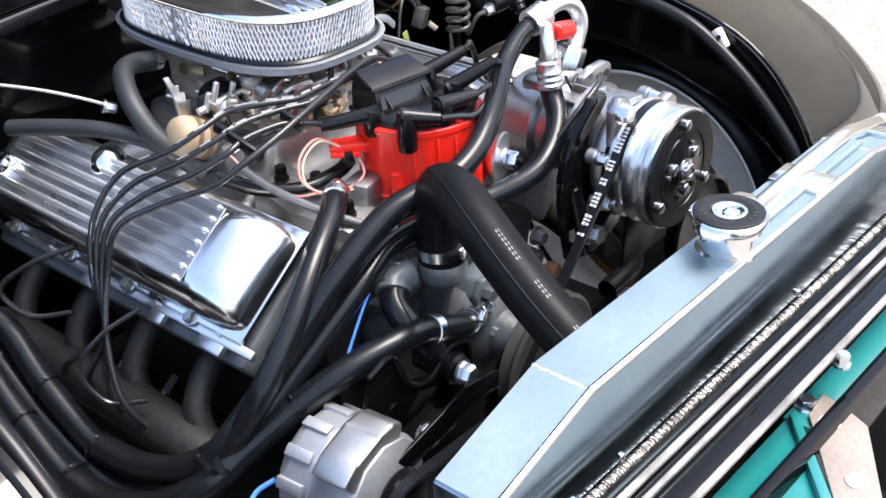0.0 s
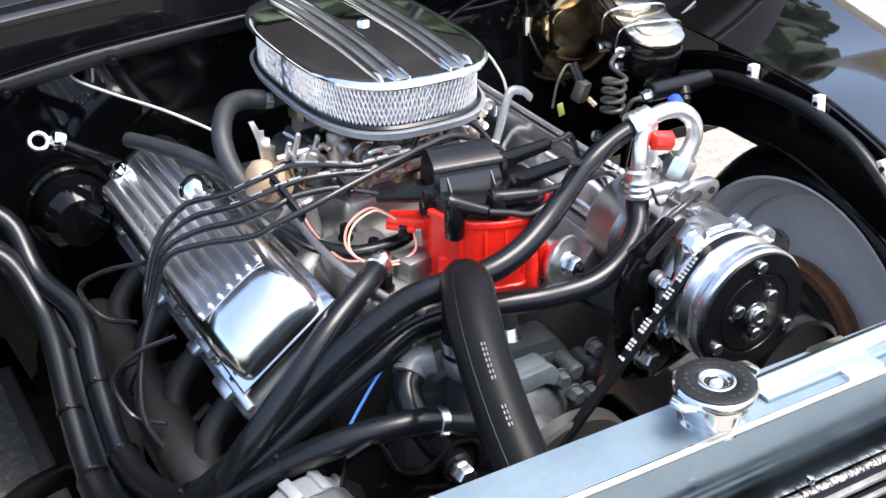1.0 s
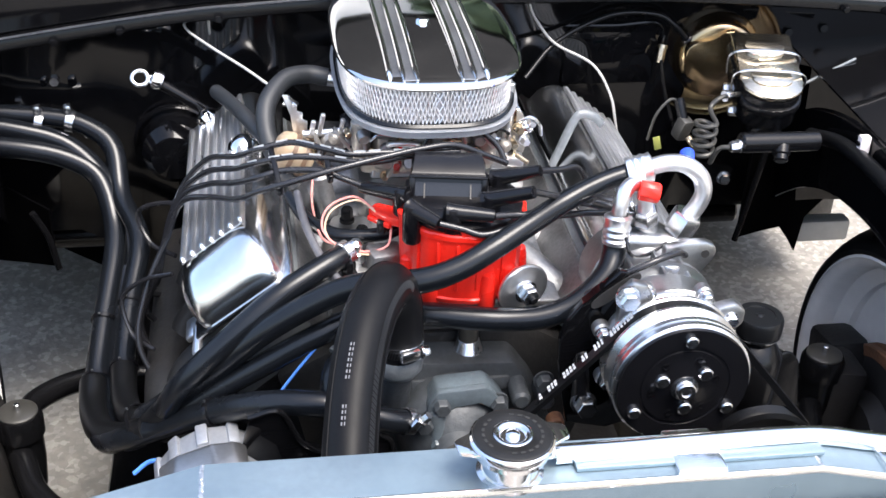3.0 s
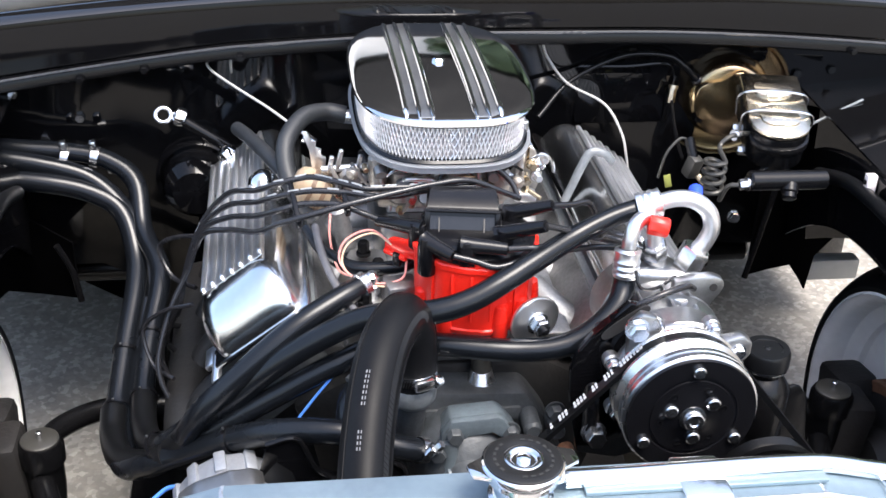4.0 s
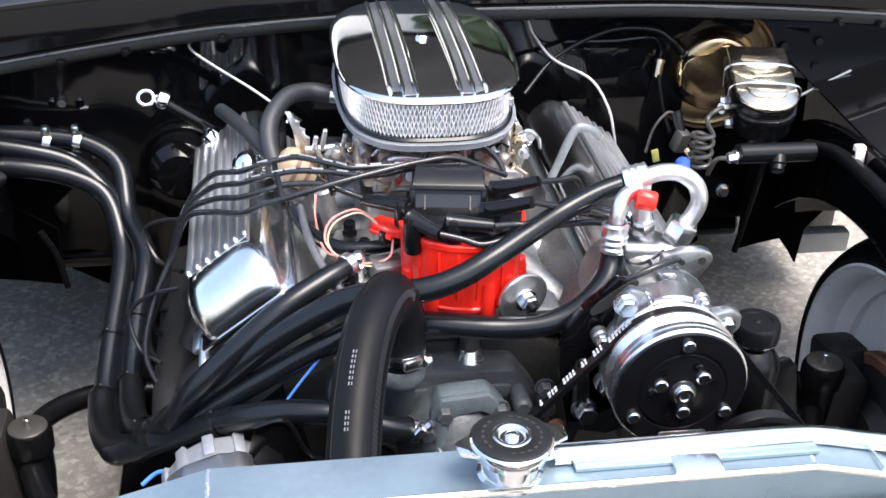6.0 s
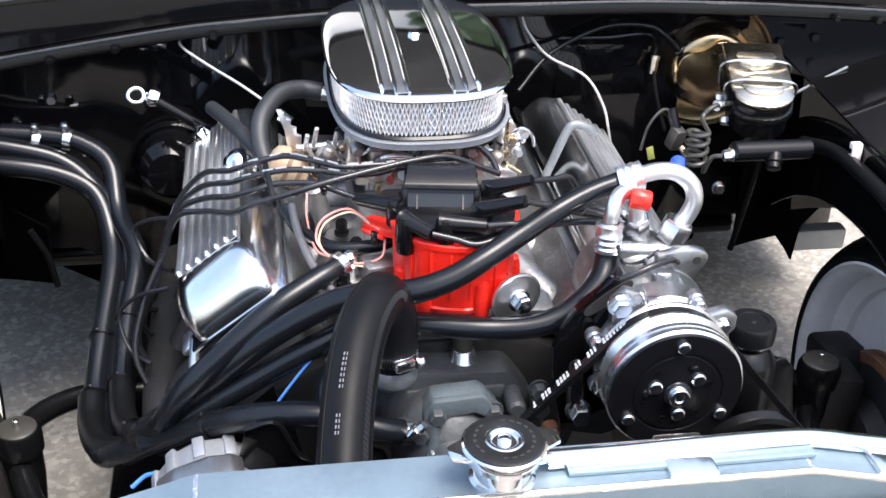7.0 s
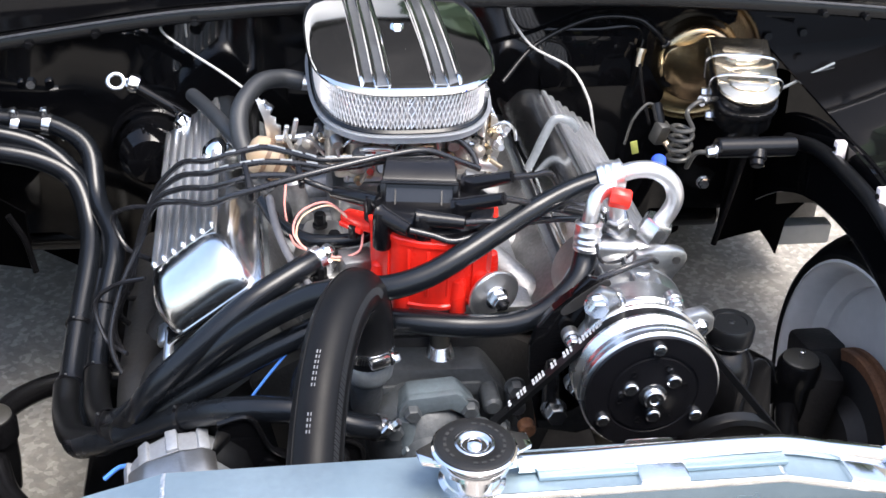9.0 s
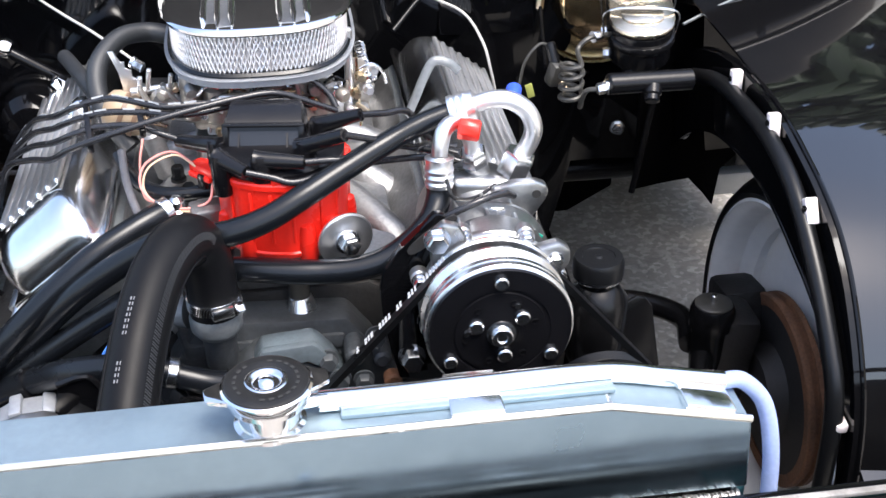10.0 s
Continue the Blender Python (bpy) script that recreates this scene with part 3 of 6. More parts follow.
# ---- radiator ----
rad = thing("radiator", "brushed aluminium radiator with welded top tank across the nose", "radiator", at=(0.01, -0.15, 0.45))
out = [(-0.342, 0.868), (0.358, 0.868), (0.356, 0.929), (0.248, 0.954), (-0.226, 0.954), (-0.340, 0.921)]
tank = prism(out, 0.053, Matrix.Translation((0, -0.125, 0)) @ XY_TO_XZ, 0.0022, seg=3)
for v in tank.verts:
    if v.co.y < -0.15:
        v.co.y += 0.06 * (v.co.z - 0.954)   # the front sheet leans back
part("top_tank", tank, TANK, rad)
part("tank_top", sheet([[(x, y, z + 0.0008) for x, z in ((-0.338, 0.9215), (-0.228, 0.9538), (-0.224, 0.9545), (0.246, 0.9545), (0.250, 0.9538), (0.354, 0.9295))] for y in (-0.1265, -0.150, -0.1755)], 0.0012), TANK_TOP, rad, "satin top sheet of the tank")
part("tank_edge", tube([(-0.341, -0.1775, 0.9215), (-0.2265, -0.1775, 0.9545), (0.248, -0.1775, 0.9545), (0.356, -0.1775, 0.930)], 0.0030, 8, smooth=False), POLISHED, rad, "bright rolled front edge")
for x, z0, z1, side in ((-0.226, 0.9548, 0.9548, -1), (0.248, 0.9548, 0.9548, 1)):
    bead = bmesh.new()
    for k in range(24):
        y = -0.127 - 0.05 * k / 23
        lathe([(0.0026, -0.0006), (0.0024, 0.0006), (0.0008, 0.0014)], pose(x + 0.0006 * random.uniform(-1, 1), y, 0.954), 8, bead)
    tagged(part("weld_bead", bead, WELD, rad), kind="stuff")
for x, z, w, h in ((-0.248, 0.912, 0.011, 0.020), (-0.278, 0.904, 0.020, 0.024)):
    part("patch", box(w, 0.0012, h, pose(x, -0.1785, z), 0.0003), LIGHT_ALU, rad, "light rectangular patch")
core = bmesh.new()
for k in range(36):
    box(0.66, 0.002, 0.004, pose(0.008, -0.132, 0.86 - 0.0105 * k), 0.0, core)
tagged(part("core_tube", core, BLACK_SATIN, rad, "rows of black flat core tubes"), kind="stuff")
part("core", box(0.67, 0.034, 0.40, pose(0.008, -0.152, 0.665), 0.002), BLACK_MATT, rad, "dark radiator core")
for x in (-0.336, 0.352):
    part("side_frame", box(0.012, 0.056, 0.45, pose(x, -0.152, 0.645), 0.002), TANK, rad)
neck = lathe([(0.026, 0.952), (0.026, 0.9555), (0.0225, 0.957), (0.0225, 0.972), (0.0285, 0.974), (0.0285, 0.978), (0.02, 0.979)], pose(0.005, -0.155, 0), 40)
part("filler_neck", neck, POLISHED, rad, "polished filler neck")
part("neck_spout", tube([(0.022, -0.154, 0.966), (0.040, -0.150, 0.965), (0.055, -0.147, 0.962)], 0.0052, 12), POLISHED, rad)
part("overflow_tube", tube([(0.040, -0.150, 0.963), (0.10, -0.1465, 0.9605), (0.15, -0.1450, 0.9605), (0.248, -0.144, 0.960), (0.30, -0.143, 0.9495), (0.345, -0.141, 0.9385)], 0.0080, 16), POLISHED, rad, "bright aluminium overflow tube")
for x, z, tilt in ((0.152, 0.9565, 0), (0.325, 0.9395, 13)):
    part("mount_pad", box(0.040, 0.050, 0.007, pose(x, -0.151, z, 0, tilt, 0), 0.0022), POLISHED, rad, "bright welded mounting pad")
# low bar shaped after the bands mirrored in the tank top
part("rail", box(0.20, 0.012, 0.004, pose(0.155, -0.158, 0.9575), 0.0012), TANK_TOP, rad)
part("inlet", rod((-0.117, -0.128, 0.875), (-0.114, -0.09, 0.890), 0.019, 24), POLISHED, rad)

capo = part("radiator_cap", lathe([(0.0285, 0.9795), (0.0305, 0.980), (0.0325, 0.984), (0.0325, 0.9875), (0.031, 0.989), (0.02, 0.9885)], pose(0.005, -0.155, 0), 48), CHROME, rad, "dark-faced radiator cap with bright rolled skirt")
part("cap_face", ring(((0.0145, 0.9888), (0.0300, 0.9888), (0.0300, 0.9900), (0.0285, 0.9906), (0.0160, 0.9906), (0.0145, 0.9898)), pose(0.005, -0.155, 0), 48), mat("dark_printed_steel", (0.010, 0.010, 0.010), 0.38, 0.0, vary=0.3, scale=60, spec=0.3), capo, "dark printed cap face")
part("cap_dish", ring(((0.0150, 0.9880), (0.0152, 0.9908), (0.0140, 0.9914), (0.0108, 0.9908), (0.0092, 0.9890), (0.0088, 0.9880)), pose(0.005, -0.155, 0), 40), POLISHED, capo, "bright raised ring")
part("cap_well", lathe([(0.0092, 0.9880), (0.0092, 0.9884), (0.006, 0.9880), (0.001, 0.9880)], pose(0.005, -0.155, 0), 32), ZINC, capo)
part("rivet", lathe([(0.0055, 0.987), (0.0055, 0.9905), (0.0035, 0.9918), (0.001, 0.9922)], pose(0.005, -0.155, 0), 20), CHROME, capo)
for ang in (8, 188):
    e = prism([(0.024, -0.017), (0.034, -0.010), (0.0425, -0.0080), (0.0440, -0.0055), (0.0440, 0.0055), (0.0425, 0.0080), (0.034, 0.010), (0.024, 0.017)], 0.0032, pose(0.005, -0.155, 0.9832, 0, 0, ang), 0.0009)
    part("cap_ear", e, CHROME, capo)
marks = bmesh.new()
for k in range(22):
    if k % 8 in (6, 7):
        continue
    box(0.0022, 0.0035, 0.0003, pose(0.005, -0.155, 0.9909, 0, 0, k * 16.4) @ pose(0.0225, 0, 0), 0.0, marks)
tagged(part("printed_mark", marks, mat("faded_ink", (0.022, 0.0215, 0.021), 0.5), capo, "faint printed ring of marks"), kind="stuff")
thing("overflow_hose", "clear bluish vinyl overflow hose beside the radiator", "hose",
      tube([(0.345, -0.141, 0.939), (0.362, -0.140, 0.936), (0.380, -0.145, 0.915), (0.388, -0.153, 0.87), (0.389, -0.158, 0.80), (0.386, -0.16, 0.70)], 0.0068, 14), CLEAR)

# ---- nose: condenser, closing panels and teal support ----
cond = thing("condenser", "black air-conditioning condenser with a ribbed brass-coloured manifold", "condenser", at=(0.01, -0.20, 0.5))
part("condenser_core", box(0.66, 0.018, 0.36, pose(0.01, -0.205, 0.675), 0.002), BLACK_MATT, cond)
man = bmesh.new()
uneven = random.Random(5)
for k in range(215):
    x = -0.33 + 0.68 * k / 214
    g = uneven.uniform(0.88, 1.14)
    ring(((0.0036 * g, -0.0019), (0.0050 * g, -0.0012), (0.0054 * g, 0), (0.0050 * g, 0.0012), (0.0036 * g, 0.0019)), pose(x, -0.1850 + uneven.uniform(-0.0004, 0.0004), 0.861, 0, 90 + uneven.uniform(-9, 9), uneven.uniform(-9, 9)), 9, man)
tagged(part("ribbed_manifold", man, mat("worn_bronze_silver", (0.42, 0.40, 0.38), 0.42, 1.0, vary=0.45, scale=50, bump=0.5, bump_scale=300, tint=(0.15, 0.13, 0.12), tint_scale=40, tint_amount=0.8), cond, "ribbed silver-bronze manifold"), kind="stuff")
for x in (-0.19, -0.253, 0.10):
    part("tab", box(0.005, 0.005, 0.007, pose(x, -0.1825, 0.872), 0.001), ZINC, cond)
FLANGE = mat("worn_grey_primer", (0.27, 0.255, 0.24), 0.55, vary=0.35, scale=30, bump=0.2, bump_scale=200, tint=(0.10, 0.095, 0.085), tint_scale=26, tint_amount=0.8)
sup = thing("core_support", "teal painted radiator core support with black closing strips", "body panel", at=(0.01, -0.3, 0.45))
part("closing_panel", box(1.25, 0.012, 0.012, pose(0.28, -0.2055, 0.872), 0.003), BLACK_PAINT, sup)
for y, w in ((-0.2125, 0.0060), (-0.2262, 0.0045), (-0.2535, 0.0060)):
    part("edge_strip", box(0.92, w, 0.004, pose(0.06, y, 0.879), 0.0008), FLANGE, sup, "grey primed folded edge")
for y, w in ((-0.2195, 0.0075), (-0.2395, 0.021)):
    part("channel", box(0.92, w, 0.008, pose(0.06, y, 0.873), 0.002), BLACK_PAINT, sup, "black painted channel")
part("teal_rail", box(0.66, 0.030, 0.05, pose(0.30, -0.252, 0.812), 0.003), TEAL, sup, "teal painted rail")
part("nose_panel", box(1.66, 0.012, 0.42, pose(0.03, -0.2765, 0.645), 0.003), BLACK_PAINT, sup, "black painted panel below the support")
part("teal_bracket", prism([(-0.022, -0.243), (-0.034, -0.240), (-0.17, -0.240), (-0.175, -0.335), (-0.115, -0.318), (-0.060, -0.272)][::-1], 0.006, pose(0, 0, 0.830), 0.002), TEAL, sup, "teal latch bracket")
part("bracket_web", prism([(-0.022, -0.246), (-0.030, -0.243), (-0.112, -0.310), (-0.104, -0.316)][::-1], 0.012, pose(0, 0, 0.832), 0.002), TEAL, sup)
part("latch_plate", prism([(0.014, -0.252), (-0.020, -0.256), (-0.105, -0.318), (-0.092, -0.352), (-0.005, -0.300), (0.006, -0.276)], 0.004, pose(0, 0, 0.838), 0.001), mat("grey_brown_primer", (0.24, 0.20, 0.17), 0.5, vary=0.2, scale=20, bump=0.1), sup, "grey-brown latch plate with holes")
for x, y in ((-0.020, -0.274), (-0.074, -0.322)):
    part("washer", lathe([(0.009, 0.8415), (0.009, 0.8436), (0.003, 0.844)], pose(x, y, 0), 20), CREAM, sup)
part("bolt", hexhead((-0.006, -0.247, 0.836), (-0.006, -0.247, 0.846), 0.008), ZINC, sup)
part("bolt", hexhead((0.02, -0.262, 0.872), (0.02, -0.262, 0.884), 0.006), ZINC, sup)
part("lower_valance", box(1.0, 0.10, 0.02, pose(0.06, -0.33, 0.66), 0.004), HOOD_PAD, sup, "dark valance below the latch")


# ---- engine: block, heads, front cover ----
eng = thing("engine_block", "dark iron V8 engine block with grey front cover", "engine", at=(CX, 0.4, 0.55))
part("block", prism([(-0.10, 0.55), (0.12, 0.55), (0.15, 0.72), (0.19, 0.80), (0.10, 0.85), (-0.08, 0.85), (-0.17, 0.80), (-0.13, 0.72)], 0.44, Matrix.Translation((0, 0.62, 0)) @ XY_TO_XZ, 0.01), IRON, eng)
for s in (1, -1):
    m = pose(CX + s * 0.185, 0.40, 0.835, 0, 40 * s, 0)
    part("cylinder_head", box(0.135, 0.415, 0.075, m, 0.008), GREY_PAINT, eng, "grey painted cylinder head")
    for k in range(4):
        y = 0.255 + 0.098 * k
        p = [(CX + s * 0.225, y, 0.815), (CX + s * 0.262, y, 0.805), (CX + s * 0.292, y - 0.01, 0.775), (CX + s * 0.297, y - 0.03, 0.74)]
        part("exhaust_port", tube([(x - s * 0.012, y, z - 0.012) for x, y, z in p], 0.0135, 14), IRON, eng)
    part("exhaust_log", tube([(CX + s * 0.29, 0.615, 0.70), (CX + s * 0.296, 0.56, 0.732), (CX + s * 0.297, 0.40, 0.738), (CX + s * 0.297, 0.26, 0.735), (CX + s * 0.292, 0.205, 0.725)], 0.026, 16), IRON, eng, "dark cast exhaust manifold")
    for k in range(5):
        y = 0.222 + 0.09 * k
        part("bolt", hexhead((CX + s * 0.247, y, 0.842), (CX + s * 0.256, y, 0.850), 0.0062), CREAM if k in (1, 3) else ZINC, eng)
# front cover and water pump
fc = [(-0.09, 0.66), (0.11, 0.66), (0.125, 0.74), (0.10, 0.80), (0.075, 0.835), (-0.03, 0.840), (-0.075, 0.83), (-0.105, 0.79), (-0.105, 0.72)]
part("front_cover", prism(fc, 0.045, Matrix.Translation((0, 0.185, 0)) @ XY_TO_XZ, 0.008), COVER_GREY, eng, "oily grey front cover")
part("water_pump", lathe([(0.062, 0), (0.060, 0.03), (0.045, 0.05), (0.03, 0.06), (0.022, 0.085), (0.02, 0.09)], pose(0.01, 0.145, 0.765, 90, 0, 0), 32), COVER_GREY, eng, "grey cast water pump")
br = prism([(-0.020, 0.750), (0.066, 0.750), (0.068, 0.79), (0.058, 0.814), (0.044, 0.831), (0.038, 0.835), (-0.010, 0.831), (-0.020, 0.815)], 0.026, Matrix.Translation((0, 0.132, 0)) @ XY_TO_XZ, 0.003)
part("pump_bracket", br, PUMP_GREY, eng, "blue-grey painted cast bracket")
rim = prism([(-0.020, 0.750), (-0.003, 0.750), (-0.002, 0.806), (0.006, 0.817), (0.034, 0.821), (0.052, 0.803), (0.060, 0.808), (0.044, 0.833), (0.038, 0.837), (-0.010, 0.833), (-0.020, 0.817)], 0.010, Matrix.Translation((0, 0.108, 0)) @ XY_TO_XZ, 0.0025)
part("bracket_rim", rim, PUMP_GREY, eng, "raised cast edge")
part("bracket_post", rod((-0.010, 0.090, 0.775), (-0.010, 0.098, 0.812), 0.0085, 16, 0.003), PUMP_GREY, eng)
part("post_bolt", hexhead((-0.010, 0.090, 0.780), (-0.010, 0.080, 0.778), 0.0075), PUMP_GREY, eng)
part("bracket_hole", rod((0.036, 0.1065, 0.812), (0.036, 0.1050, 0.812), 0.0042, 14), RUST, eng, "rusty tapped hole")
part("cover_shelf", prism([(-0.085, 0.136), (0.070, 0.136), (0.095, 0.20), (-0.10, 0.20)], 0.018, pose(0, 0, 0.802), 0.005), COVER_GREY, eng, "cast top of the front cover")
part("cover_boss", ring(((0.019, 0.0), (0.031, 0.001), (0.030, 0.007), (0.024, 0.010), (0.019, 0.009)), pose(0.030, 0.166, 0.817), 32), COVER_GREY, eng)
for x, y, z in ((-0.006, 0.100, 0.818), (-0.024, 0.096, 0.80), (0.062, 0.092, 0.80), (0.085, 0.10, 0.79), (0.10, 0.115, 0.83), (0.052, 0.104, 0.815), (-0.083, 0.150, 0.871), (-0.035, 0.145, 0.865)):
    part("bolt", hexhead((x, y, z), (x, y - 0.012, z), 0.0085), BARE if z > 0.86 else COVER_GREY, eng)
for x, y, z, r in ((0.078, 0.118, 0.808, 0.010), (0.105, 0.122, 0.80, 0.009)):
    part("boss", rod((x, 0.15, z), (x, y - 0.01, z), r, 18, 0.003), COVER_GREY, eng)
part("tapped_hole", rod((0.113, 0.11, 0.785), (0.113, 0.095, 0.785), 0.009, 16, 0.002), RUST, eng, "rust-coloured plugged hole")
# thermostat housing
th = lathe([(0.010, 0.846), (0.019, 0.849), (0.0245, 0.857), (0.0250, 0.868), (0.0235, 0.873), (0.0215, 0.876), (0.0215, 0.895)], pose(-0.049, 0.117, 0), 32)
part("thermostat_housing", th, GREY_PAINT, eng, "grey thermostat housing")
part("housing_neck", rod((-0.049, 0.135, 0.800), (-0.049, 0.120, 0.852), 0.016, 18, 0.003), COVER_GREY, eng)
part("bypass_boss", tube([(-0.075, 0.135, 0.862), (-0.09, 0.14, 0.86), (-0.10, 0.138, 0.855)], 0.016, 18), GREY_PAINT, eng)
part("bypass_collar", ring(((0.013, 0), (0.0175, 0.001), (0.0175, 0.006), (0.013, 0.007)), along((-0.098, 0.138, 0.856), (-0.106, 0.132, 0.85)), 24), GREY_PAINT, eng)
# pulleys
crank = part("crank_pulley", lathe([(0.03, 0), (0.068, 0), (0.075, 0.003), (0.066, 0.009), (0.075, 0.015), (0.066, 0.021), (0.075, 0.028), (0.06, 0.03), (0.02, 0.03)], pose(0.03, 0.075, 0.70, 90, 0, 0), 48), BLACK_SATIN, eng, "black grooved crank pulley")
part("pump_pulley", lathe([(0.02, 0), (0.070, 0), (0.074, 0.003), (0.066, 0.010), (0.074, 0.017), (0.070, 0.02), (0.02, 0.018)], pose(0.035, 0.062, 0.735, 90, 0, 0), 48), STEEL_LINE, eng, "bare steel water pump pulley")

# ---- intake manifold ----
inm = thing("intake_manifold", "cast aluminium dual-plane intake manifold between the valve covers", "intake manifold", at=(CX, 0.4, 0.84))
part("valley_plate", box(0.245, 0.42, 0.035, pose(CX, 0.395, 0.862), 0.008), CAST, inm)
part("plenum", prism([(-0.062, 0.335), (0.082, 0.335), (0.09, 0.36), (0.09, 0.53), (0.08, 0.55), (-0.06, 0.55), (-0.07, 0.53), (-0.07, 0.36)], 0.065, pose(0, 0, 0.872), 0.012), BARE, inm)
for s in (1, -1):
    for k in range(4):
        y0, y1 = 0.37 + 0.045 * k, 0.235 + 0.108 * k
        p = [(CX + s * 0.03, y0, 0.905), (CX + s * 0.075, (y0 + y1) / 2, 0.912), (CX + s * 0.12, y1, 0.895), (CX + s * 0.145, y1, 0.868)]
        part("runner", tube([(x, y, z - 0.030) for x, y, z in p], 0.0200, 16), CAST, inm, "bare cast runner")
    part("flange", box(0.02, 0.41, 0.06, pose(CX + s * 0.138, 0.395, 0.872, 0, 38 * s, 0), 0.004), CAST, inm)
part("front_water_neck", prism([(-0.10, 0.175), (0.06, 0.175), (0.075, 0.22), (0.07, 0.33), (-0.07, 0.33), (-0.11, 0.25)], 0.022, pose(0, 0, 0.861), 0.008), BARE, inm, "bare cast front of the manifold")
part("water_crossover", prism([(-0.112, 0.178), (-0.060, 0.178), (-0.054, 0.20), (-0.058, 0.33), (-0.10, 0.335), (-0.118, 0.26)], 0.036, pose(0, 0, 0.874), 0.009), BARE, inm)
for x, y, z in ((-0.085, 0.30, 0.918), (-0.072, 0.262, 0.916), (-0.09, 0.20, 0.912), (0.055, 0.31, 0.915)):
    part("stud", hexhead((x, y, z), (x, y, z + 0.016), 0.0065), BLACK_SATIN, inm, "black manifold bolt")
part("heater_fitting", lathe([(0.008, 0.905), (0.008, 0.915), (0.0105, 0.917), (0.0105, 0.926), (0.008, 0.928), (0.008, 0.936), (0.004, 0.940)], pose(-0.082, 0.222, 0), 18), ZINC, inm, "plated brass fitting")
part("sensor_body", box(0.035, 0.03, 0.035, pose(-0.052, 0.215, 0.915, 0, 0, 12), 0.004), CAST, inm)
part("tube_stub", rod((-0.10, 0.345, 0.900), (-0.112, 0.342, 0.955), 0.011, 20, 0.003), CAST, inm)

# ---- carburettor ----
crb = thing("carburetor", "four-barrel carburetor with gold dichromate linkage under the air cleaner", "carburetor", at=(CX, 0.44, 0.937))
part("throttle_base", box(0.13, 0.165, 0.016, pose(CX, 0.44, 0.945), 0.004), BARE, crb)
part("main_body", box(0.125, 0.14, 0.052, pose(CX, 0.440, 0.975), 0.008), CARB, crb)
part("air_horn", lathe([(0.060, 0.994), (0.064, 1.0), (0.064, 1.018), (0.058, 1.020)], pose(CX, 0.44, 0), 40), CARB, crb)
for y in (0.365, 0.515):
    bowl = part("fuel_bowl", box(0.095, 0.036, 0.045, pose(CX, y, 0.970), 0.007), CARB, crb, "gold-grey fuel bowl")
    f = -1 if y < 0.4 else 1
    for dx in (-0.038, 0.038):
        for dz in (-0.015, 0.015):
            part("bowl_screw", hexhead((CX + dx, y + f * 0.018, 0.970 + dz), (CX + dx, y + f * 0.024, 0.970 + dz), 0.0045), BRASS, bowl)
    part("sight_plug", rod((CX + 0.044, y, 0.972), (CX + 0.056, y, 0.972), 0.007, 12, 0.001), BRASS, bowl)
rnd = random.Random(4)
for k in range(26):
    side = rnd.choice((-1, 1))
    x, y, z = CX + side * rnd.uniform(0.05, 0.085), rnd.uniform(0.36, 0.50), rnd.uniform(0.945, 1.008)
    if k % 3 == 0:
        part("lever", box(0.004, rnd.uniform(0.02, 0.045), rnd.uniform(0.008, 0.014), pose(x, y, z, rnd.uniform(-60, 60), 0, 0), 0.001), rnd.choice((GOLD_ZINC, BARE, BRASS)), crb)
    elif k % 3 == 1:
        part("screw", hexhead((x, y, z), (x + side * 0.012, y, z), 0.0045), rnd.choice((BRASS, ZINC)), crb)
    else:
        part("shaft", rod((x, y - 0.012, z), (x + side * 0.01, y + 0.018, z + rnd.uniform(-0.01, 0.01)), 0.003, 10), rnd.choice((BRASS, ZINC, GOLD_ZINC)), crb)
for k in range(9):
    x = CX - 0.05 + 0.0125 * k
    part("screw", hexhead((x, 0.346, 0.948 + 0.012 * (k % 3)), (x, 0.338, 0.948 + 0.012 * (k % 3)), 0.0042), (BRASS, ZINC, GOLD_ZINC)[k % 3], crb)
part("accelerator_pump", lathe([(0.020, 0), (0.020, 0.006), (0.014, 0.012), (0.006, 0.014)], pose(CX + 0.03, 0.352, 0.944, 150, 0, 0), 20), GOLD_ZINC, crb)
part("fuel_line", tube([(CX - 0.05, 0.352, 0.985), (CX - 0.02, 0.335, 0.985), (CX + 0.03, 0.335, 0.983), (CX + 0.055, 0.35, 0.978)], 0.005, 12), BARE, crb)
part("linkage_bracket", prism([(0.35, 0.94), (0.385, 0.94), (0.40, 0.985), (0.385, 1.012), (0.372, 1.01), (0.375, 0.98)], 0.003, Matrix.Translation((CX + 0.098, 0, 0)) @ XY_TO_YZ, 0.0008), GOLD_ZINC, crb, "gold throttle bracket")
part("throttle_rod", tube([(CX + 0.100, 0.385, 1.0), (CX + 0.104, 0.42, 0.985), (CX + 0.10, 0.47, 0.96)], 0.004, 10), ZINC, crb)
part("throttle_ball", lathe([(0.003, 0), (0.008, 0.004), (0.0095, 0.010), (0.007, 0.016), (0.002, 0.018)], pose(CX + 0.104, 0.375, 0.985, 0, 70, 0), 16), ZINC, crb)
part("return_spring", tube([(CX + 0.108 + 0.006 * math.cos(i * 1.3), 0.385 + 0.004 * i * 0.5, 0.99 + 0.006 * math.sin(i * 1.3)) for i in range(40)], 0.0011, 6, 2), ZINC, crb)
part("choke_housing", lathe([(0.024, 0), (0.024, 0.016), (0.021, 0.022), (0.006, 0.024)], pose(CX - 0.072, 0.40, 0.975, 0, -90, 0), 28), PLASTIC, crb, "black round choke housing")
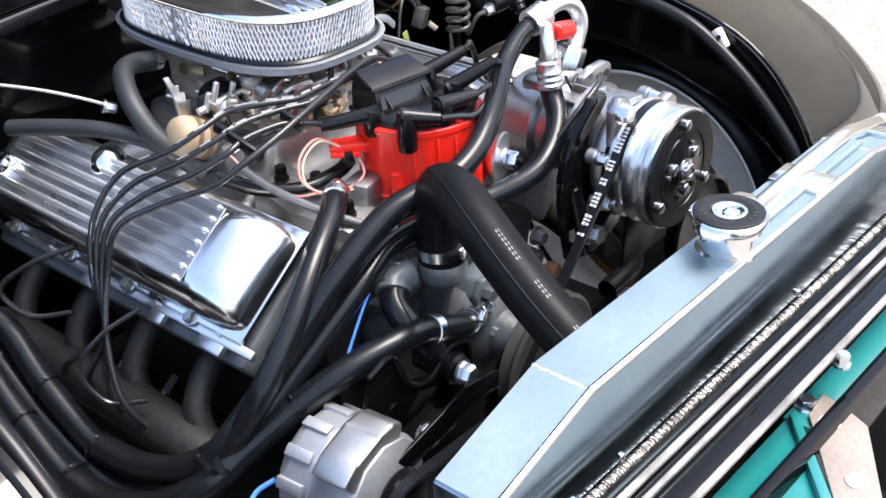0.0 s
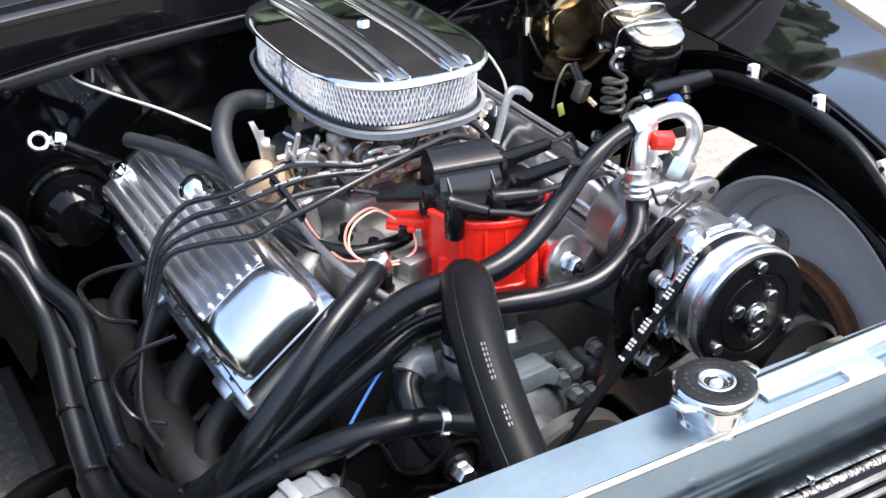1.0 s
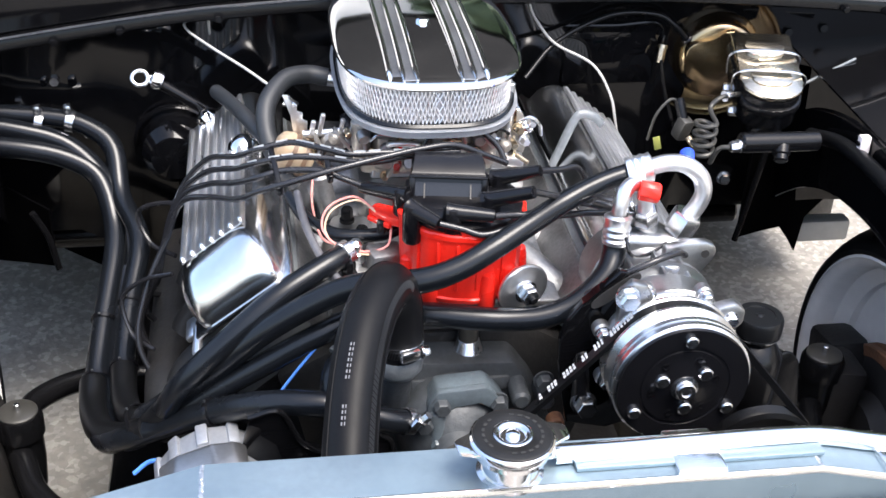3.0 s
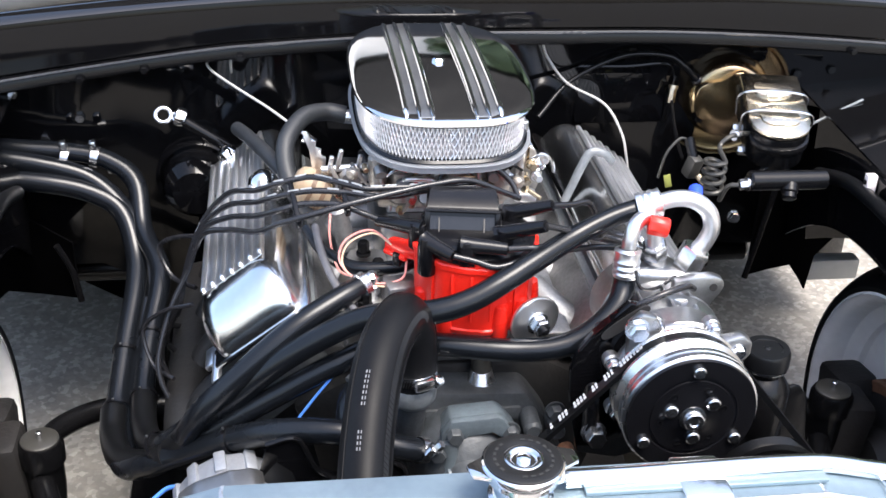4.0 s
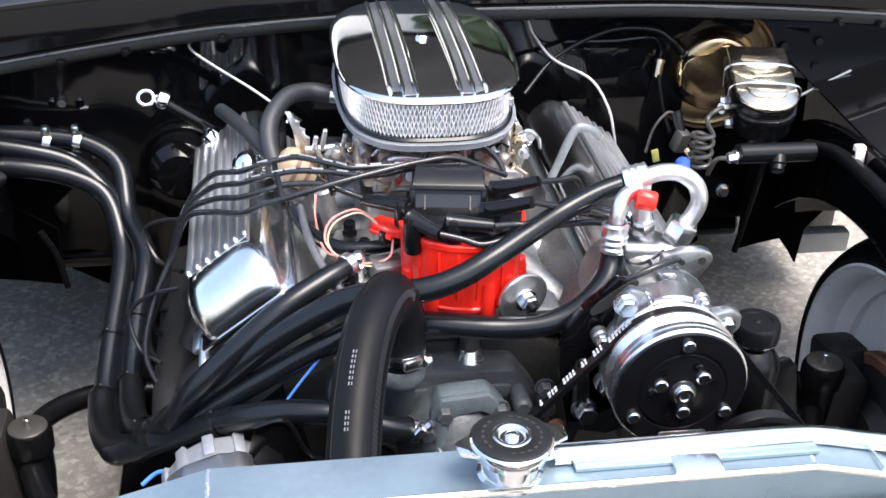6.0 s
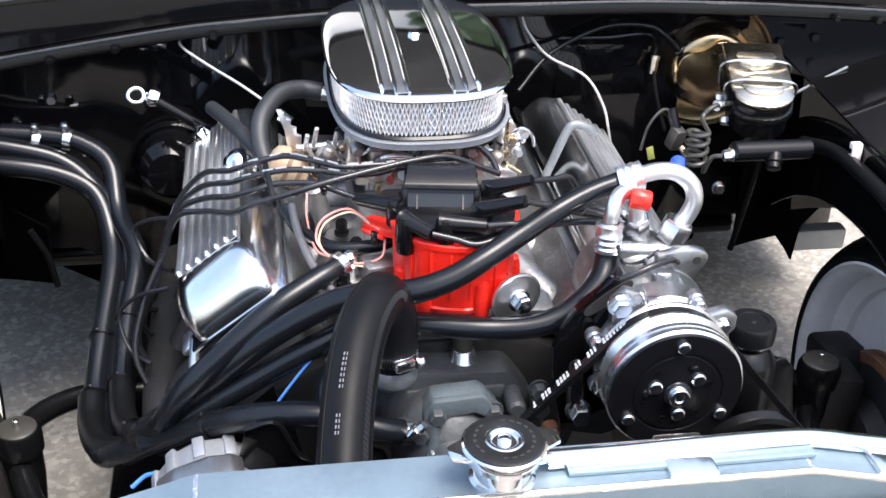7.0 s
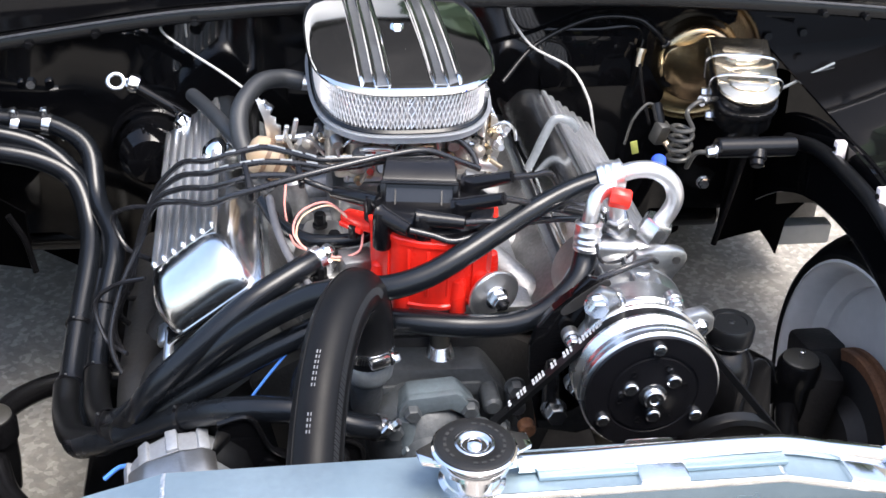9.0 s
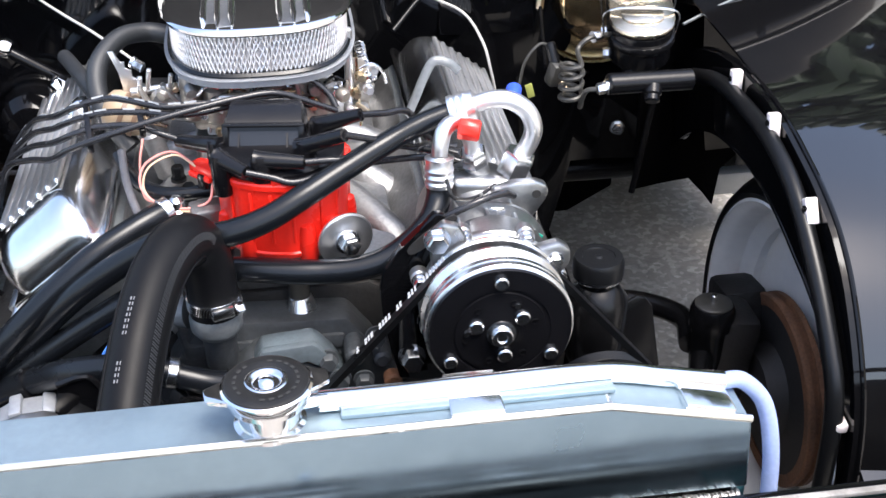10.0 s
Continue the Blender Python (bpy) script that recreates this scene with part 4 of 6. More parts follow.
part("choke_bracket", prism([(-0.149, 1.030), (-0.143, 1.030), (-0.138, 1.017), (-0.133, 1.018), (-0.134, 1.010), (-0.127, 1.008), (-0.128, 1.000), (-0.122, 0.998), (-0.123, 0.966), (-0.136, 0.966), (-0.140, 1.006)], 0.003, Matrix.Translation((0, 0.386, 0)) @ XY_TO_XZ, 0.0006), LIGHT_ALU, crb, "notched bright choke bracket")
part("vacuum_port", rod((CX - 0.055, 0.37, 0.97), (CX - 0.095, 0.355, 0.985), 0.006, 12, 0.001), BARE, crb)
part("red_tag", box(0.022, 0.004, 0.006, pose(CX + 0.018, 0.341, 1.004), 0.001), RED_PLASTIC, crb, "small red tag")
part("front_casting", box(0.15, 0.026, 0.030, pose(CX - 0.002, 0.362, 0.962), 0.007), CARB, crb, "beige-grey front casting")
part("front_flange", box(0.150, 0.030, 0.006, pose(CX, 0.366, 1.011), 0.002), CARB, crb)
for x, r, z0, z1 in ((-0.066, 0.011, 0.962, 1.014), (-0.040, 0.0145, 0.958, 0.998), (-0.012, 0.010, 0.966, 1.014), (0.022, 0.013, 0.958, 0.998), (0.048, 0.009, 0.962, 1.014), (0.072, 0.013, 0.958, 0.994)):
    part("boss", rod((x, 0.350, z0), (x, 0.352, z1), r, 18, 0.003), CARB, crb)
for x, z, mt in ((-0.055, 0.975, BRASS), (-0.026, 0.985, ZINC), (0.006, 0.978, BRASS), (0.036, 0.990, ZINC), (0.060, 0.972, BRASS), (-0.028, 0.962, ZINC), (0.085, 0.985, ZINC)):
    part("screw", hexhead((x, 0.346, z), (x, 0.334, z + 0.002), 0.0050), mt, crb)
part("idle_tube", tube([(-0.040, 0.338, 0.988), (-0.030, 0.330, 0.994), (-0.008, 0.330, 0.992), (-0.002, 0.338, 0.982)], 0.0032, 10), LIGHT_ALU, crb)
part("choke_block", box(0.030, 0.026, 0.026, pose(-0.098, 0.376, 0.984, 0, 8, 10), 0.004), IRON, crb)
bits = random.Random(21)
for k in range(34):     # small castings, stops and links under the air cleaner
    x, z = -0.112 + 0.215 * (k + bits.uniform(-0.3, 0.3)) / 33, bits.uniform(0.955, 1.006)
    y = 0.338 + bits.uniform(-0.006, 0.008) + (0.012 if x < -0.07 else 0.0)
    if k % 4 == 0:
        part("casting_web", box(0.004, 0.012, bits.uniform(0.016, 0.032), pose(x, y, z, 0, bits.uniform(-40, 40), 0), 0.0012), bits.choice((BARE, CARB)), crb)
    elif k % 4 == 1:
        part("stop_screw", rod((x, y, z), (x + bits.uniform(-0.012, 0.012), y - 0.012, z + bits.uniform(-0.006, 0.008)), bits.uniform(0.0026, 0.0042), 10, 0.0008), bits.choice((BRASS, ZINC, BLACK_SATIN)), crb)
    elif k % 4 == 2:
        part("small_link", tube([(x - 0.010, y - 0.004, z), (x, y - 0.008, z + bits.uniform(0.004, 0.012)), (x + 0.012, y - 0.004, z + bits.uniform(-0.008, 0.006))], 0.0017, 6, 4), bits.choice((ZINC, GOLD_ZINC, BLACK_SATIN)), crb)
    else:
        part("port_boss", lathe([(0.0075, 0), (0.0075, 0.008), (0.0055, 0.0105), (0.003, 0.0105)], pose(x, y, z, 90 + bits.uniform(-30, 30), 0, bits.uniform(-40, 40)), 14), bits.choice((BARE, CARB, CAST)), crb)
part("choke_cover", lathe([(0.015, 0), (0.015, 0.006), (0.011, 0.010), (0.002, 0.011)], pose(-0.095, 0.362, 0.982, 90, 0, 0), 20), CAST, crb)
for x, z, h in ((-0.118, 1.000, 0.022), (-0.108, 1.006, 0.026), (-0.086, 1.002, 0.020)):
    part("lever", box(0.005, 0.006, h, pose(x, 0.360, z, 12, 10, 0), 0.0015), LIGHT_ALU, crb)
part("cross_shaft", rod((-0.128, 0.364, 0.992), (-0.075, 0.362, 0.996), 0.0042, 10), LIGHT_ALU, crb)
part("link", tube([(-0.118, 0.355, 0.985), (-0.112, 0.350, 0.965), (-0.095, 0.352, 0.955)], 0.0026, 8), GOLD_ZINC, crb)
part("upright_rod", rod((0.100, 0.372, 0.960), (0.102, 0.372, 1.044), 0.0048, 12, 0.001), LIGHT_ALU, crb, "bright upright link")
part("linkage_plate", prism([(0.095, 0.957), (0.120, 0.952), (0.128, 0.975), (0.118, 1.006), (0.104, 1.010)], 0.004, Matrix.Translation((0, 0.378, 0)) @ XY_TO_XZ, 0.001), CARB, crb)
part("linkage_lug", box(0.026, 0.020, 0.012, pose(0.106, 0.362, 0.955, 0, 6, 0), 0.003), LIGHT_ALU, crb)
for x, y, z in ((0.112, 0.370, 0.990), (0.120, 0.372, 0.974), (0.106, 0.368, 0.972), (0.126, 0.374, 0.996)):
    part("pivot", hexhead((x, y, z), (x + 0.002, y - 0.012, z + 0.001), 0.0048), BRASS if x < 0.115 else LIGHT_ALU, crb)
part("spring_arm", tube([(0.112, 0.364, 1.000), (0.124, 0.362, 1.006), (0.136, 0.364, 0.996), (0.140, 0.37, 0.980)], 0.0019, 8), ZINC, crb)

# ---- air cleaner ----
LY = 0.440
air = thing("air_cleaner", "oval polished air cleaner with finned lid and white gauze element", "air cleaner", at=(CX, LY, 1.018))
RX, RY = 0.0985, 0.158


def oval_ring(k, z, dx=0.0):
    return [(CX + x, LY + y, z) for x, y in oval(RX * k + dx, RY * k + dx, 72, 3.0)]


part("base_pan", loft([oval_ring(0.62, 1.014), oval_ring(0.92, 1.017), oval_ring(1.0, 1.0225), oval_ring(1.0, 1.030), oval_ring(1.0, 1.0305, 0.003), oval_ring(0.97, 1.031)]), DULL_ALU, air, "dull grey base pan")
part("base_seal", loft([oval_ring(0.955, 1.0305, 0.002), oval_ring(0.965, 1.033, 0.003), oval_ring(0.955, 1.0355, 0.002)]), RUBBER, air, "black rubber seal")
part("gauze", loft([oval_ring(0.93, 1.033), oval_ring(0.93, 1.0765)]), FILTER, air, "pleated white gauze")
# expanded metal screen: two sets of slanted wires
wires = bmesh.new()
base = oval(RX * 0.945, RY * 0.945, 720, 3.0)
cum = [0.0]
for i in range(720):
    a, b = base[i], base[(i + 1) % 720]
    cum.append(cum[-1] + math.dist(a, b))


def on_oval(s, z):
    s = s % cum[-1]
    i = int(np.searchsorted(cum, s)) - 1
    i = max(0, min(719, i))
    x, y = base[i]
    return Vector((CX + x, LY + y, z))


jit = random.Random(11)
COUNT = 178
step = cum[-1] / COUNT
for i in range(COUNT):
    for d in (1, -1):
        pts = []
        bias = [jit.uniform(0.55, 1.35) for _ in range(7)]
        for k in range(7):
            wob = bias[k] * 0.5 * step * (1 if k % 2 else -1) * d * 0.5
            pts.append(on_oval(i * step + wob + (0.25 * step * d), 1.0345 + 0.0412 * k / 6))
        for a, b in zip(pts, pts[1:]):
            rod(a, b, 0.00085, 4, 0.0, wires)
tagged(part("screen", wires, MESH_WIRE, air, "diamond aluminium screen"), kind="stuff")
part("lid_seal", loft([oval_ring(0.955, 1.0750, 0.001), oval_ring(0.955, 1.0770, 0.002)]), RUBBER, air)
lid = part("lid", loft([oval_ring(0.985, 1.0762), oval_ring(1.0, 1.0762, 0.003), oval_ring(1.0, 1.0780, 0.0045), oval_ring(1.0, 1.0802, 0.0042), oval_ring(1.0, 1.0822, 0.0022), oval_ring(0.992, 1.0834),
                        oval_ring(0.95, 1.0846), oval_ring(0.88, 1.0855), oval_ring(0.75, 1.0872), oval_ring(0.60, 1.0893), oval_ring(0.45, 1.0907), oval_ring(0.30, 1.0916), oval_ring(0.15, 1.0920), oval_ring(0.02, 1.0921)]), CHROME, air, "mirror-polished domed lid")


def lid_z(x, y):
    """Height of the lid's dome."""
    k = (abs((x - CX) / RX) ** 3.0 + abs((y - LY) / RY) ** 3.0) ** (1 / 3.0)
    return float(np.interp(k, [0, 0.15, 0.30, 0.45, 0.60, 0.75, 0.88, 0.95, 0.992, 1.0], [1.0921, 1.0920, 1.0916, 1.0907, 1.0893, 1.0872, 1.0855, 1.0846, 1.0834, 1.0775]))


for side in (-1, 1):
    xs = [CX + side * 0.037 + d for d in (-0.0135, 0.0, 0.0135)]
    rows = [[(x, y, lid_z(x, y) + 0.0006) for x in (xs[0] - 0.002, xs[1], xs[2] + 0.002)] for y in [LY - 0.150 + 0.30 * i / 30 for i in range(31)]]
    part("fin_bed", sheet(rows, 0.001), FIN_VALLEY, lid, "satin grey bed between the fins")
    for x in xs:
        ys = [LY - 0.152 + 0.304 * i / 24 for i in range(25)]
        part("fin", tube([(x, y, lid_z(x, y) + 0.0015) for y in ys], lambda t: 0.0029 * min(1.0, 12 * min(t, 1 - t) + 0.3), 10, 2, flat=1.5), POLISHED, lid, "polished raised fin")
part("wing_bolt", lathe([(0.0075, 1.0915), (0.0075, 1.0945), (0.0055, 1.0965), (0.003, 1.0965)], pose(CX, LY - 0.005, 0), 6), CHROME, air)
part("breather_nipple", rod((CX - 0.095, 0.475, 1.008), (CX - 0.112, 0.477, 1.010), 0.009, 16, 0.001), ZINC, air)

# ---- valve covers ----
def valve_cover(s, label, skin):
    vc = thing("valve_cover", label, "valve cover", at=(CX + s * 0.20, 0.41, 0.88), group="valve covers")
    m = pose(CX + s * 0.206, 0, 0.882, 0, 37 * s, 0)   # local x outwards and down, z away from the head
    def sec(w, h):
        out = [(-w, 0)]
        for k in range(25):
            a = math.pi * (1 - k / 24)
            out.append((w * 0.99 * math.copysign(abs(math.cos(a)) ** 0.52, math.cos(a)), h * (0.10 + 0.90 * math.sin(a) ** 0.52)))
        return [(s * a, b) for a, b in out + [(w, 0)]]
    rows = []
    ends = [math.sin(math.pi / 2 * k / 9) for k in range(10)]
    spans = [(0.194 + 0.050 * (1 - math.sqrt(max(0.0, 1 - e * e))), e) for e in ends] + [(y, 1.0) for y in (0.30, 0.36, 0.42, 0.48, 0.54)] + [(0.612 - 0.036 * (1 - math.sqrt(max(0.0, 1 - e * e))), e) for e in ends[::-1]]
    for y, e in spans:
        rows.append([m @ Vector((a, y, b)) for a, b in sec(0.038 + 0.019 * e ** 0.6, 0.006 + 0.047 * e ** 0.8)])
    part("cover_body", loft(rows), skin, vc, "polished aluminium cover body")
    part("gasket_flange", box(0.124, 0.425, 0.008, m @ pose(0, 0.404, 0.001), 0.003), POLISHED, vc)
    part("flange_edge", box(0.010, 0.44, 0.008, m @ pose(s * 0.065, 0.395, -0.003), 0.003), LIGHT_ALU, vc, "light flange edge")
    for y, w in ((0.230, 0.036), (0.310, 0.022), (0.42, 0.024)):
        part("flange_lug", box(0.016, w, 0.008, m @ pose(s * 0.073, y, -0.004), 0.003), LIGHT_ALU, vc)
    bed = [[m @ Vector((s * u, y, 0.0535)) for u in (-0.040, 0, 0.040)] for y in (0.252, 0.40, 0.575)]
    part("fin_bed", sheet(bed, 0.001), FINNED, vc, "satin grey bed between the fins")
    for k in range(7):
        u = -0.0385 + 0.0128 * k
        pts = [m @ Vector((s * u, y, 0.0545)) for y in (0.254, 0.27, 0.35, 0.45, 0.55, 0.574)]
        part("fin", tube(pts, lambda t: 0.0031 * min(1.0, 12 * min(t, 1 - t) + 0.12), 10, 4), SATIN_ALU, vc, "polished cooling fin")
    for y in (0.262, 0.36, 0.46, 0.56):
        p = m @ Vector((s * 0.061, y, 0.004))
        q = m @ Vector((s * 0.061, y, 0.012))
        part("cover_bolt", hexhead(p, q, 0.006), ZINC, vc)
    return vc, m


VCL, ML = valve_cover(-1, "polished finned valve cover under the plug wires and breather hose", COVER_ALU)
VCR, MR = valve_cover(1, "polished finned valve cover below the brake master cylinder", COVER_ALU)
part("filler_dome", lathe([(0.020, 0.052), (0.020, 0.058), (0.016, 0.066), (0.009, 0.071), (0.002, 0.072)], ML @ pose(0.036, 0.438, -0.010), 28), CHROME, VCL, "chrome domed filler cap")
part("filler_dome", lathe([(0.014, 0.052), (0.014, 0.058), (0.010, 0.066), (0.002, 0.069)], ML @ pose(-0.012, 0.565, 0), 24), CHROME, VCL)
part("wire_stand", tube([(0.228, 0.428, 0.963), (0.216, 0.429, 0.974), (0.199, 0.429, 0.976), (0.186, 0.422, 0.958), (0.176, 0.416, 0.938), (0.166, 0.41, 0.919)], lambda t: 0.0058 - 0.0010 * t, 12, flat=0.45), GREY_PAINT, VCR, "grey wire stand")

# ---- distributor ----
DX, DY = 0.024, 0.207
dis = thing("distributor", "large red and black electronic distributor with wire boots", "distributor", at=(DX, DY, 0.86))
body = []
for k in range(96):
    a = 2 * math.pi * k / 96
    body.append((math.cos(a), math.sin(a), 0.0014 if k % 12 in (0, 1, 2) else 0.0))
rings = [[(DX + (r + lob) * c, DY + (r + lob) * q, z) for c, q, lob in body] for r, z in ((0.056, 0.9055), (0.0615, 0.9058), (0.0630, 0.9080), (0.0630, 0.9110), (0.0612, 0.9125), (0.0625, 0.9770), (0.0645, 0.9785), (0.0648, 0.9835), (0.0635, 0.9850), (0.058, 0.9852))]
cap = part("cap_body", loft(rings), RED_PLASTIC, dis, "bright red moulded cap body")
for ang in (-48, -72, -128, -160, -8):
    c, q = math.cos(radians(ang)), math.sin(radians(ang))
    part("latch_tower", lathe([(0.0085, 0.901), (0.0095, 0.903), (0.0085, 0.930), (0.0070, 0.938), (0.004, 0.940)], pose(DX + 0.0600 * c, DY + 0.0600 * q, 0), 16), RED_PLASTIC, cap)
    part("screw", hexhead((DX + 0.0610 * c, DY + 0.0610 * q, 0.903), (DX + 0.0610 * c, DY + 0.0610 * q, 0.890), 0.0038), ZINC, cap)
for ang in (-40, -58, -84, -102, -120, -142):
    c, q = math.cos(radians(ang)), math.sin(radians(ang))
    part("rib", box(0.003, 0.003, 0.052, pose(DX + 0.0625 * c, DY + 0.0625 * q, 0.948, 0, 0, ang), 0.0012), RED_PLASTIC, cap)
part("red_lug", box(0.010, 0.006, 0.012, pose(DX - 0.006, DY - 0.0605, 0.9865, 0, 0, 4), 0.002), RED_PLASTIC, cap)
part("connector", prism([(-0.068, 0.243), (-0.046, 0.220), (-0.036, 0.214), (-0.026, 0.236), (-0.057, 0.254)], 0.011, pose(0, 0, 0.955), 0.003), RED_PLASTIC, cap, "red wire connector")
part("connector_flap", box(0.030, 0.006, 0.006, pose(-0.0565, 0.2325, 0.9545, 0, 0, -46), 0.0015), RED_PLASTIC, cap)
part("connector_slot", box(0.010, 0.007, 0.016, pose(-0.0545, 0.2300, 0.950, 0, 0, -42), 0.002), PLASTIC, cap)
part("base_casting", lathe([(0.020, 0.866), (0.026, 0.872), (0.030, 0.885), (0.050, 0.894), (0.055, 0.900), (0.055, 0.9056), (0.02, 0.906)], pose(DX, DY, 0), 40), CAST, dis, "grey cast base")
part("cap_top", lathe([(0.0600, 0.9850), (0.0610, 0.9856), (0.0605, 0.9920), (0.054, 0.9960), (0.02, 0.9965)], pose(DX, DY, 0), 40), PLASTIC, dis, "black ribbed cap top")
cm = pose(0.011, 0.222, 0.986, 0, 0, -8)
cov = part("coil_cover", prism([(-0.043, -0.024), (0.043, -0.024), (0.043, 0.026), (-0.043, 0.026)], 0.006, cm, 0.002), PLASTIC, dis, "black coil cover")
tower = [[cm @ Vector(p) for p in ((-0.0385 + e, y0, z), (0.0385 - e, y0, z), (0.0385 - e, y1, z), (-0.0385 + e, y1, z))] for y0, y1, z, e in ((-0.0150, 0.024, 0.005, 0.0), (-0.0095, 0.023, 0.0290, 0.001), (-0.0070, 0.0225, 0.0315, 0.0025), (0.0195, 0.0215, 0.0400, 0.005))]
part("coil_tower", loft(tower), PLASTIC, cov)
fm = cm @ pose(0, -0.0160, 0.0055, 76, 0, 0)     # the front face
part("window_pane", box(0.066, 0.017, 0.001, cm @ pose(0, -0.0150, 0.0145, 60, 0, 0), 0.0), GREY_PLASTIC, cov, "glossy inner face of the window")
part("window_sill", box(0.078, 0.004, 0.006, fm @ pose(0, 0.002, 0.0015), 0.0012), PLASTIC, cov)
part("window_head", box(0.078, 0.0035, 0.006, fm @ pose(0, 0.0235, 0.0015), 0.0012), PLASTIC, cov)
for x in (-0.036, 0.036):
    part("window_jamb", box(0.006, 0.022, 0.006, fm @ pose(x, 0.0125, 0.0015), 0.0015), PLASTIC, cov)
for x in (-0.024, 0.022):
    part("window_rib", prism([(0.0, 0.0), (0.013, 0.0), (0.0, 0.008)], 0.0014, fm @ pose(x + 0.001, 0.003, 0.0, 0, -90, 0) @ pose(0, 0, 0, 0, 0, 90) @ Matrix.Diagonal((1, -1, 1, 1)), 0.0), PLASTIC, cov)
part("cover_lip", box(0.088, 0.006, 0.005, cm @ pose(0, -0.0245, 0.002), 0.002), PLASTIC, cov)
# boots of the wires that leave the cap, on their terminals
for a, b, low in (((-0.036, 0.212, 0.996), (-0.074, 0.246, 0.988), 0.974), ((-0.031, 0.171, 1.002), (-0.008, 0.148, 0.998), 0.966), ((0.006, 0.157, 1.005), (0.045, 0.148, 1.004), 0.976),
                  ((0.047, 0.177, 1.006), (0.083, 0.153, 1.026), 0.982), ((0.064, 0.228, 1.003), (0.102, 0.209, 1.019), 0.984)):
    a, b = Vector(a), Vector(b)
    part("terminal", lathe([(0.0080, low), (0.0095, low + 0.002), (0.0102, a.z - 0.004), (0.0085, a.z + 0.005), (0.004, a.z + 0.007)], pose(a.x, a.y, 0), 16), PLASTIC, dis)
    part("terminal_boot", tube([a - (b - a) * 0.15, a, a.lerp(b, 0.5), b], lambda t: 0.0098 - 0.0035 * t, 14, 5), PLASTIC, dis, "black wire boot")
part("shaft_housing", lathe([(0.022, 0.812), (0.022, 0.824), (0.0195, 0.8265), (0.0180, 0.828), (0.0115, 0.849), (0.0105, 0.850)], pose(0.030, 0.166, 0), 32), MACHINED, dis, "bare steel tapered collar")
part("shaft", rod((0.030, 0.166, 0.846), (0.029, 0.172, 0.885), 0.0105, 18), STEEL_LINE, dis)
VAC = along((0.077, 0.1435, 0.9235), (0.107, 0.0505, 0.9185))
part("vacuum_can", lathe([(0.007, -0.034), (0.010, -0.012), (0.018, -0.010), (0.0245, -0.004), (0.0265, -0.0015), (0.0275, 0.0), (0.0275, 0.0018), (0.0258, 0.0026), (0.0235, 0.0020), (0.016, 0.0050), (0.011, 0.0062), (0.006, 0.0064)], VAC, 44), LIGHT_ALU, dis, "plated vacuum advance can")
part("vacuum_nut", hexhead(VAC @ Vector((0.0, 0.0, 0.006)), VAC @ Vector((0.0, 0.0, 0.019)), 0.0098), ZINC, dis)
part("vacuum_nipple", rod(VAC @ Vector((0.0, 0.0, 0.019)), VAC @ Vector((0.0, 0.0, 0.025)), 0.0042, 12, 0.001), BLACK_SATIN, dis)

# ---- air-conditioning compressor ----
acx, acz = 0.2, 0.902
comp = thing("ac_compressor", "bare aluminium air-conditioning compressor with a black clutch and bright pulley", "compressor", at=(acx, 0.1, 0.84))


def front(y, x=acx, z=acz):
    """A pose whose z axis points to the car's nose."""
    return pose(x, y, z, 90, 0, 0)


part("pulley", lathe([(0.035, 0.0), (0.063, 0.0), (0.0655, 0.002), (0.0655, 0.005), (0.058, 0.012), (0.0655, 0.019), (0.0655, 0.022), (0.058, 0.029), (0.0655, 0.036), (0.0655, 0.041), (0.062, 0.0425), (0.0655, 0.044), (0.0655, 0.049), (0.0635, 0.051), (0.0605, 0.0515), (0.0595, 0.049), (0.03, 0.049)], front(0.054), 72), MACHINED, comp, "bright machined two-groove pulley")
clutch = part("clutch_plate", lathe([(0.0625, 0.0), (0.0632, 0.0015), (0.0622, 0.004), (0.044, 0.0042), (0.0435, 0.0032), (0.0405, 0.0032), (0.040, 0.0045), (0.018, 0.0048), (0.016, 0.006), (0.004, 0.006)], front(0.0035), 64), PLASTIC, comp, "gloss black clutch plate")
for ang, r, hr in ((90, 0.0511, 0.0062), (210, 0.0511, 0.0062), (330, 0.0511, 0.0062), (38, 0.0235, 0.0068), (158, 0.0235, 0.0068), (278, 0.0235, 0.0068)):
    x, z = acx + r * math.cos(radians(ang)), acz + r * math.sin(radians(ang))
    part("rivet", lathe([(hr, -0.002), (hr, 0.0035), (hr * 0.8, 0.0048), (0.001, 0.005)], front(-0.0005, x, z), 20), ZINC, clutch, "round plated rivet head")
for ang in (70, 15, 130, 190, 250, 310):
    x, z = acx + 0.031 * math.cos(radians(ang)), acz + 0.031 * math.sin(radians(ang))
    part("hole_rim", ring(((0.0022, 0), (0.0034, 0), (0.0034, 0.0010), (0.0022, 0.0010)), front(-0.0012, x, z), 14), BLACK_SATIN, clutch)
for ang in (62, 175):
    x, z = acx + 0.030 * math.cos(radians(ang)), acz + 0.030 * math.sin(radians(ang))
    part("pin", rod((x, 0, z), (x, -0.0035, z), 0.0026, 10), ZINC, clutch)
part("hub_nut", lathe([(0.013, 0.0), (0.013, 0.003), (0.0095, 0.004), (0.0095, 0.0085), (0.0085, 0.0095), (0.005, 0.0095), (0.004, 0.0085)], front(-0.001), 24), ZINC, clutch)
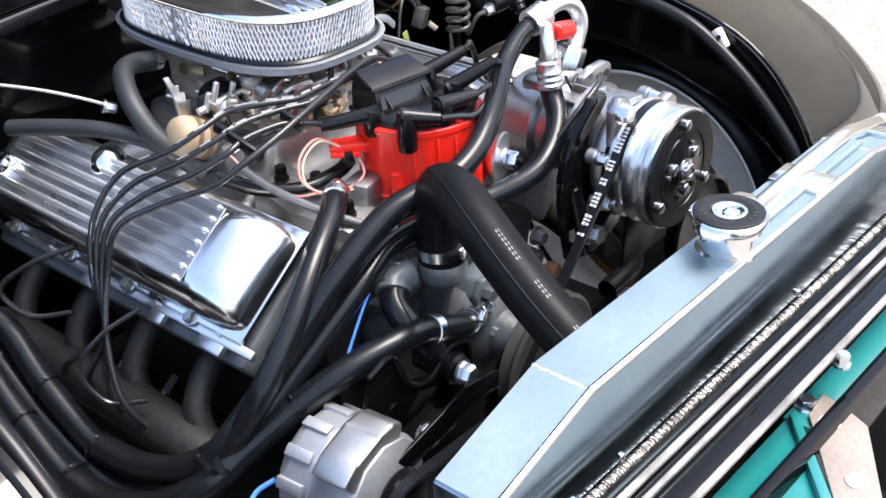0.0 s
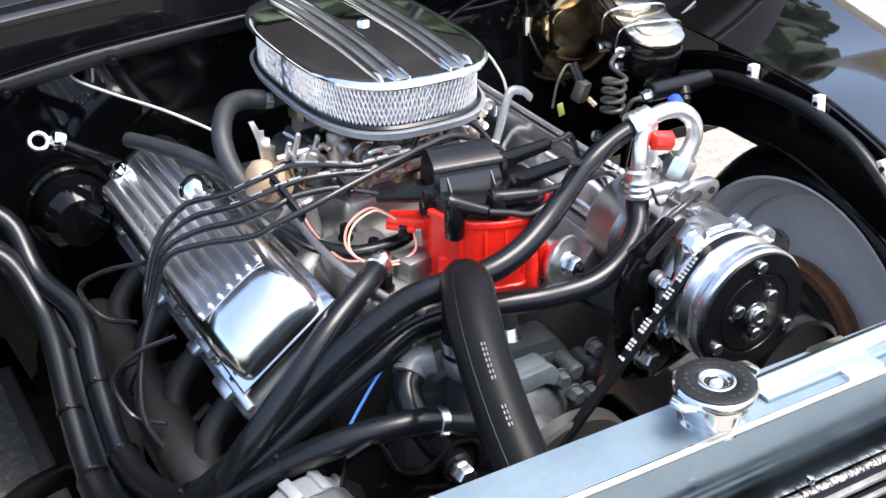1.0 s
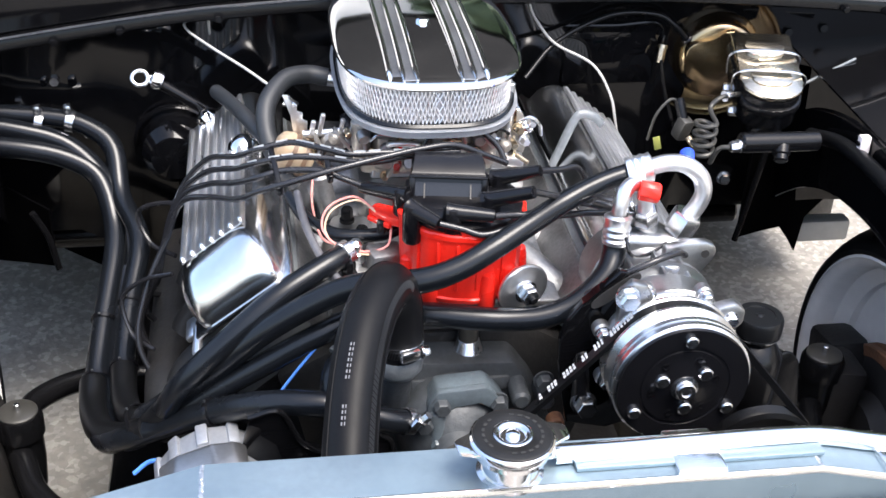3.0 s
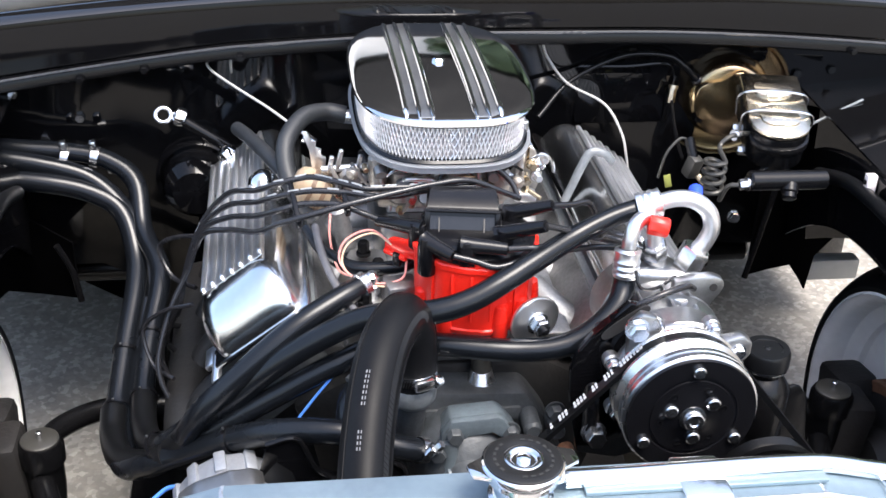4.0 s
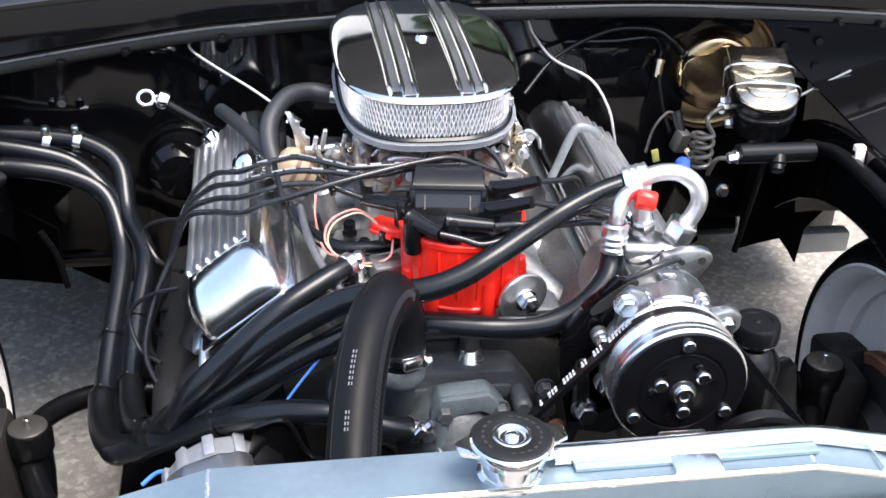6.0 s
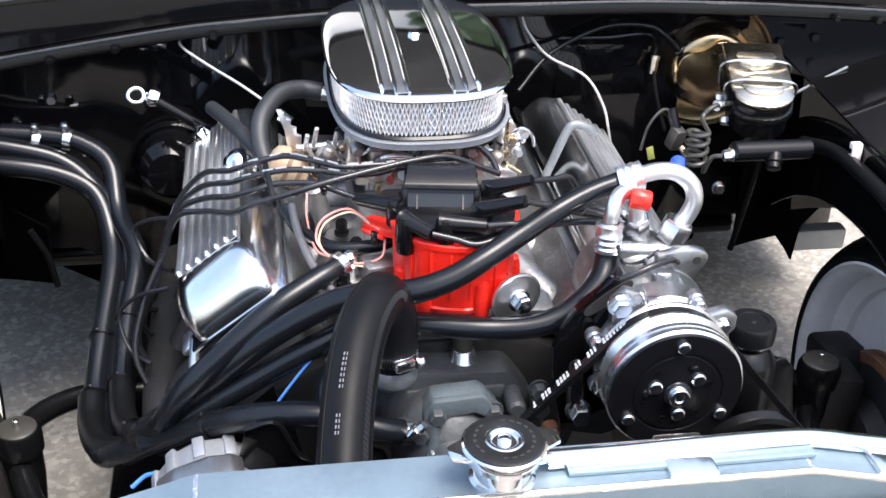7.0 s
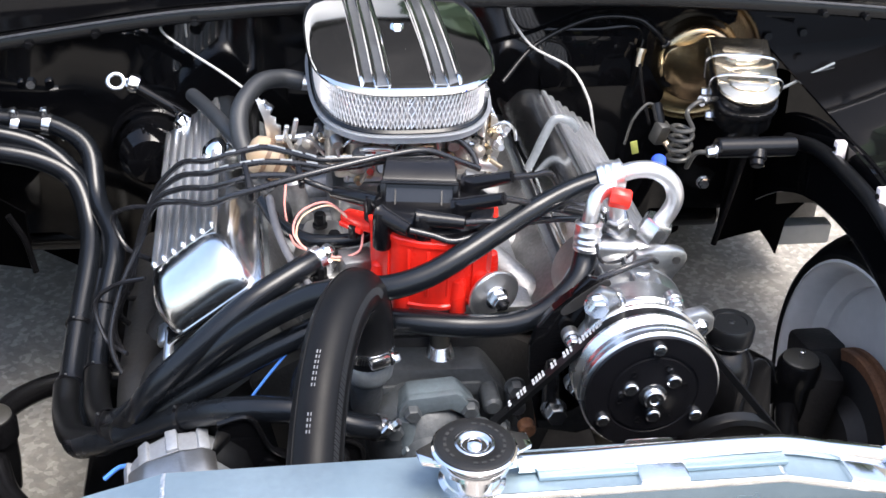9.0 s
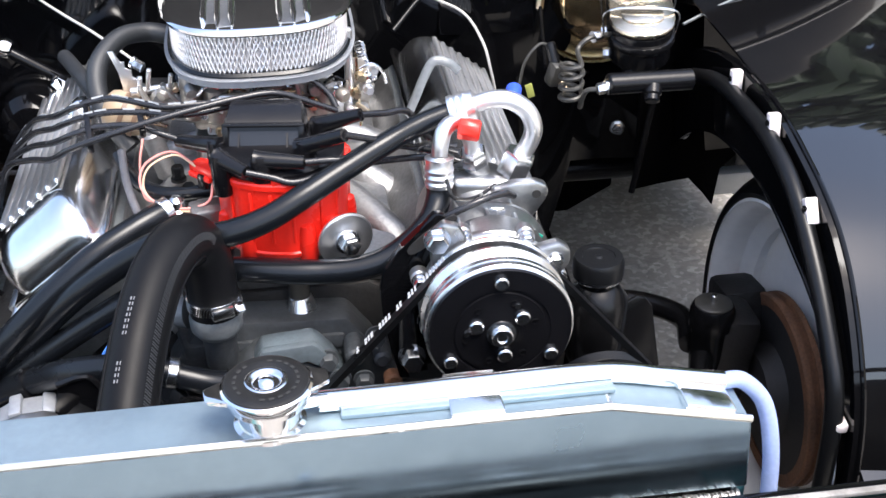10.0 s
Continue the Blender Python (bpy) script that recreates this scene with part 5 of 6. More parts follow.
part("crankcase", lathe([(0.050, 0.0), (0.056, 0.004), (0.056, 0.02), (0.049, 0.026), (0.046, 0.05), (0.046, 0.082), (0.052, 0.088), (0.056, 0.09), (0.056, 0.118), (0.05, 0.125), (0.03, 0.130)], front(0.185, acx + 0.006, acz + 0.006), 40), COMP_ALU, comp, "bare aluminium crankcase")
part("nose_flange", lathe([(0.040, 0.0), (0.059, 0.001), (0.061, 0.004), (0.061, 0.012), (0.059, 0.015), (0.04, 0.016)], front(0.076), 48), COMP_ALU, comp)
part("case_rib", ring(((0.046, 0), (0.059, 0.001), (0.059, 0.006), (0.046, 0.007)), front(0.118, acx + 0.006, acz + 0.006), 40), COMP_ALU, comp)
for k in range(7):
    a = radians(8 + 51.4 * k)
    x, z = acx + 0.0650 * math.cos(a), acz + 0.0650 * math.sin(a)
    part("case_lug", rod((x, 0.076, z), (x, 0.063, z), 0.0085, 16, 0.002), COMP_ALU, comp)
    part("case_bolt", hexhead((x, 0.061, z), (x, 0.052, z), 0.0062), ZINC, comp)
for k in range(5):
    a = radians(30 + 30 * k)
    part("cooling_web", box(0.004, 0.050, 0.012, pose(acx + 0.006 + 0.048 * math.cos(a), 0.118, acz + 0.006 + 0.048 * math.sin(a), 0, 90 - math.degrees(a), 0), 0.0015), COMP_ALU, comp)
for out, y, d in (([(0.214, 0.925), (0.216, 0.966), (0.236, 0.972), (0.258, 0.972), (0.267, 0.968), (0.270, 0.960), (0.267, 0.952), (0.252, 0.932), (0.240, 0.920)], 0.147, 0.012),
                  ([(0.236, 0.920), (0.238, 0.948), (0.262, 0.954), (0.272, 0.946), (0.272, 0.932), (0.260, 0.918)], 0.066, 0.014),
                  ([(0.148, 0.930), (0.146, 0.972), (0.158, 0.984), (0.172, 0.980), (0.186, 0.955)], 0.062, 0.012)):
    part("mounting_ear", prism(out, d, Matrix.Translation((0, y, 0)) @ XY_TO_XZ, 0.003), COMP_ALU, comp, "cast mounting ear")
part("ear_hole", rod((0.2575, 0.1352, 0.9595), (0.2575, 0.1342, 0.9595), 0.0042, 14), BLACK_MATT, comp)
part("mount_bolt", hexhead((0.152, 0.046, 0.972), (0.152, 0.034, 0.972), 0.0095), ZINC, comp)
part("mount_bolt", hexhead((0.258, 0.052, 0.938), (0.258, 0.044, 0.938), 0.006), ZINC, comp)
part("mount_bolt", hexhead((0.150, 0.060, 0.872), (0.150, 0.045, 0.872), 0.0085), ZINC, comp)
part("rear_head", lathe([(0.030, 0.0), (0.050, 0.002), (0.055, 0.008), (0.055, 0.036), (0.051, 0.040), (0.046, 0.044)], front(0.214, acx + 0.006, acz + 0.006), 40), COMP_ALU, comp, "cast rear head with hose ports")
part("port_block", box(0.078, 0.040, 0.030, pose(0.216, 0.176, 0.950, 0, 8, 0), 0.009, seg=3), COMP_ALU, comp, "cast port block")
part("oil_plug", hexhead((0.215, 0.118, 0.948), (0.216, 0.116, 0.962), 0.0095), ZINC, comp)
part("port", rod((0.212, 0.182, 0.955), (0.206, 0.176, 0.978), 0.0115, 18, 0.002), BARE, comp)
part("port", rod((0.240, 0.182, 0.950), (0.246, 0.178, 0.966), 0.013, 18, 0.002), BARE, comp)
part("port_nut", hexhead((0.206, 0.176, 0.976), (0.203, 0.172, 0.992), 0.0130, None, False), ZINC, comp, "hexagon hose nut")
part("port_nut", hexhead((0.242, 0.177, 0.962), (0.250, 0.174, 0.984), 0.0165, None, False), ZINC, comp, "hexagon hose nut")
part("label", box(0.022, 0.001, 0.012, pose(0.245, 0.100, 0.935, 0, 30, 0), 0.0002), mat("green_label", (0.02, 0.28, 0.2), 0.4), comp, "small green label")
plate = [(0.118, 0.80), (0.16, 0.79), (0.25, 0.82), (0.25, 0.87), (0.185, 0.90), (0.172, 0.95), (0.164, 0.975), (0.154, 0.976), (0.141, 0.961), (0.123, 0.943), (0.109, 0.924), (0.103, 0.901), (0.105, 0.872), (0.110, 0.84)]
part("mount_bracket", prism(plate, 0.010, Matrix.Translation((0, 0.092, 0)) @ XY_TO_XZ, 0.002), BLACK_PAINT, comp, "black steel mounting bracket")
part("bracket_slot", prism(oval(0.028, 0.006, 20), 0.002, pose(0.152, 0.0812, 0.957, 90, -38, 0), 0.0), BLACK_MATT, comp, "adjusting slot")
part("bracket_arm", rod((0.128, 0.088, 0.885), (0.126, 0.070, 0.835), 0.009, 14, 0.003), BLACK_SATIN, comp)
part("bracket_bolt", hexhead((0.129, 0.068, 0.836), (0.129, 0.050, 0.838), 0.0105), ZINC, comp)
part("side_plate", prism([(0.28, 0.70), (0.388, 0.70), (0.386, 0.76), (0.374, 0.832), (0.366, 0.842), (0.358, 0.845), (0.318, 0.822), (0.29, 0.80)], 0.004, Matrix.Translation((0, 0.122, 0)) @ XY_TO_XZ, 0.001), BLACK_SATIN, comp, "black steel side plate")

# refrigerant hose ends
ho = thing("suction_hose", "thick black air-conditioning hose with bright crimped tube end", "hose", at=(0.195, 0.178, 1.03))
part("rubber_hose", tube([(0.186, 0.186, 1.026), (0.154, 0.181, 1.017), (0.118, 0.170, 1.004), (0.078, 0.148, 0.992), (0.042, 0.130, 0.979), (0.007, 0.120, 0.964), (-0.028, 0.119, 0.953), (-0.064, 0.130, 0.945), (-0.105, 0.142, 0.930), (-0.172, 0.150, 0.886),
                          (-0.236, 0.160, 0.826), (-0.300, 0.178, 0.765), (-0.330, 0.225, 0.720), (-0.346, 0.30, 0.696), (-0.345, 0.40, 0.720), (-0.338, 0.48, 0.760), (-0.350, 0.54, 0.800), (-0.378, 0.575, 0.842),
                          (-0.42, 0.598, 0.875), (-0.48, 0.605, 0.893), (-0.56, 0.61, 0.905)], lambda t: 0.0100 + 0.0028 * min(1.0, 3 * t), 16), RUBBER, ho)
part("crimp", ring(((0.0100, 0), (0.0145, 0), (0.0152, 0.004), (0.0140, 0.006), (0.0152, 0.009), (0.0140, 0.012), (0.0152, 0.016), (0.0140, 0.019), (0.0150, 0.024), (0.0100, 0.026)), along((0.184, 0.186, 1.0265), (0.209, 0.183, 1.034)), 24), LIGHT_ALU, ho, "crimped aluminium ferrule")
part("bent_tube", tube([(0.204, 0.184, 1.032), (0.222, 0.181, 1.038), (0.240, 0.178, 1.037), (0.256, 0.176, 1.025), (0.2615, 0.174, 1.008), (0.257, 0.174, 0.992), (0.250, 0.174, 0.981)], 0.0088, 16), LIGHT_ALU, ho, "bare aluminium U-bent tube")
part("service_cap", lathe([(0.0075, 0), (0.0075, 0.012), (0.006, 0.014), (0.002, 0.0145)], along((0.243, 0.183, 1.038), (0.252, 0.215, 1.048)), 12), BLUE_PLASTIC, ho, "blue service port cap")
h2 = thing("discharge_hose", "black air-conditioning hose with crimped elbow and red cap", "hose", at=(0.194, 0.152, 0.98))
part("rubber_hose", tube([(0.1675, 0.146, 0.972), (0.166, 0.142, 0.960), (0.158, 0.130, 0.946), (0.1405, 0.120, 0.931), (0.117, 0.114, 0.917), (0.090, 0.112, 0.909), (0.060, 0.115, 0.906), (0.025, 0.120, 0.906), (-0.026, 0.134, 0.905), (-0.08, 0.152, 0.893),
                          (-0.130, 0.148, 0.873), (-0.180, 0.150, 0.842), (-0.24, 0.158, 0.800), (-0.30, 0.172, 0.752), (-0.338, 0.205, 0.715), (-0.352, 0.29, 0.700), (-0.350, 0.39, 0.726), (-0.344, 0.47, 0.762)], 0.0120, 16), RUBBER, h2)
part("crimp", ring(((0.0095, 0), (0.0130, 0), (0.0140, 0.004), (0.0126, 0.006), (0.0140, 0.010), (0.0126, 0.013), (0.0140, 0.017), (0.0126, 0.020), (0.0138, 0.028), (0.0095, 0.030)), along((0.1675, 0.146, 0.970), (0.1685, 0.150, 1.002)), 28), LIGHT_ALU, h2, "crimped aluminium ferrule")
part("elbow", tube([(0.1685, 0.150, 0.996), (0.170, 0.151, 1.010), (0.174, 0.155, 1.022), (0.183, 0.162, 1.026), (0.194, 0.169, 1.018), (0.201, 0.172, 1.003), (0.203, 0.172, 0.988)], 0.0078, 14), LIGHT_ALU, h2)
part("service_cap", lathe([(0.010, 0), (0.0105, 0.001), (0.0105, 0.018), (0.009, 0.020), (0.002, 0.0202)], along((0.187, 0.152, 1.025), (0.219, 0.144, 1.021)), 8), RED_PLASTIC, h2, "red plastic service cap")

# ---- drive belt ----
def belt_loop(wheels, y, width, thick):
    """A belt round pulleys given as (x, z, r) in order, as the outer hull."""
    pts = []
    n = len(wheels)
    for i in range(n):
        (x0, z0, r0), (x1, z1, r1), (x2, z2, r2) = wheels[i - 1], wheels[i], wheels[(i + 1) % n]
        def leave(ax, az, ar, bx, bz, br):
            d = math.dist((ax, az), (bx, bz))
            th = math.atan2(bz - az, bx - ax)
            return th - math.acos(max(-1, min(1, (ar - br) / d)))
        a_in = leave(x0, z0, r0, x1, z1, r1)
        a_out = leave(x1, z1, r1, x2, z2, r2)
        while a_out < a_in:
            a_out += 2 * math.pi
        for k in range(13):
            a = a_in + (a_out - a_in) * k / 12
            pts.append((x1, z1, r1, a))
    bm = bmesh.new()
    rr = []
    for x, z, r, a in pts:
        c, q = math.cos(a), math.sin(a)
        rr.append([bm.verts.new((x + (r + dr) * c, y + dy, z + (r + dr) * q)) for dr, dy in ((0, width / 2.6), (thick, width / 2), (thick, -width / 2), (0, -width / 2.6))])
    m = len(rr)
    for i in range(m):
        p, q = rr[i], rr[(i + 1) % m]
        for k in range(4):
            bm.faces.new((p[k], p[(k + 1) % 4], q[(k + 1) % 4], q[k]))
    return bm


belt = thing("drive_belt", "black V-belt with worn white printing round the pulleys", "belt", at=(0.1, 0.03, 0.7))
part("belt_band", belt_loop([(0.030, 0.700, 0.0680), (0.305, 0.778, 0.056), (acx, acz, 0.0575)], 0.042, 0.0105, 0.0062), RUBBER_DULL, belt)
p0, p1 = Vector((acx - 0.0405, 0.042, acz + 0.0545)), Vector((0.030 - 0.045, 0.042, 0.700 + 0.0605))
run = (p1 - p0).normalized()
up = Vector((-run.z, 0, run.x)) if run.x > 0 else Vector((run.z, 0, -run.x))
mk = bmesh.new()
pos, rnd = 0.004, random.Random(8)
turn_m = Matrix(((run.x, 0, up.x, 0), (run.y, 1, up.y, 0), (run.z, 0, up.z, 0), (0, 0, 0, 1)))
for group in (7, 3, 2, 4, 3, 1):
    for k in range(group):
        c = p0 + run * pos + up * 0.0012
        for dy in (0.0022, -0.0022):
            box(rnd.uniform(0.0018, 0.0034), 0.0034, 0.0004, Matrix.Translation(c + Vector((0, dy, 0))) @ turn_m, 0.0, mk)
        pos += 0.0042
    pos += 0.0075
tagged(part("printing", mk, WHITE_INK, belt, "worn white printed bars"), kind="stuff")

# ---- power steering pump ----
ps = thing("power_steering_pump", "black power steering reservoir with round cap and dark pulley", "pump", at=(0.31, 0.095, 0.78))
part("reservoir", lathe([(0.026, 0.79), (0.030, 0.80), (0.030, 0.86), (0.022, 0.872), (0.018, 0.876), (0.018, 0.886)], pose(0.312, 0.102, 0), 32), BLACK_SATIN, ps)
part("reservoir_cap", lathe([(0.0225, 0.886), (0.0245, 0.888), (0.0245, 0.902), (0.0225, 0.906), (0.016, 0.9062), (0.0155, 0.9050), (0.004, 0.9050), (0.003, 0.9065), (0.001, 0.9068)], pose(0.312, 0.102, 0), 36), RUBBER_DULL, ps, "dull black cap")
part("cap_collar", ring(((0.019, 0), (0.0235, 0.0005), (0.0238, 0.0025), (0.019, 0.003)), pose(0.312, 0.102, 0.8835), 36), ZINC, ps)
part("pulley", lathe([(0.015, 0), (0.058, 0), (0.063, 0.003), (0.055, 0.009), (0.063, 0.016), (0.058, 0.018), (0.054, 0.010), (0.02, 0.008)], pose(0.305, 0.043, 0.778, 90, 0, 0), 48), BLACK_SATIN, ps, "dark stamped pulley")

# ---- alternator and bracket ----
alt = thing("alternator", "bare cast aluminium alternator low beside the radiator", "alternator", at=(-0.26, 0.05, 0.73))
am = pose(-0.235, 0.128, 0.738, 90, 0, 6) @ Matrix.Diagonal((0.92, 0.92, 1, 1))
part("rear_case", lathe([(0.03, 0), (0.050, 0.002), (0.060, 0.010), (0.063, 0.018), (0.063, 0.043), (0.061, 0.045)], am, 14), DULL_ALU, alt, "dull grey cast rear case")
part("stator", lathe([(0.0605, 0.043), (0.0605, 0.052)], am, 40), DULL_ALU, alt)
part("front_case", lathe([(0.0615, 0.050), (0.063, 0.052), (0.063, 0.078), (0.058, 0.092), (0.045, 0.098), (0.02, 0.100)], am, 12), DULL_ALU, alt, "cast front case")
for k in range(12):
    a = radians(30 * k + 10)
    part("vent_rib", box(0.009, 0.013, 0.030, am @ pose(0.0620 * math.cos(a), 0.0620 * math.sin(a), 0.025, 0, 0, math.degrees(a)), 0.002), DULL_ALU, alt)
part("bracket_lug", prism([(-0.045, 0.030), (0.012, 0.030), (0.030, 0.052), (0.034, 0.066), (0.020, 0.074), (-0.002, 0.072), (-0.040, 0.064), (-0.060, 0.050)], 0.040, am @ pose(0, 0, 0.050), 0.004), BARE, alt, "bright cast adjusting lug")
part("rear_cap", rod((-0.203, 0.135, 0.755), (-0.203, 0.130, 0.780), 0.011, 16, 0.003), PLASTIC, alt)
part("pulley", lathe([(0.012, 0.1), (0.032, 0.101), (0.034, 0.104), (0.028, 0.109), (0.034, 0.114), (0.03, 0.116), (0.012, 0.117)], am, 32), BLACK_SATIN, alt)
abr = thing("alternator_bracket", "gloss black stamped alternator bracket with rolled edges", "bracket", at=(-0.15, 0.08, 0.75))
part("plate", prism([(-0.20, 0.70), (-0.08, 0.70), (-0.055, 0.765), (-0.060, 0.795), (-0.085, 0.800), (-0.115, 0.782), (-0.145, 0.795), (-0.165, 0.835), (-0.195, 0.830), (-0.205, 0.79)], 0.004, Matrix.Translation((0, 0.085, 0)) @ XY_TO_XZ, 0.0012), BLACK_PAINT, abr)
part("rolled_edge", tube([(-0.055, 0.08, 0.765), (-0.060, 0.08, 0.795), (-0.085, 0.08, 0.801), (-0.115, 0.08, 0.783), (-0.145, 0.08, 0.796), (-0.165, 0.08, 0.836), (-0.196, 0.08, 0.831)], 0.0028, 8, 6), BLACK_SATIN, abr)
part("brace", prism([(-0.22, 0.772), (-0.20, 0.752), (-0.11, 0.775), (-0.07, 0.768), (-0.07, 0.788), (-0.115, 0.797)], 0.004, Matrix.Translation((0, 0.035, 0)) @ XY_TO_XZ, 0.0012), BLACK_PAINT, abr)
for x, y, z in ((-0.085, 0.066, 0.780), (-0.150, 0.060, 0.748)):
    part("bolt", hexhead((x, y, z), (x + 0.001, y - 0.014, z), 0.0105), ZINC, abr)
part("spacer", rod((-0.085, 0.12, 0.780), (-0.085, 0.068, 0.780), 0.016, 20, 0.003), BLACK_SATIN, abr)
thing("alternator_belt", "dull black belt beside the alternator", "belt", belt_loop([(-0.225, 0.735, 0.030), (0.030, 0.690, 0.066)], -0.004 + 0.012, 0.011, 0.006), RUBBER_DULL)

# ---- radiator hose ----
RH = [(-0.049, 0.117, 0.872), (-0.049, 0.117, 0.905), (-0.052, 0.115, 0.937), (-0.060, 0.103, 0.9585), (-0.072, 0.078, 0.9665), (-0.086, 0.045, 0.960), (-0.098, 0.005, 0.941), (-0.107, -0.040, 0.916), (-0.113, -0.085, 0.892), (-0.117, -0.124, 0.875)]
rh = thing("upper_radiator_hose", "thick black moulded rubber radiator hose with mould seams", "hose", at=(-0.063, 0.112, 0.87))
part("hose_body", tube(RH, 0.0235, 28, 10), HOSE_RUBBER, rh)
path = spline(RH, 10)
VIEW = Vector((0.15, -0.55, 0.82))


def on_hose(i, ang, lift=0.0):
    """A frame on the hose's skin at step i, ang degrees round from its upper face."""
    d = (path[i + 1] - path[i - 1]).normalized()
    n0 = (VIEW - d * VIEW.dot(d)).normalized()
    side = d.cross(n0)
    n = n0 * math.cos(radians(ang)) + side * math.sin(radians(ang))
    t = d.cross(n)
    o = path[i] + n * (0.0235 + lift)
    return Matrix(((d.x, t.x, n.x, o.x), (d.y, t.y, n.y, o.y), (d.z, t.z, n.z, o.z), (0, 0, 0, 1)))


for ang in (-88, 62):
    part("mould_seam", tube([on_hose(i, ang).translation for i in range(6, len(path) - 2, 3)], 0.0009, 6, 3), HOSE_RUBBER, rh)
tick = bmesh.new()
for i in range(30, len(path) - 3):
    for f in (0, 0.5):
        box(0.0009, 0.007, 0.0006, on_hose(i, -40) @ pose(f * 0.0042, 0, 0, 0, 0, 24), 0.0, tick)
tagged(part("mould_texture", tick, RUBBER_GREY, rh, "row of fine mould marks"), kind="stuff")
mk = bmesh.new()
for i in list(range(58, 65)) + list(range(69, 73)) + [79, 80]:
    if i < len(path) - 2:
        box(0.0030, 0.0012, 0.0003, on_hose(i, 26, 0.0001) @ pose(0, 0.0014, 0), 0.0, mk)
        box(0.0030, 0.0009, 0.0003, on_hose(i, 26, 0.0001) @ pose(0, -0.0012, 0), 0.0, mk)
tagged(part("printed_code", mk, mat("pale_grey_ink", (0.16, 0.16, 0.17), 0.5, vary=0.2, scale=90), rh, "pale grey printed bars"), kind="stuff")
hc = thing("hose_clamp", "bright worm-drive hose clamp on the thermostat hose", "hose clamp", at=(-0.049, 0.117, 0.885), group="hose clamps")
part("band", ring(((0.0236, 0), (0.0252, 0), (0.0252, 0.011), (0.0236, 0.011)), pose(-0.049, 0.117, 0.8795, -3, 0, 0), 40), ZINC, hc)
part("worm_housing", box(0.022, 0.009, 0.012, pose(-0.040, 0.0925, 0.8855, 0, 0, 22), 0.003), ZINC, hc)
part("worm_screw", hexhead((-0.029, 0.097, 0.8855), (-0.021, 0.100, 0.8855), 0.0055), ZINC, hc)
slots = bmesh.new()
for k in range(7):
    a = radians(-100 - 6 * k)
    box(0.0012, 0.0006, 0.008, pose(-0.049 + 0.0253 * math.cos(a), 0.117 + 0.0253 * math.sin(a), 0.885, 0, 12, math.degrees(a) + 90), 0.0, slots)
tagged(part("band_slots", slots, BLACK_SATIN, hc), kind="stuff")

# ---- heater hoses ----
BUNDLE = [(-0.317, 0.172, 0.748), (-0.348, 0.205, 0.722), (-0.367, 0.30, 0.706), (-0.363, 0.40, 0.742), (-0.354, 0.48, 0.780)]


def bundle(dx, dz):
    return [(x + dx, y, z + dz) for x, y, z in BUNDLE]


for label, pts, r in (
        ("black rubber heater hose from the intake running into the bundle", [(-0.088, 0.215, 0.930), (-0.118, 0.195, 0.924), (-0.165, 0.172, 0.905), (-0.215, 0.155, 0.868), (-0.262, 0.150, 0.822)] + bundle(0.027, 0.018) + [(-0.352, 0.55, 0.822), (-0.362, 0.60, 0.865), (-0.392, 0.622, 0.886), (-0.44, 0.632, 0.897), (-0.56, 0.64, 0.905)], 0.0128),
        ("black rubber heater hose from the water pump elbow to the bundle", [(-0.088, 0.092, 0.822), (-0.125, 0.094, 0.832), (-0.183, 0.112, 0.822), (-0.233, 0.138, 0.795), (-0.285, 0.160, 0.763)] + bundle(-0.006, -0.006) + [(-0.362, 0.53, 0.80), (-0.38, 0.57, 0.84), (-0.42, 0.585, 0.862), (-0.48, 0.59, 0.875), (-0.56, 0.595, 0.88)], 0.0135),
):
    hh = thing("heater_hose", label, "hose", at=pts[0])
    part("rubber_hose", tube(pts, r, 16), RUBBER, hh)
    part("end_collar", ring(((r, 0), (r + 0.0018, 0.001), (r + 0.0018, 0.009), (r, 0.010)), along(pts[0], pts[1]), 24), ZINC, hh, "bright crimped end collar")
eb = thing("water_pump_elbow", "black rubber elbow hose on the water pump outlet", "hose", at=(-0.1, 0.13, 0.85))
part("elbow_hose", tube([(-0.097, 0.136, 0.855), (-0.108, 0.128, 0.848), (-0.112, 0.112, 0.835), (-0.106, 0.098, 0.815), (-0.094, 0.092, 0.795), (-0.080, 0.098, 0.775)], 0.0145, 16), RUBBER, eb)
part("stub", tube([(-0.088, 0.090, 0.822), (-0.06, 0.088, 0.812), (-0.038, 0.094, 0.803)], 0.0125, 14), RUBBER, eb)
hc2 = thing("hose_clamp", "small bright hose clamp standing on the water pump stub", "hose clamp", at=(-0.035, 0.094, 0.803), group="hose clamps")
part("band", ring(((0.0128, 0), (0.0140, 0), (0.0140, 0.009), (0.0128, 0.009)), along((-0.044, 0.092, 0.806), (-0.030, 0.097, 0.800)), 28), ZINC, hc2)
part("worm_housing", box(0.016, 0.008, 0.010, pose(-0.032, 0.082, 0.812, 0, -40, 20), 0.002), ZINC, hc2)
part("worm_screw", hexhead((-0.028, 0.080, 0.815), (-0.022, 0.078, 0.823), 0.005), ZINC, hc2)
# sleeves, ties and clamps on the bundle
sl = thing("hose_sleeve", "dull black woven sleeve round the hose bundle bend", "sleeve", at=(-0.35, 0.21, 0.71))
part("sleeve", tube([(-0.300, 0.166, 0.757), (-0.325, 0.178, 0.738), (-0.356, 0.215, 0.716), (-0.372, 0.27, 0.704), (-0.376, 0.315, 0.708)], 0.0155, 18), RUBBER_DULL, sl)
part("sleeve", tube([(-0.278, 0.164, 0.784), (-0.292, 0.172, 0.768), (-0.321, 0.207, 0.742), (-0.335, 0.26, 0.728), (-0.340, 0.315, 0.727)], 0.0148, 18), RUBBER_DULL, sl)


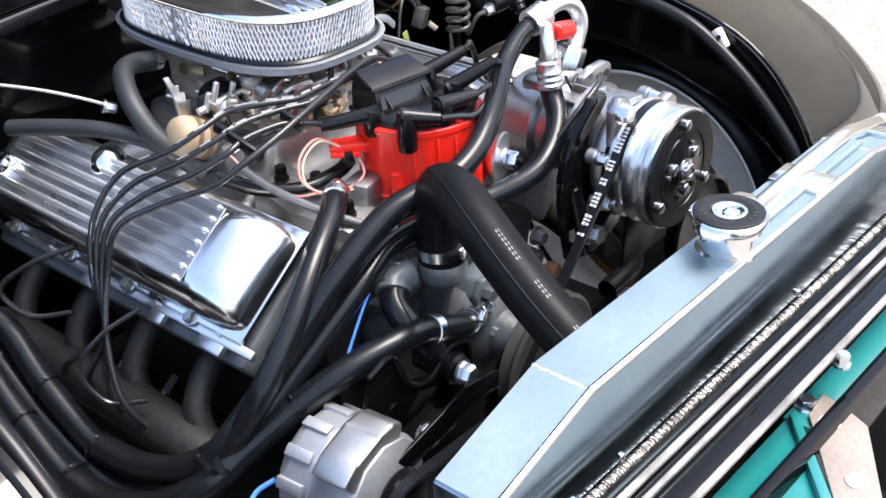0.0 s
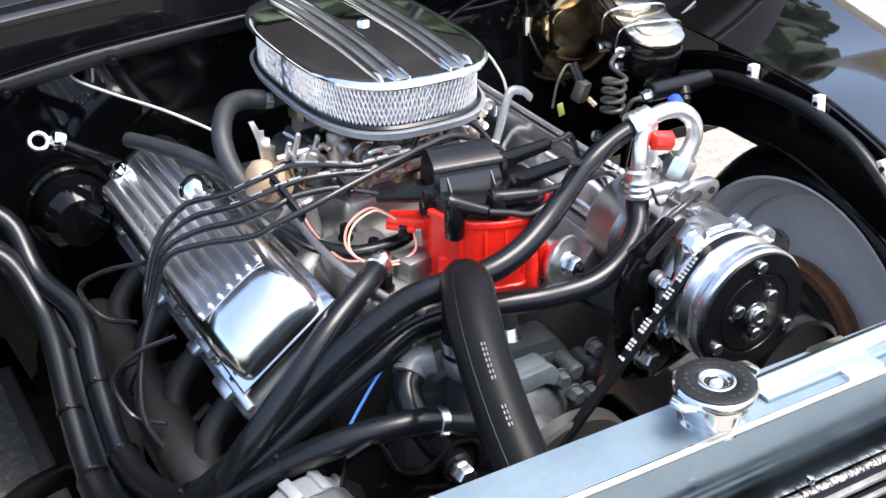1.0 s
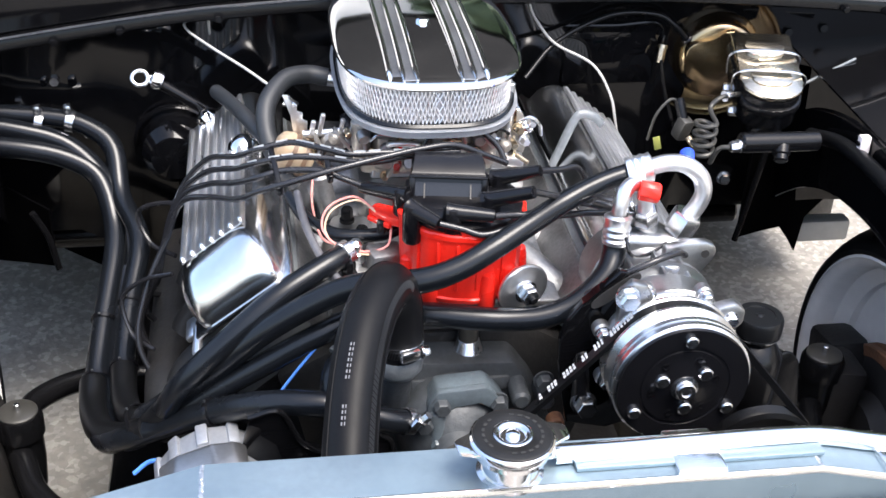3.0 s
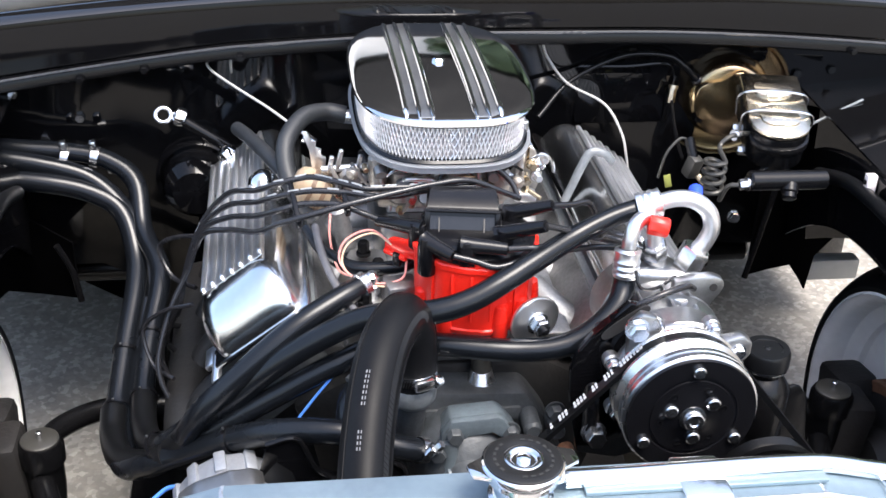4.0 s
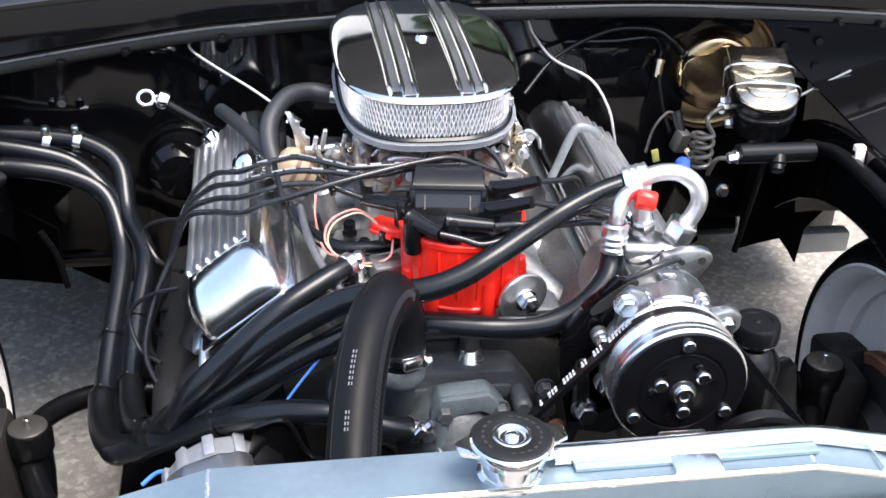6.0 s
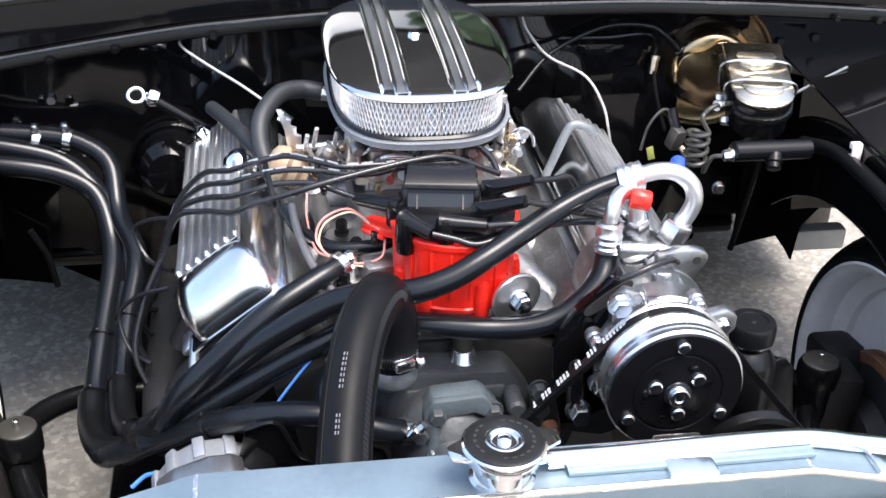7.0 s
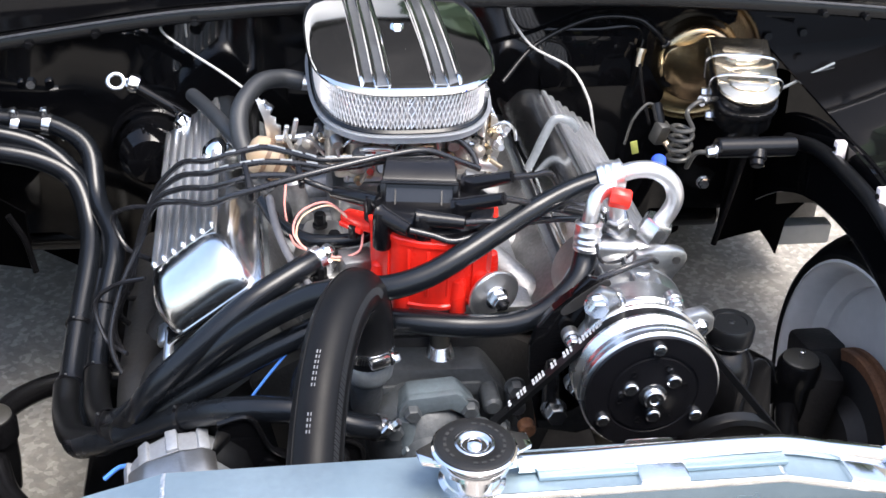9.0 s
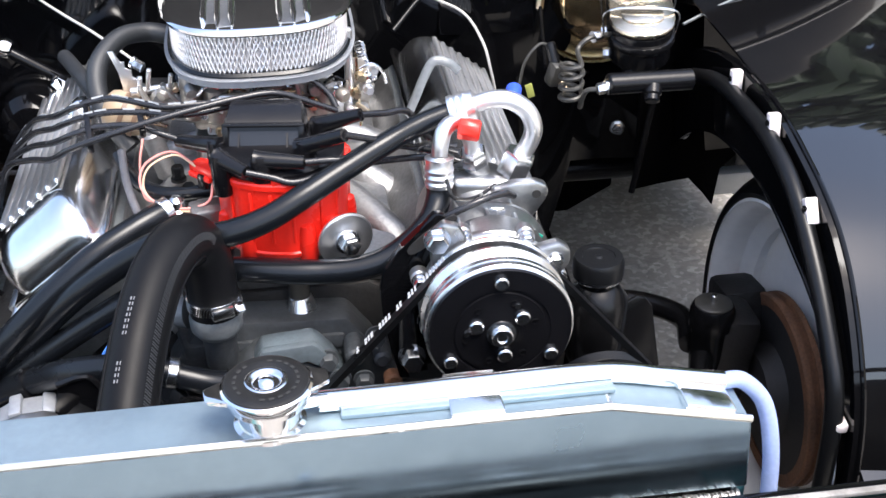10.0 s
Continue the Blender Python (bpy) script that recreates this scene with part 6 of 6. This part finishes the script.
def tie(at, axis, r, mate=PLASTIC):
    t = thing("cable_tie", "thin cable tie round the hoses with a pale cut end", "cable tie", at=at, group="cable ties")
    m = along(at, Vector(at) + Vector(axis))
    part("strap", ring(((r, -0.0022), (r + 0.0014, -0.0022), (r + 0.0014, 0.0022), (r, 0.0022)), m, 28), mate, t)
    part("tail", box(0.0028, 0.003, 0.0024, m @ pose(r * 0.2, r + 0.002, 0), 0.0005), RUBBER_GREY, t, "pale cut end")


tie((-0.311, 0.176, 0.760), (-0.7, 0.3, -0.55), 0.0165)
tie((-0.372, 0.318, 0.709), (0.0, 1, 0.25), 0.0160)
tie((-0.340, 0.316, 0.726), (0.0, 1, 0.25), 0.0155)
tie((-0.233, 0.138, 0.795), (-0.7, 0.3, -0.35), 0.0140)
tie((-0.336, 0.40, 0.760), (0.1, 1, 0.45), 0.0132)
tie((-0.369, 0.40, 0.736), (0.1, 1, 0.45), 0.0139)
for x in (-0.414, -0.452):
    k = thing("hose_clamp", "bright hose clamp on the heater pipe by the firewall", "hose clamp", at=(x, 0.63, 0.89), group="hose clamps")
    part("band", ring(((0.0129, -0.005), (0.0146, -0.005), (0.0146, 0.005), (0.0129, 0.005)), along((x, 0.627, 0.8925), (x - 0.1, 0.645, 0.912)), 26), ZINC, k)
    part("worm_housing", box(0.010, 0.012, 0.014, pose(x - 0.002, 0.624, 0.911, 0, -10, 0), 0.003), ZINC, k)

# ---- plug wires ----
def plug_wire(label, pts, clips=(), boot=None, r=0.0034):
    w = thing("plug_wire", label, "ignition wire", at=pts[0], group="plug wires")
    part("cable", tube(pts, r, 10, 8), CABLE, w)
    if boot:
        a, b = Vector(boot[0]), Vector(boot[1])
        part("boot", tube([a, a.lerp(b, 0.45), b], lambda t: 0.0088 - 0.0035 * t, 12, 5), PLASTIC, w, "black rubber boot")
    for c, d in clips:
        part("print", box(0.012, 0.0022, 0.0003, along(c, d) @ pose(0, 0, 0, 0, 90, 0), 0.0), WHITE_INK, w)
    return w


CABLE = mat("black_silicone_cable", (0.014, 0.014, 0.016), 0.25, vary=0.2, scale=40)
LEADS = (   # from the cap to the edge of the valve cover
    [(0.030, 0.268, 1.014), (-0.015, 0.264, 1.016), (-0.045, 0.264, 1.017), (-0.083, 0.263, 1.017), (-0.101, 0.270, 1.018), (-0.122, 0.283, 1.018), (-0.145, 0.300, 1.014), (-0.176, 0.303, 1.006), (-0.200, 0.320, 0.990)],
    [(0.010, 0.272, 1.008), (-0.024, 0.266, 1.011), (-0.051, 0.258, 1.0105), (-0.076, 0.257, 1.0105), (-0.106, 0.267, 1.011), (-0.143, 0.275, 1.010), (-0.177, 0.284, 1.000), (-0.200, 0.302, 0.985)],
    [(-0.073, 0.244, 0.990), (-0.089, 0.245, 0.997), (-0.105, 0.250, 1.002), (-0.121, 0.256, 1.0035), (-0.153, 0.264, 1.000), (-0.177, 0.265, 0.993), (-0.200, 0.285, 0.977)],
    [(0.082, 0.276, 0.994), (0.062, 0.273, 1.004), (0.024, 0.266, 1.022), (-0.012, 0.258, 1.023), (-0.049, 0.249, 1.020), (-0.103, 0.239, 1.012), (-0.142, 0.237, 1.002), (-0.177, 0.244, 0.988), (-0.200, 0.262, 0.970)],
)
for k in range(4):
    o = k * 0.0135
    pts = LEADS[k] + [(-0.232, 0.360 - o * 1.3, 0.967 - 0.006 * k), (-0.262, 0.372 - o * 0.9, 0.928), (-0.282, 0.362 - o * 0.6, 0.880), (-0.294 - 0.004 * k, 0.340 - 0.5 * o, 0.83)]
    end = [(-0.286, 0.45, 0.735), (-0.288, 0.38, 0.73), (-0.290, 0.31, 0.725), (-0.288, 0.262, 0.72)][k]
    pts += [((pts[-1][0] + end[0]) / 2 - 0.02, (pts[-1][1] + end[1]) / 2, 0.775), end]
    path_w = spline(pts, 8)
    marks = [(path_w[i] + Vector((0, -0.0015, 0.0036)), path_w[i + 1] + Vector((0, -0.0015, 0.0036))) for i in (9, 13, 19, 22, 29, 35, 41, 44, 50, 56, 61, 68, 75, 82, 88)] if k < 2 else []
    plug_wire("black ignition wire with white printing over the valve cover", pts, marks, (end, (end[0] + 0.03, end[1], end[2] + 0.022)))
    bb = [Vector(end) + Vector((0.028, 0, 0.02)), Vector(end) + Vector((0.046, 0, 0.034))]
    plug = thing("spark_plug", "dark spark plug end in the cylinder head", "spark plug", hexhead(bb[0], bb[1], 0.0042), IRON, group="spark plugs")
for k, (b, c) in enumerate((((0.102, 0.209, 1.019), (0.150, 0.240, 1.004)), ((0.083, 0.153, 1.026), (0.110, 0.168, 1.012)), ((0.045, 0.148, 1.004), (0.084, 0.158, 1.000)), ((-0.008, 0.148, 0.998), (0.036, 0.141, 0.988)))):
    run_c = [(0.072, 0.150, 0.993), (0.105, 0.175, 0.985)] if k == 3 else [(0.118, 0.188, 0.996)] if k == 2 else [(0.148, 0.195, 0.988)] if k == 1 else []
    plug_wire("black ignition wire running behind the air-conditioning hose", [b, Vector(b).lerp(Vector(c), 0.5), c] + run_c + [(0.172, 0.250 - 0.014 * k, 0.968), (0.222, 0.30 - 0.02 * k, 0.93), (0.262, 0.33 - 0.02 * k, 0.90), (0.295, 0.36, 0.85)], (), None)
plug_wire("black coil wire arching behind the coil cover", [(-0.005, 0.300, 0.998), (0.002, 0.302, 1.014), (0.014, 0.303, 1.026), (0.030, 0.303, 1.030), (0.052, 0.301, 1.024), (0.074, 0.296, 1.006), (0.082, 0.288, 0.992)], (), None)
for x, y, z in ((-0.107, 0.245, 1.006), (-0.160, 0.262, 0.999)):
    sp = thing("wire_separator", "small black plug wire separator clip", "clip", at=(x, y, z), group="wire separators")
    part("comb", box(0.006, 0.026 if x > -0.12 else 0.060, 0.011, pose(x, y + 0.004, z, 20, 0, 8), 0.002), PLASTIC, sp)

# ---- vacuum hoses, breather and cables at the carburettor ----
thing("breather_hose", "thick grey rubber breather hose from the air cleaner to the valve", "hose",
      tube([(CX - 0.104, 0.477, 1.010), (-0.118, 0.478, 1.014), (-0.145, 0.458, 1.016), (-0.166, 0.420, 1.002), (-0.166, 0.392, 0.975), (-0.152, 0.372, 0.950), (-0.135, 0.36, 0.93)], 0.0108, 16), RUBBER_GREY)
thing("vacuum_hose", "grey rubber hose lying on the valve cover with an open end", "hose",
      tube([(-0.226, 0.562, 0.958), (-0.212, 0.520, 0.965), (-0.190, 0.455, 0.972), (-0.168, 0.405, 0.966), (-0.152, 0.38, 0.95)], 0.0088, 14), RUBBER_GREY)
pv = thing("breather_valve", "tan moulded valve body with dark bands", "valve", at=(-0.14, 0.35, 0.96))
vm = along((-0.128, 0.368, 0.962), (-0.170, 0.372, 0.982))
part("valve_body", lathe([(0.018, -0.01), (0.0205, -0.004), (0.0215, 0.006), (0.0215, 0.022), (0.0185, 0.030), (0.012, 0.034), (0.002, 0.035)], vm, 32), TAN, pv)
for h in (0.000, 0.014):
    part("band", ring(((0.021, h - 0.0025), (0.0224, h - 0.0025), (0.0224, h + 0.0025), (0.021, h + 0.0025)), vm, 32), mat("brown_phenolic", (0.14, 0.085, 0.05), 0.45), pv)
thing("throttle_cable", "pale sheathed cable looping from the firewall to the carburetor", "cable",
      tube([(-0.234, 0.664, 0.990), (-0.234, 0.655, 1.005), (-0.236, 0.652, 1.024), (-0.252, 0.646, 1.029), (-0.263, 0.637, 1.020), (-0.257, 0.622, 1.013), (-0.226, 0.590, 1.002), (-0.190, 0.555, 0.991), (-0.162, 0.530, 0.979), (-0.136, 0.510, 0.965)], 0.0017, 10), SHEATH)
thing("cable_end", "bright notched cable end fitting behind the carburetor", "fitting", hexhead((-0.142, 0.512, 0.966), (-0.130, 0.506, 0.960), 0.0062), ZINC)
thing("speedometer_cable", "pale sheathed cable from the firewall behind the valve cover", "cable",
      tube([(0.178, 0.665, 1.036), (0.181, 0.655, 1.034), (0.189, 0.65, 1.015), (0.214, 0.63, 0.986), (0.259, 0.60, 0.968), (0.281, 0.58, 0.935), (0.290, 0.572, 0.90), (0.302, 0.57, 0.84)], 0.0018, 10), SHEATH)
loop = [(-0.062, 0.238, 0.966), (-0.082, 0.246, 0.977), (-0.108, 0.242, 0.968), (-0.115, 0.234, 0.948), (-0.098, 0.222, 0.932), (-0.070, 0.214, 0.930)]
thing("sensor_wire", "thin pink sensor wire looped beside the red connector", "wire", tube(loop + [(-0.05, 0.215, 0.936), (-0.045, 0.226, 0.95)], 0.0013, 8), PINK_WIRE)
thing("sensor_wire", "thin yellow sensor wire looped beside the red connector", "wire", tube([(x + 0.003, y - 0.002, z - 0.003) for x, y, z in loop], 0.0011, 8), YELLOW_WIRE)
thing("sensor_wire", "dull pink wire running down to the intake", "wire", tube([(-0.098, 0.225, 0.932), (-0.115, 0.25, 0.928), (-0.122, 0.30, 0.938), (-0.12, 0.335, 0.95)], 0.0013, 8), PINK_WIRE)
thing("wiring_loom", "black loom lying across the front of the intake", "wire", tube([(-0.145, 0.325, 0.938), (-0.128, 0.285, 0.930), (-0.098, 0.255, 0.927), (-0.055, 0.248, 0.930), (-0.035, 0.25, 0.935)], 0.0075, 12), RUBBER)
thing("wiring_loom", "thin brown-black loom dropping past the valve cover", "wire", tube([(-0.138, 0.300, 0.955), (-0.132, 0.262, 0.940), (-0.118, 0.215, 0.926), (-0.095, 0.175, 0.912), (-0.075, 0.15, 0.905)], 0.0042, 10), CLEAR_GREY)
thing("blue_wire", "bright blue wire hanging below the hoses", "wire", tube([(-0.085, 0.155, 0.895), (-0.115, 0.142, 0.880), (-0.140, 0.140, 0.850), (-0.165, 0.138, 0.815)], 0.0015, 8), BLUE_WIRE)
thing("blue_wire", "short blue wire end by the alternator", "wire", tube([(-0.285, 0.12, 0.752), (-0.30, 0.13, 0.742), (-0.315, 0.128, 0.73)], 0.0024, 8), BLUE_WIRE)
thing("clutch_wire", "thin black wire to the compressor clutch", "wire", tube([(0.235, 0.13, 0.962), (0.222, 0.118, 0.972), (0.195, 0.105, 0.972), (0.160, 0.105, 0.955), (0.125, 0.115, 0.925), (0.10, 0.14, 0.89)], 0.0034, 10), CABLE)
thing("clutch_wire", "thin black wire round the compressor head", "wire", tube([(0.222, 0.15, 0.965), (0.200, 0.14, 0.958), (0.178, 0.125, 0.968), (0.172, 0.13, 0.985)], 0.0018, 8), CABLE)
thing("engine_wire", "thin black wire loop beside the exhaust manifold", "wire", tube([(-0.275, 0.30, 0.86), (-0.31, 0.32, 0.84), (-0.335, 0.33, 0.81), (-0.325, 0.31, 0.775), (-0.30, 0.28, 0.775)], 0.0026, 8), CABLE)
thing("engine_wire", "thin black wire loop near the rear spark plugs", "wire", tube([(-0.262, 0.42, 0.88), (-0.30, 0.45, 0.865), (-0.325, 0.47, 0.84), (-0.31, 0.45, 0.81), (-0.28, 0.42, 0.81)], 0.0030, 8), CABLE)

# ---- dipstick ----
ds = thing("dipstick", "black dipstick tube with a chrome ring handle", "dipstick", at=(-0.29, 0.585, 0.955))
part("tube", tube([(-0.298, 0.588, 0.961), (-0.27, 0.585, 0.943), (-0.237, 0.583, 0.921), (-0.21, 0.59, 0.90), (-0.19, 0.61, 0.86)], 0.0072, 14), BLACK_PAINT, ds)
part("collar", lathe([(0.006, -0.004), (0.0115, -0.002), (0.0125, 0.004), (0.0115, 0.010), (0.006, 0.014), (0.002, 0.0145)], along((-0.294, 0.588, 0.962), (-0.32, 0.590, 0.972)), 24), CHROME, ds, "chrome dipstick knob")
part("ring_handle", tube([(-0.319 + 0.0098 * math.cos(a), 0.588 + 0.0055 * math.sin(a), 0.967 + 0.0075 * math.sin(a)) for a in [math.pi * 2 * k / 12 for k in range(13)]], 0.0030, 10, 3), ZINC, ds, "chrome pull ring")

# ---- brake booster and master cylinder ----
bo = thing("brake_booster", "gold zinc-plated round brake booster on the firewall", "brake booster", at=(0.450, 0.66, 0.955))
bm_ = pose(0.450, 0.672, 0.955, 90, 0, -6) @ Matrix.Diagonal((1.13, 1.13, 1.0, 1))
part("shell", lathe([(0.060, 0.0), (0.080, 0.004), (0.0825, 0.007), (0.0830, 0.011), (0.0815, 0.0135), (0.0785, 0.0130), (0.0765, 0.0090), (0.0740, 0.0080), (0.0640, 0.0070), (0.0560, 0.0075), (0.0535, 0.010), (0.0515, 0.022), (0.0490, 0.034), (0.0460, 0.040), (0.042, 0.0425), (0.02, 0.0415)], bm_, 64), GOLD_ZINC, bo)
scallop = []
for k in range(64):
    a = 2 * math.pi * k / 64
    r = 0.040 + 0.0055 * math.cos(2 * a) + 0.0035 * math.cos(5 * a + 0.6)
    scallop.append((r * math.cos(a), 0.78 * r * math.sin(a)))
part("boss", prism(scallop, 0.020, bm_ @ pose(-0.002, 0.010, 0.034, 0, 0, 18), 0.007, seg=4), GOLD_ZINC, bo, "raised scalloped gold boss")
for dx, dy in ((-0.036, -0.020), (0.034, -0.026)):
    part("stud_nut", hexhead(bm_ @ Vector((dx, dy, 0.040)), bm_ @ Vector((dx, dy, 0.052)), 0.007), BLACK_SATIN, bo)
part("check_valve", rod((0.408, 0.648, 0.975), (0.396, 0.640, 0.987), 0.008, 14, 0.002), BLACK_SATIN, bo)
YAW = -11
mcm = pose(0.463, 0.520, 0.961, 11, 0, YAW) @ Matrix.Diagonal((1.06, 1.02, 1, 1))
mc = thing("master_cylinder", "black brake master cylinder with a plated twin-chamber lid", "master cylinder", at=(0.464, 0.528, 0.92))
cap_out = [(-0.036, 0.072), (0.036, 0.072)] + [(0.036 * math.cos(radians(a)), -0.038 + 0.036 * math.sin(radians(a))) for a in range(0, -181, -15)]
part("reservoir", prism([(x * 0.96, y * 0.97) for x, y in cap_out], 0.046, mcm @ pose(0, 0, -0.014), 0.006), BLACK_SATIN, mc, "black cast reservoir")
part("reservoir_waist", prism([(x * 1.04, y * 1.03) for x, y in cap_out], 0.012, mcm @ pose(0, 0, 0.010), 0.004), BLACK_SATIN, mc)
part("bore", rod(mcm @ Vector((0, 0.10, -0.024)), mcm @ Vector((0, -0.070, -0.024)), 0.021, 24, 0.004), BLACK_SATIN, mc)
lidm = part("lid", prism(cap_out, 0.007, mcm @ pose(0, 0, 0.033), 0.003), PLATED, mc, "bright plated lid")
for y in (0.034, -0.030):
    part("lid_bulge", prism(oval(0.024, 0.021, 24), 0.006, mcm @ pose(0, y, 0.037), 0.0035), PLATED, lidm)
for y in (0.022, -0.022):
    part("bail_wire", tube([mcm @ Vector(p) for p in ((-0.040, y + 0.006, 0.004), (-0.042, y, 0.034), (-0.030, y - 0.004, 0.0455), (0.0, y - 0.006, 0.048), (0.030, y - 0.004, 0.0455), (0.042, y, 0.034), (0.040, y + 0.006, 0.004))], 0.0014, 8), ZINC, mc, "spring wire bail")
for y in (0.03, -0.02):
    part("outlet_nut", hexhead(mcm @ Vector((-0.020, y, -0.020)), mcm @ Vector((-0.040, y, -0.020)), 0.007), ZINC, mc)
pr = thing("proportioning_valve", "black horizontal brake valve cylinder with end nut", "brake valve", at=(0.455, 0.42, 0.94))
part("cylinder", rod((0.398, 0.412, 0.941), (0.502, 0.421, 0.936), 0.0125, 20, 0.002), BLACK_SATIN, pr)
part("plug", lathe([(0.011, 0), (0.011, 0.010), (0.009, 0.012), (0.009, 0.018), (0.007, 0.020)], along((0.452, 0.412, 0.935), (0.444, 0.385, 0.905)), 20), BLACK_SATIN, pr)
part("end_nut", hexhead((0.398, 0.412, 0.937), (0.386, 0.411, 0.936), 0.007), ZINC, pr)
coil = [(0.386, 0.411, 0.936), (0.374, 0.416, 0.932)] + [(0.362 + 0.0125 * math.cos(i * 2 * math.pi / 10 - 0.8), 0.438 + 0.0150 * math.sin(i * 2 * math.pi / 10 - 0.8), 0.908 + 0.052 * i / 40) for i in range(41)] + [(0.374, 0.462, 0.964), (0.385, 0.468, 0.974), (0.402, 0.475, 0.976), (0.425, 0.485, 0.972)]
thing("brake_line", "grey coiled steel brake line beside the master cylinder", "brake line", tube(coil, 0.0030, 8, 4), STEEL_LINE)
thing("line_union", "bright union where the coiled brake line meets the cylinder", "fitting", hexhead((0.394, 0.471, 0.976), (0.406, 0.476, 0.976), 0.0055), ZINC)
sw = thing("brake_switch", "small grey brake switch block with brass fitting", "switch", at=(0.345, 0.52, 0.9))
part("block", box(0.018, 0.018, 0.030, pose(0.357, 0.500, 0.920, 14, 8, 20), 0.004), STEEL_LINE, sw)
part("stem", rod((0.357, 0.502, 0.93), (0.352, 0.515, 0.955), 0.007, 14, 0.002), BLACK_SATIN, sw)
part("fitting", rod((0.362, 0.492, 0.912), (0.370, 0.484, 0.902), 0.0045, 12, 0.001), BRASS, sw)
part("tag", box(0.009, 0.002, 0.018, pose(0.326, 0.50, 0.900, 0, -15, 0), 0.0005), mat("yellow_tag", (0.27, 0.28, 0.07), 0.5), sw, "small yellow tag")
part("wire", tube([(0.352, 0.513, 0.952), (0.338, 0.510, 0.955), (0.320, 0.502, 0.938), (0.312, 0.500, 0.905)], 0.0018, 8), STEEL_LINE, sw)
thing("vacuum_line", "black vacuum hose from the booster across the firewall", "hose", tube([(0.398, 0.640, 0.985), (0.378, 0.640, 1.005), (0.35, 0.642, 1.02), (0.29, 0.645, 1.018), (0.22, 0.64, 0.985), (0.17, 0.60, 0.95)], 0.0032, 12), RUBBER_DULL)
thing("brake_line", "thin steel brake line with bright union down the firewall", "brake line", tube([(0.372, 0.655, 0.985), (0.368, 0.648, 0.96), (0.362, 0.60, 0.93), (0.352, 0.53, 0.918)], 0.0026, 8), BLACK_SATIN)
thing("line_union", "bright brass union on the brake line", "fitting", hexhead((0.370, 0.650, 0.972), (0.366, 0.643, 0.950), 0.0055), BRASS)
# grey rod drawn in place of a bright line on the fender
thing("fender_glint_rod", "thin grey rod standing in for a glint along the fender", "rod", tube([(0.530, 0.55, 0.953), (0.575, 0.570, 0.963), (0.620, 0.590, 0.972)], 0.0020, 10), GREY_PAINT)
thing("starter_relay", "grey plastic relay box low on the frame rail", "relay", box(0.04, 0.05, 0.08, pose(-0.300, 0.50, 0.61), 0.006), GREY_WHEEL)
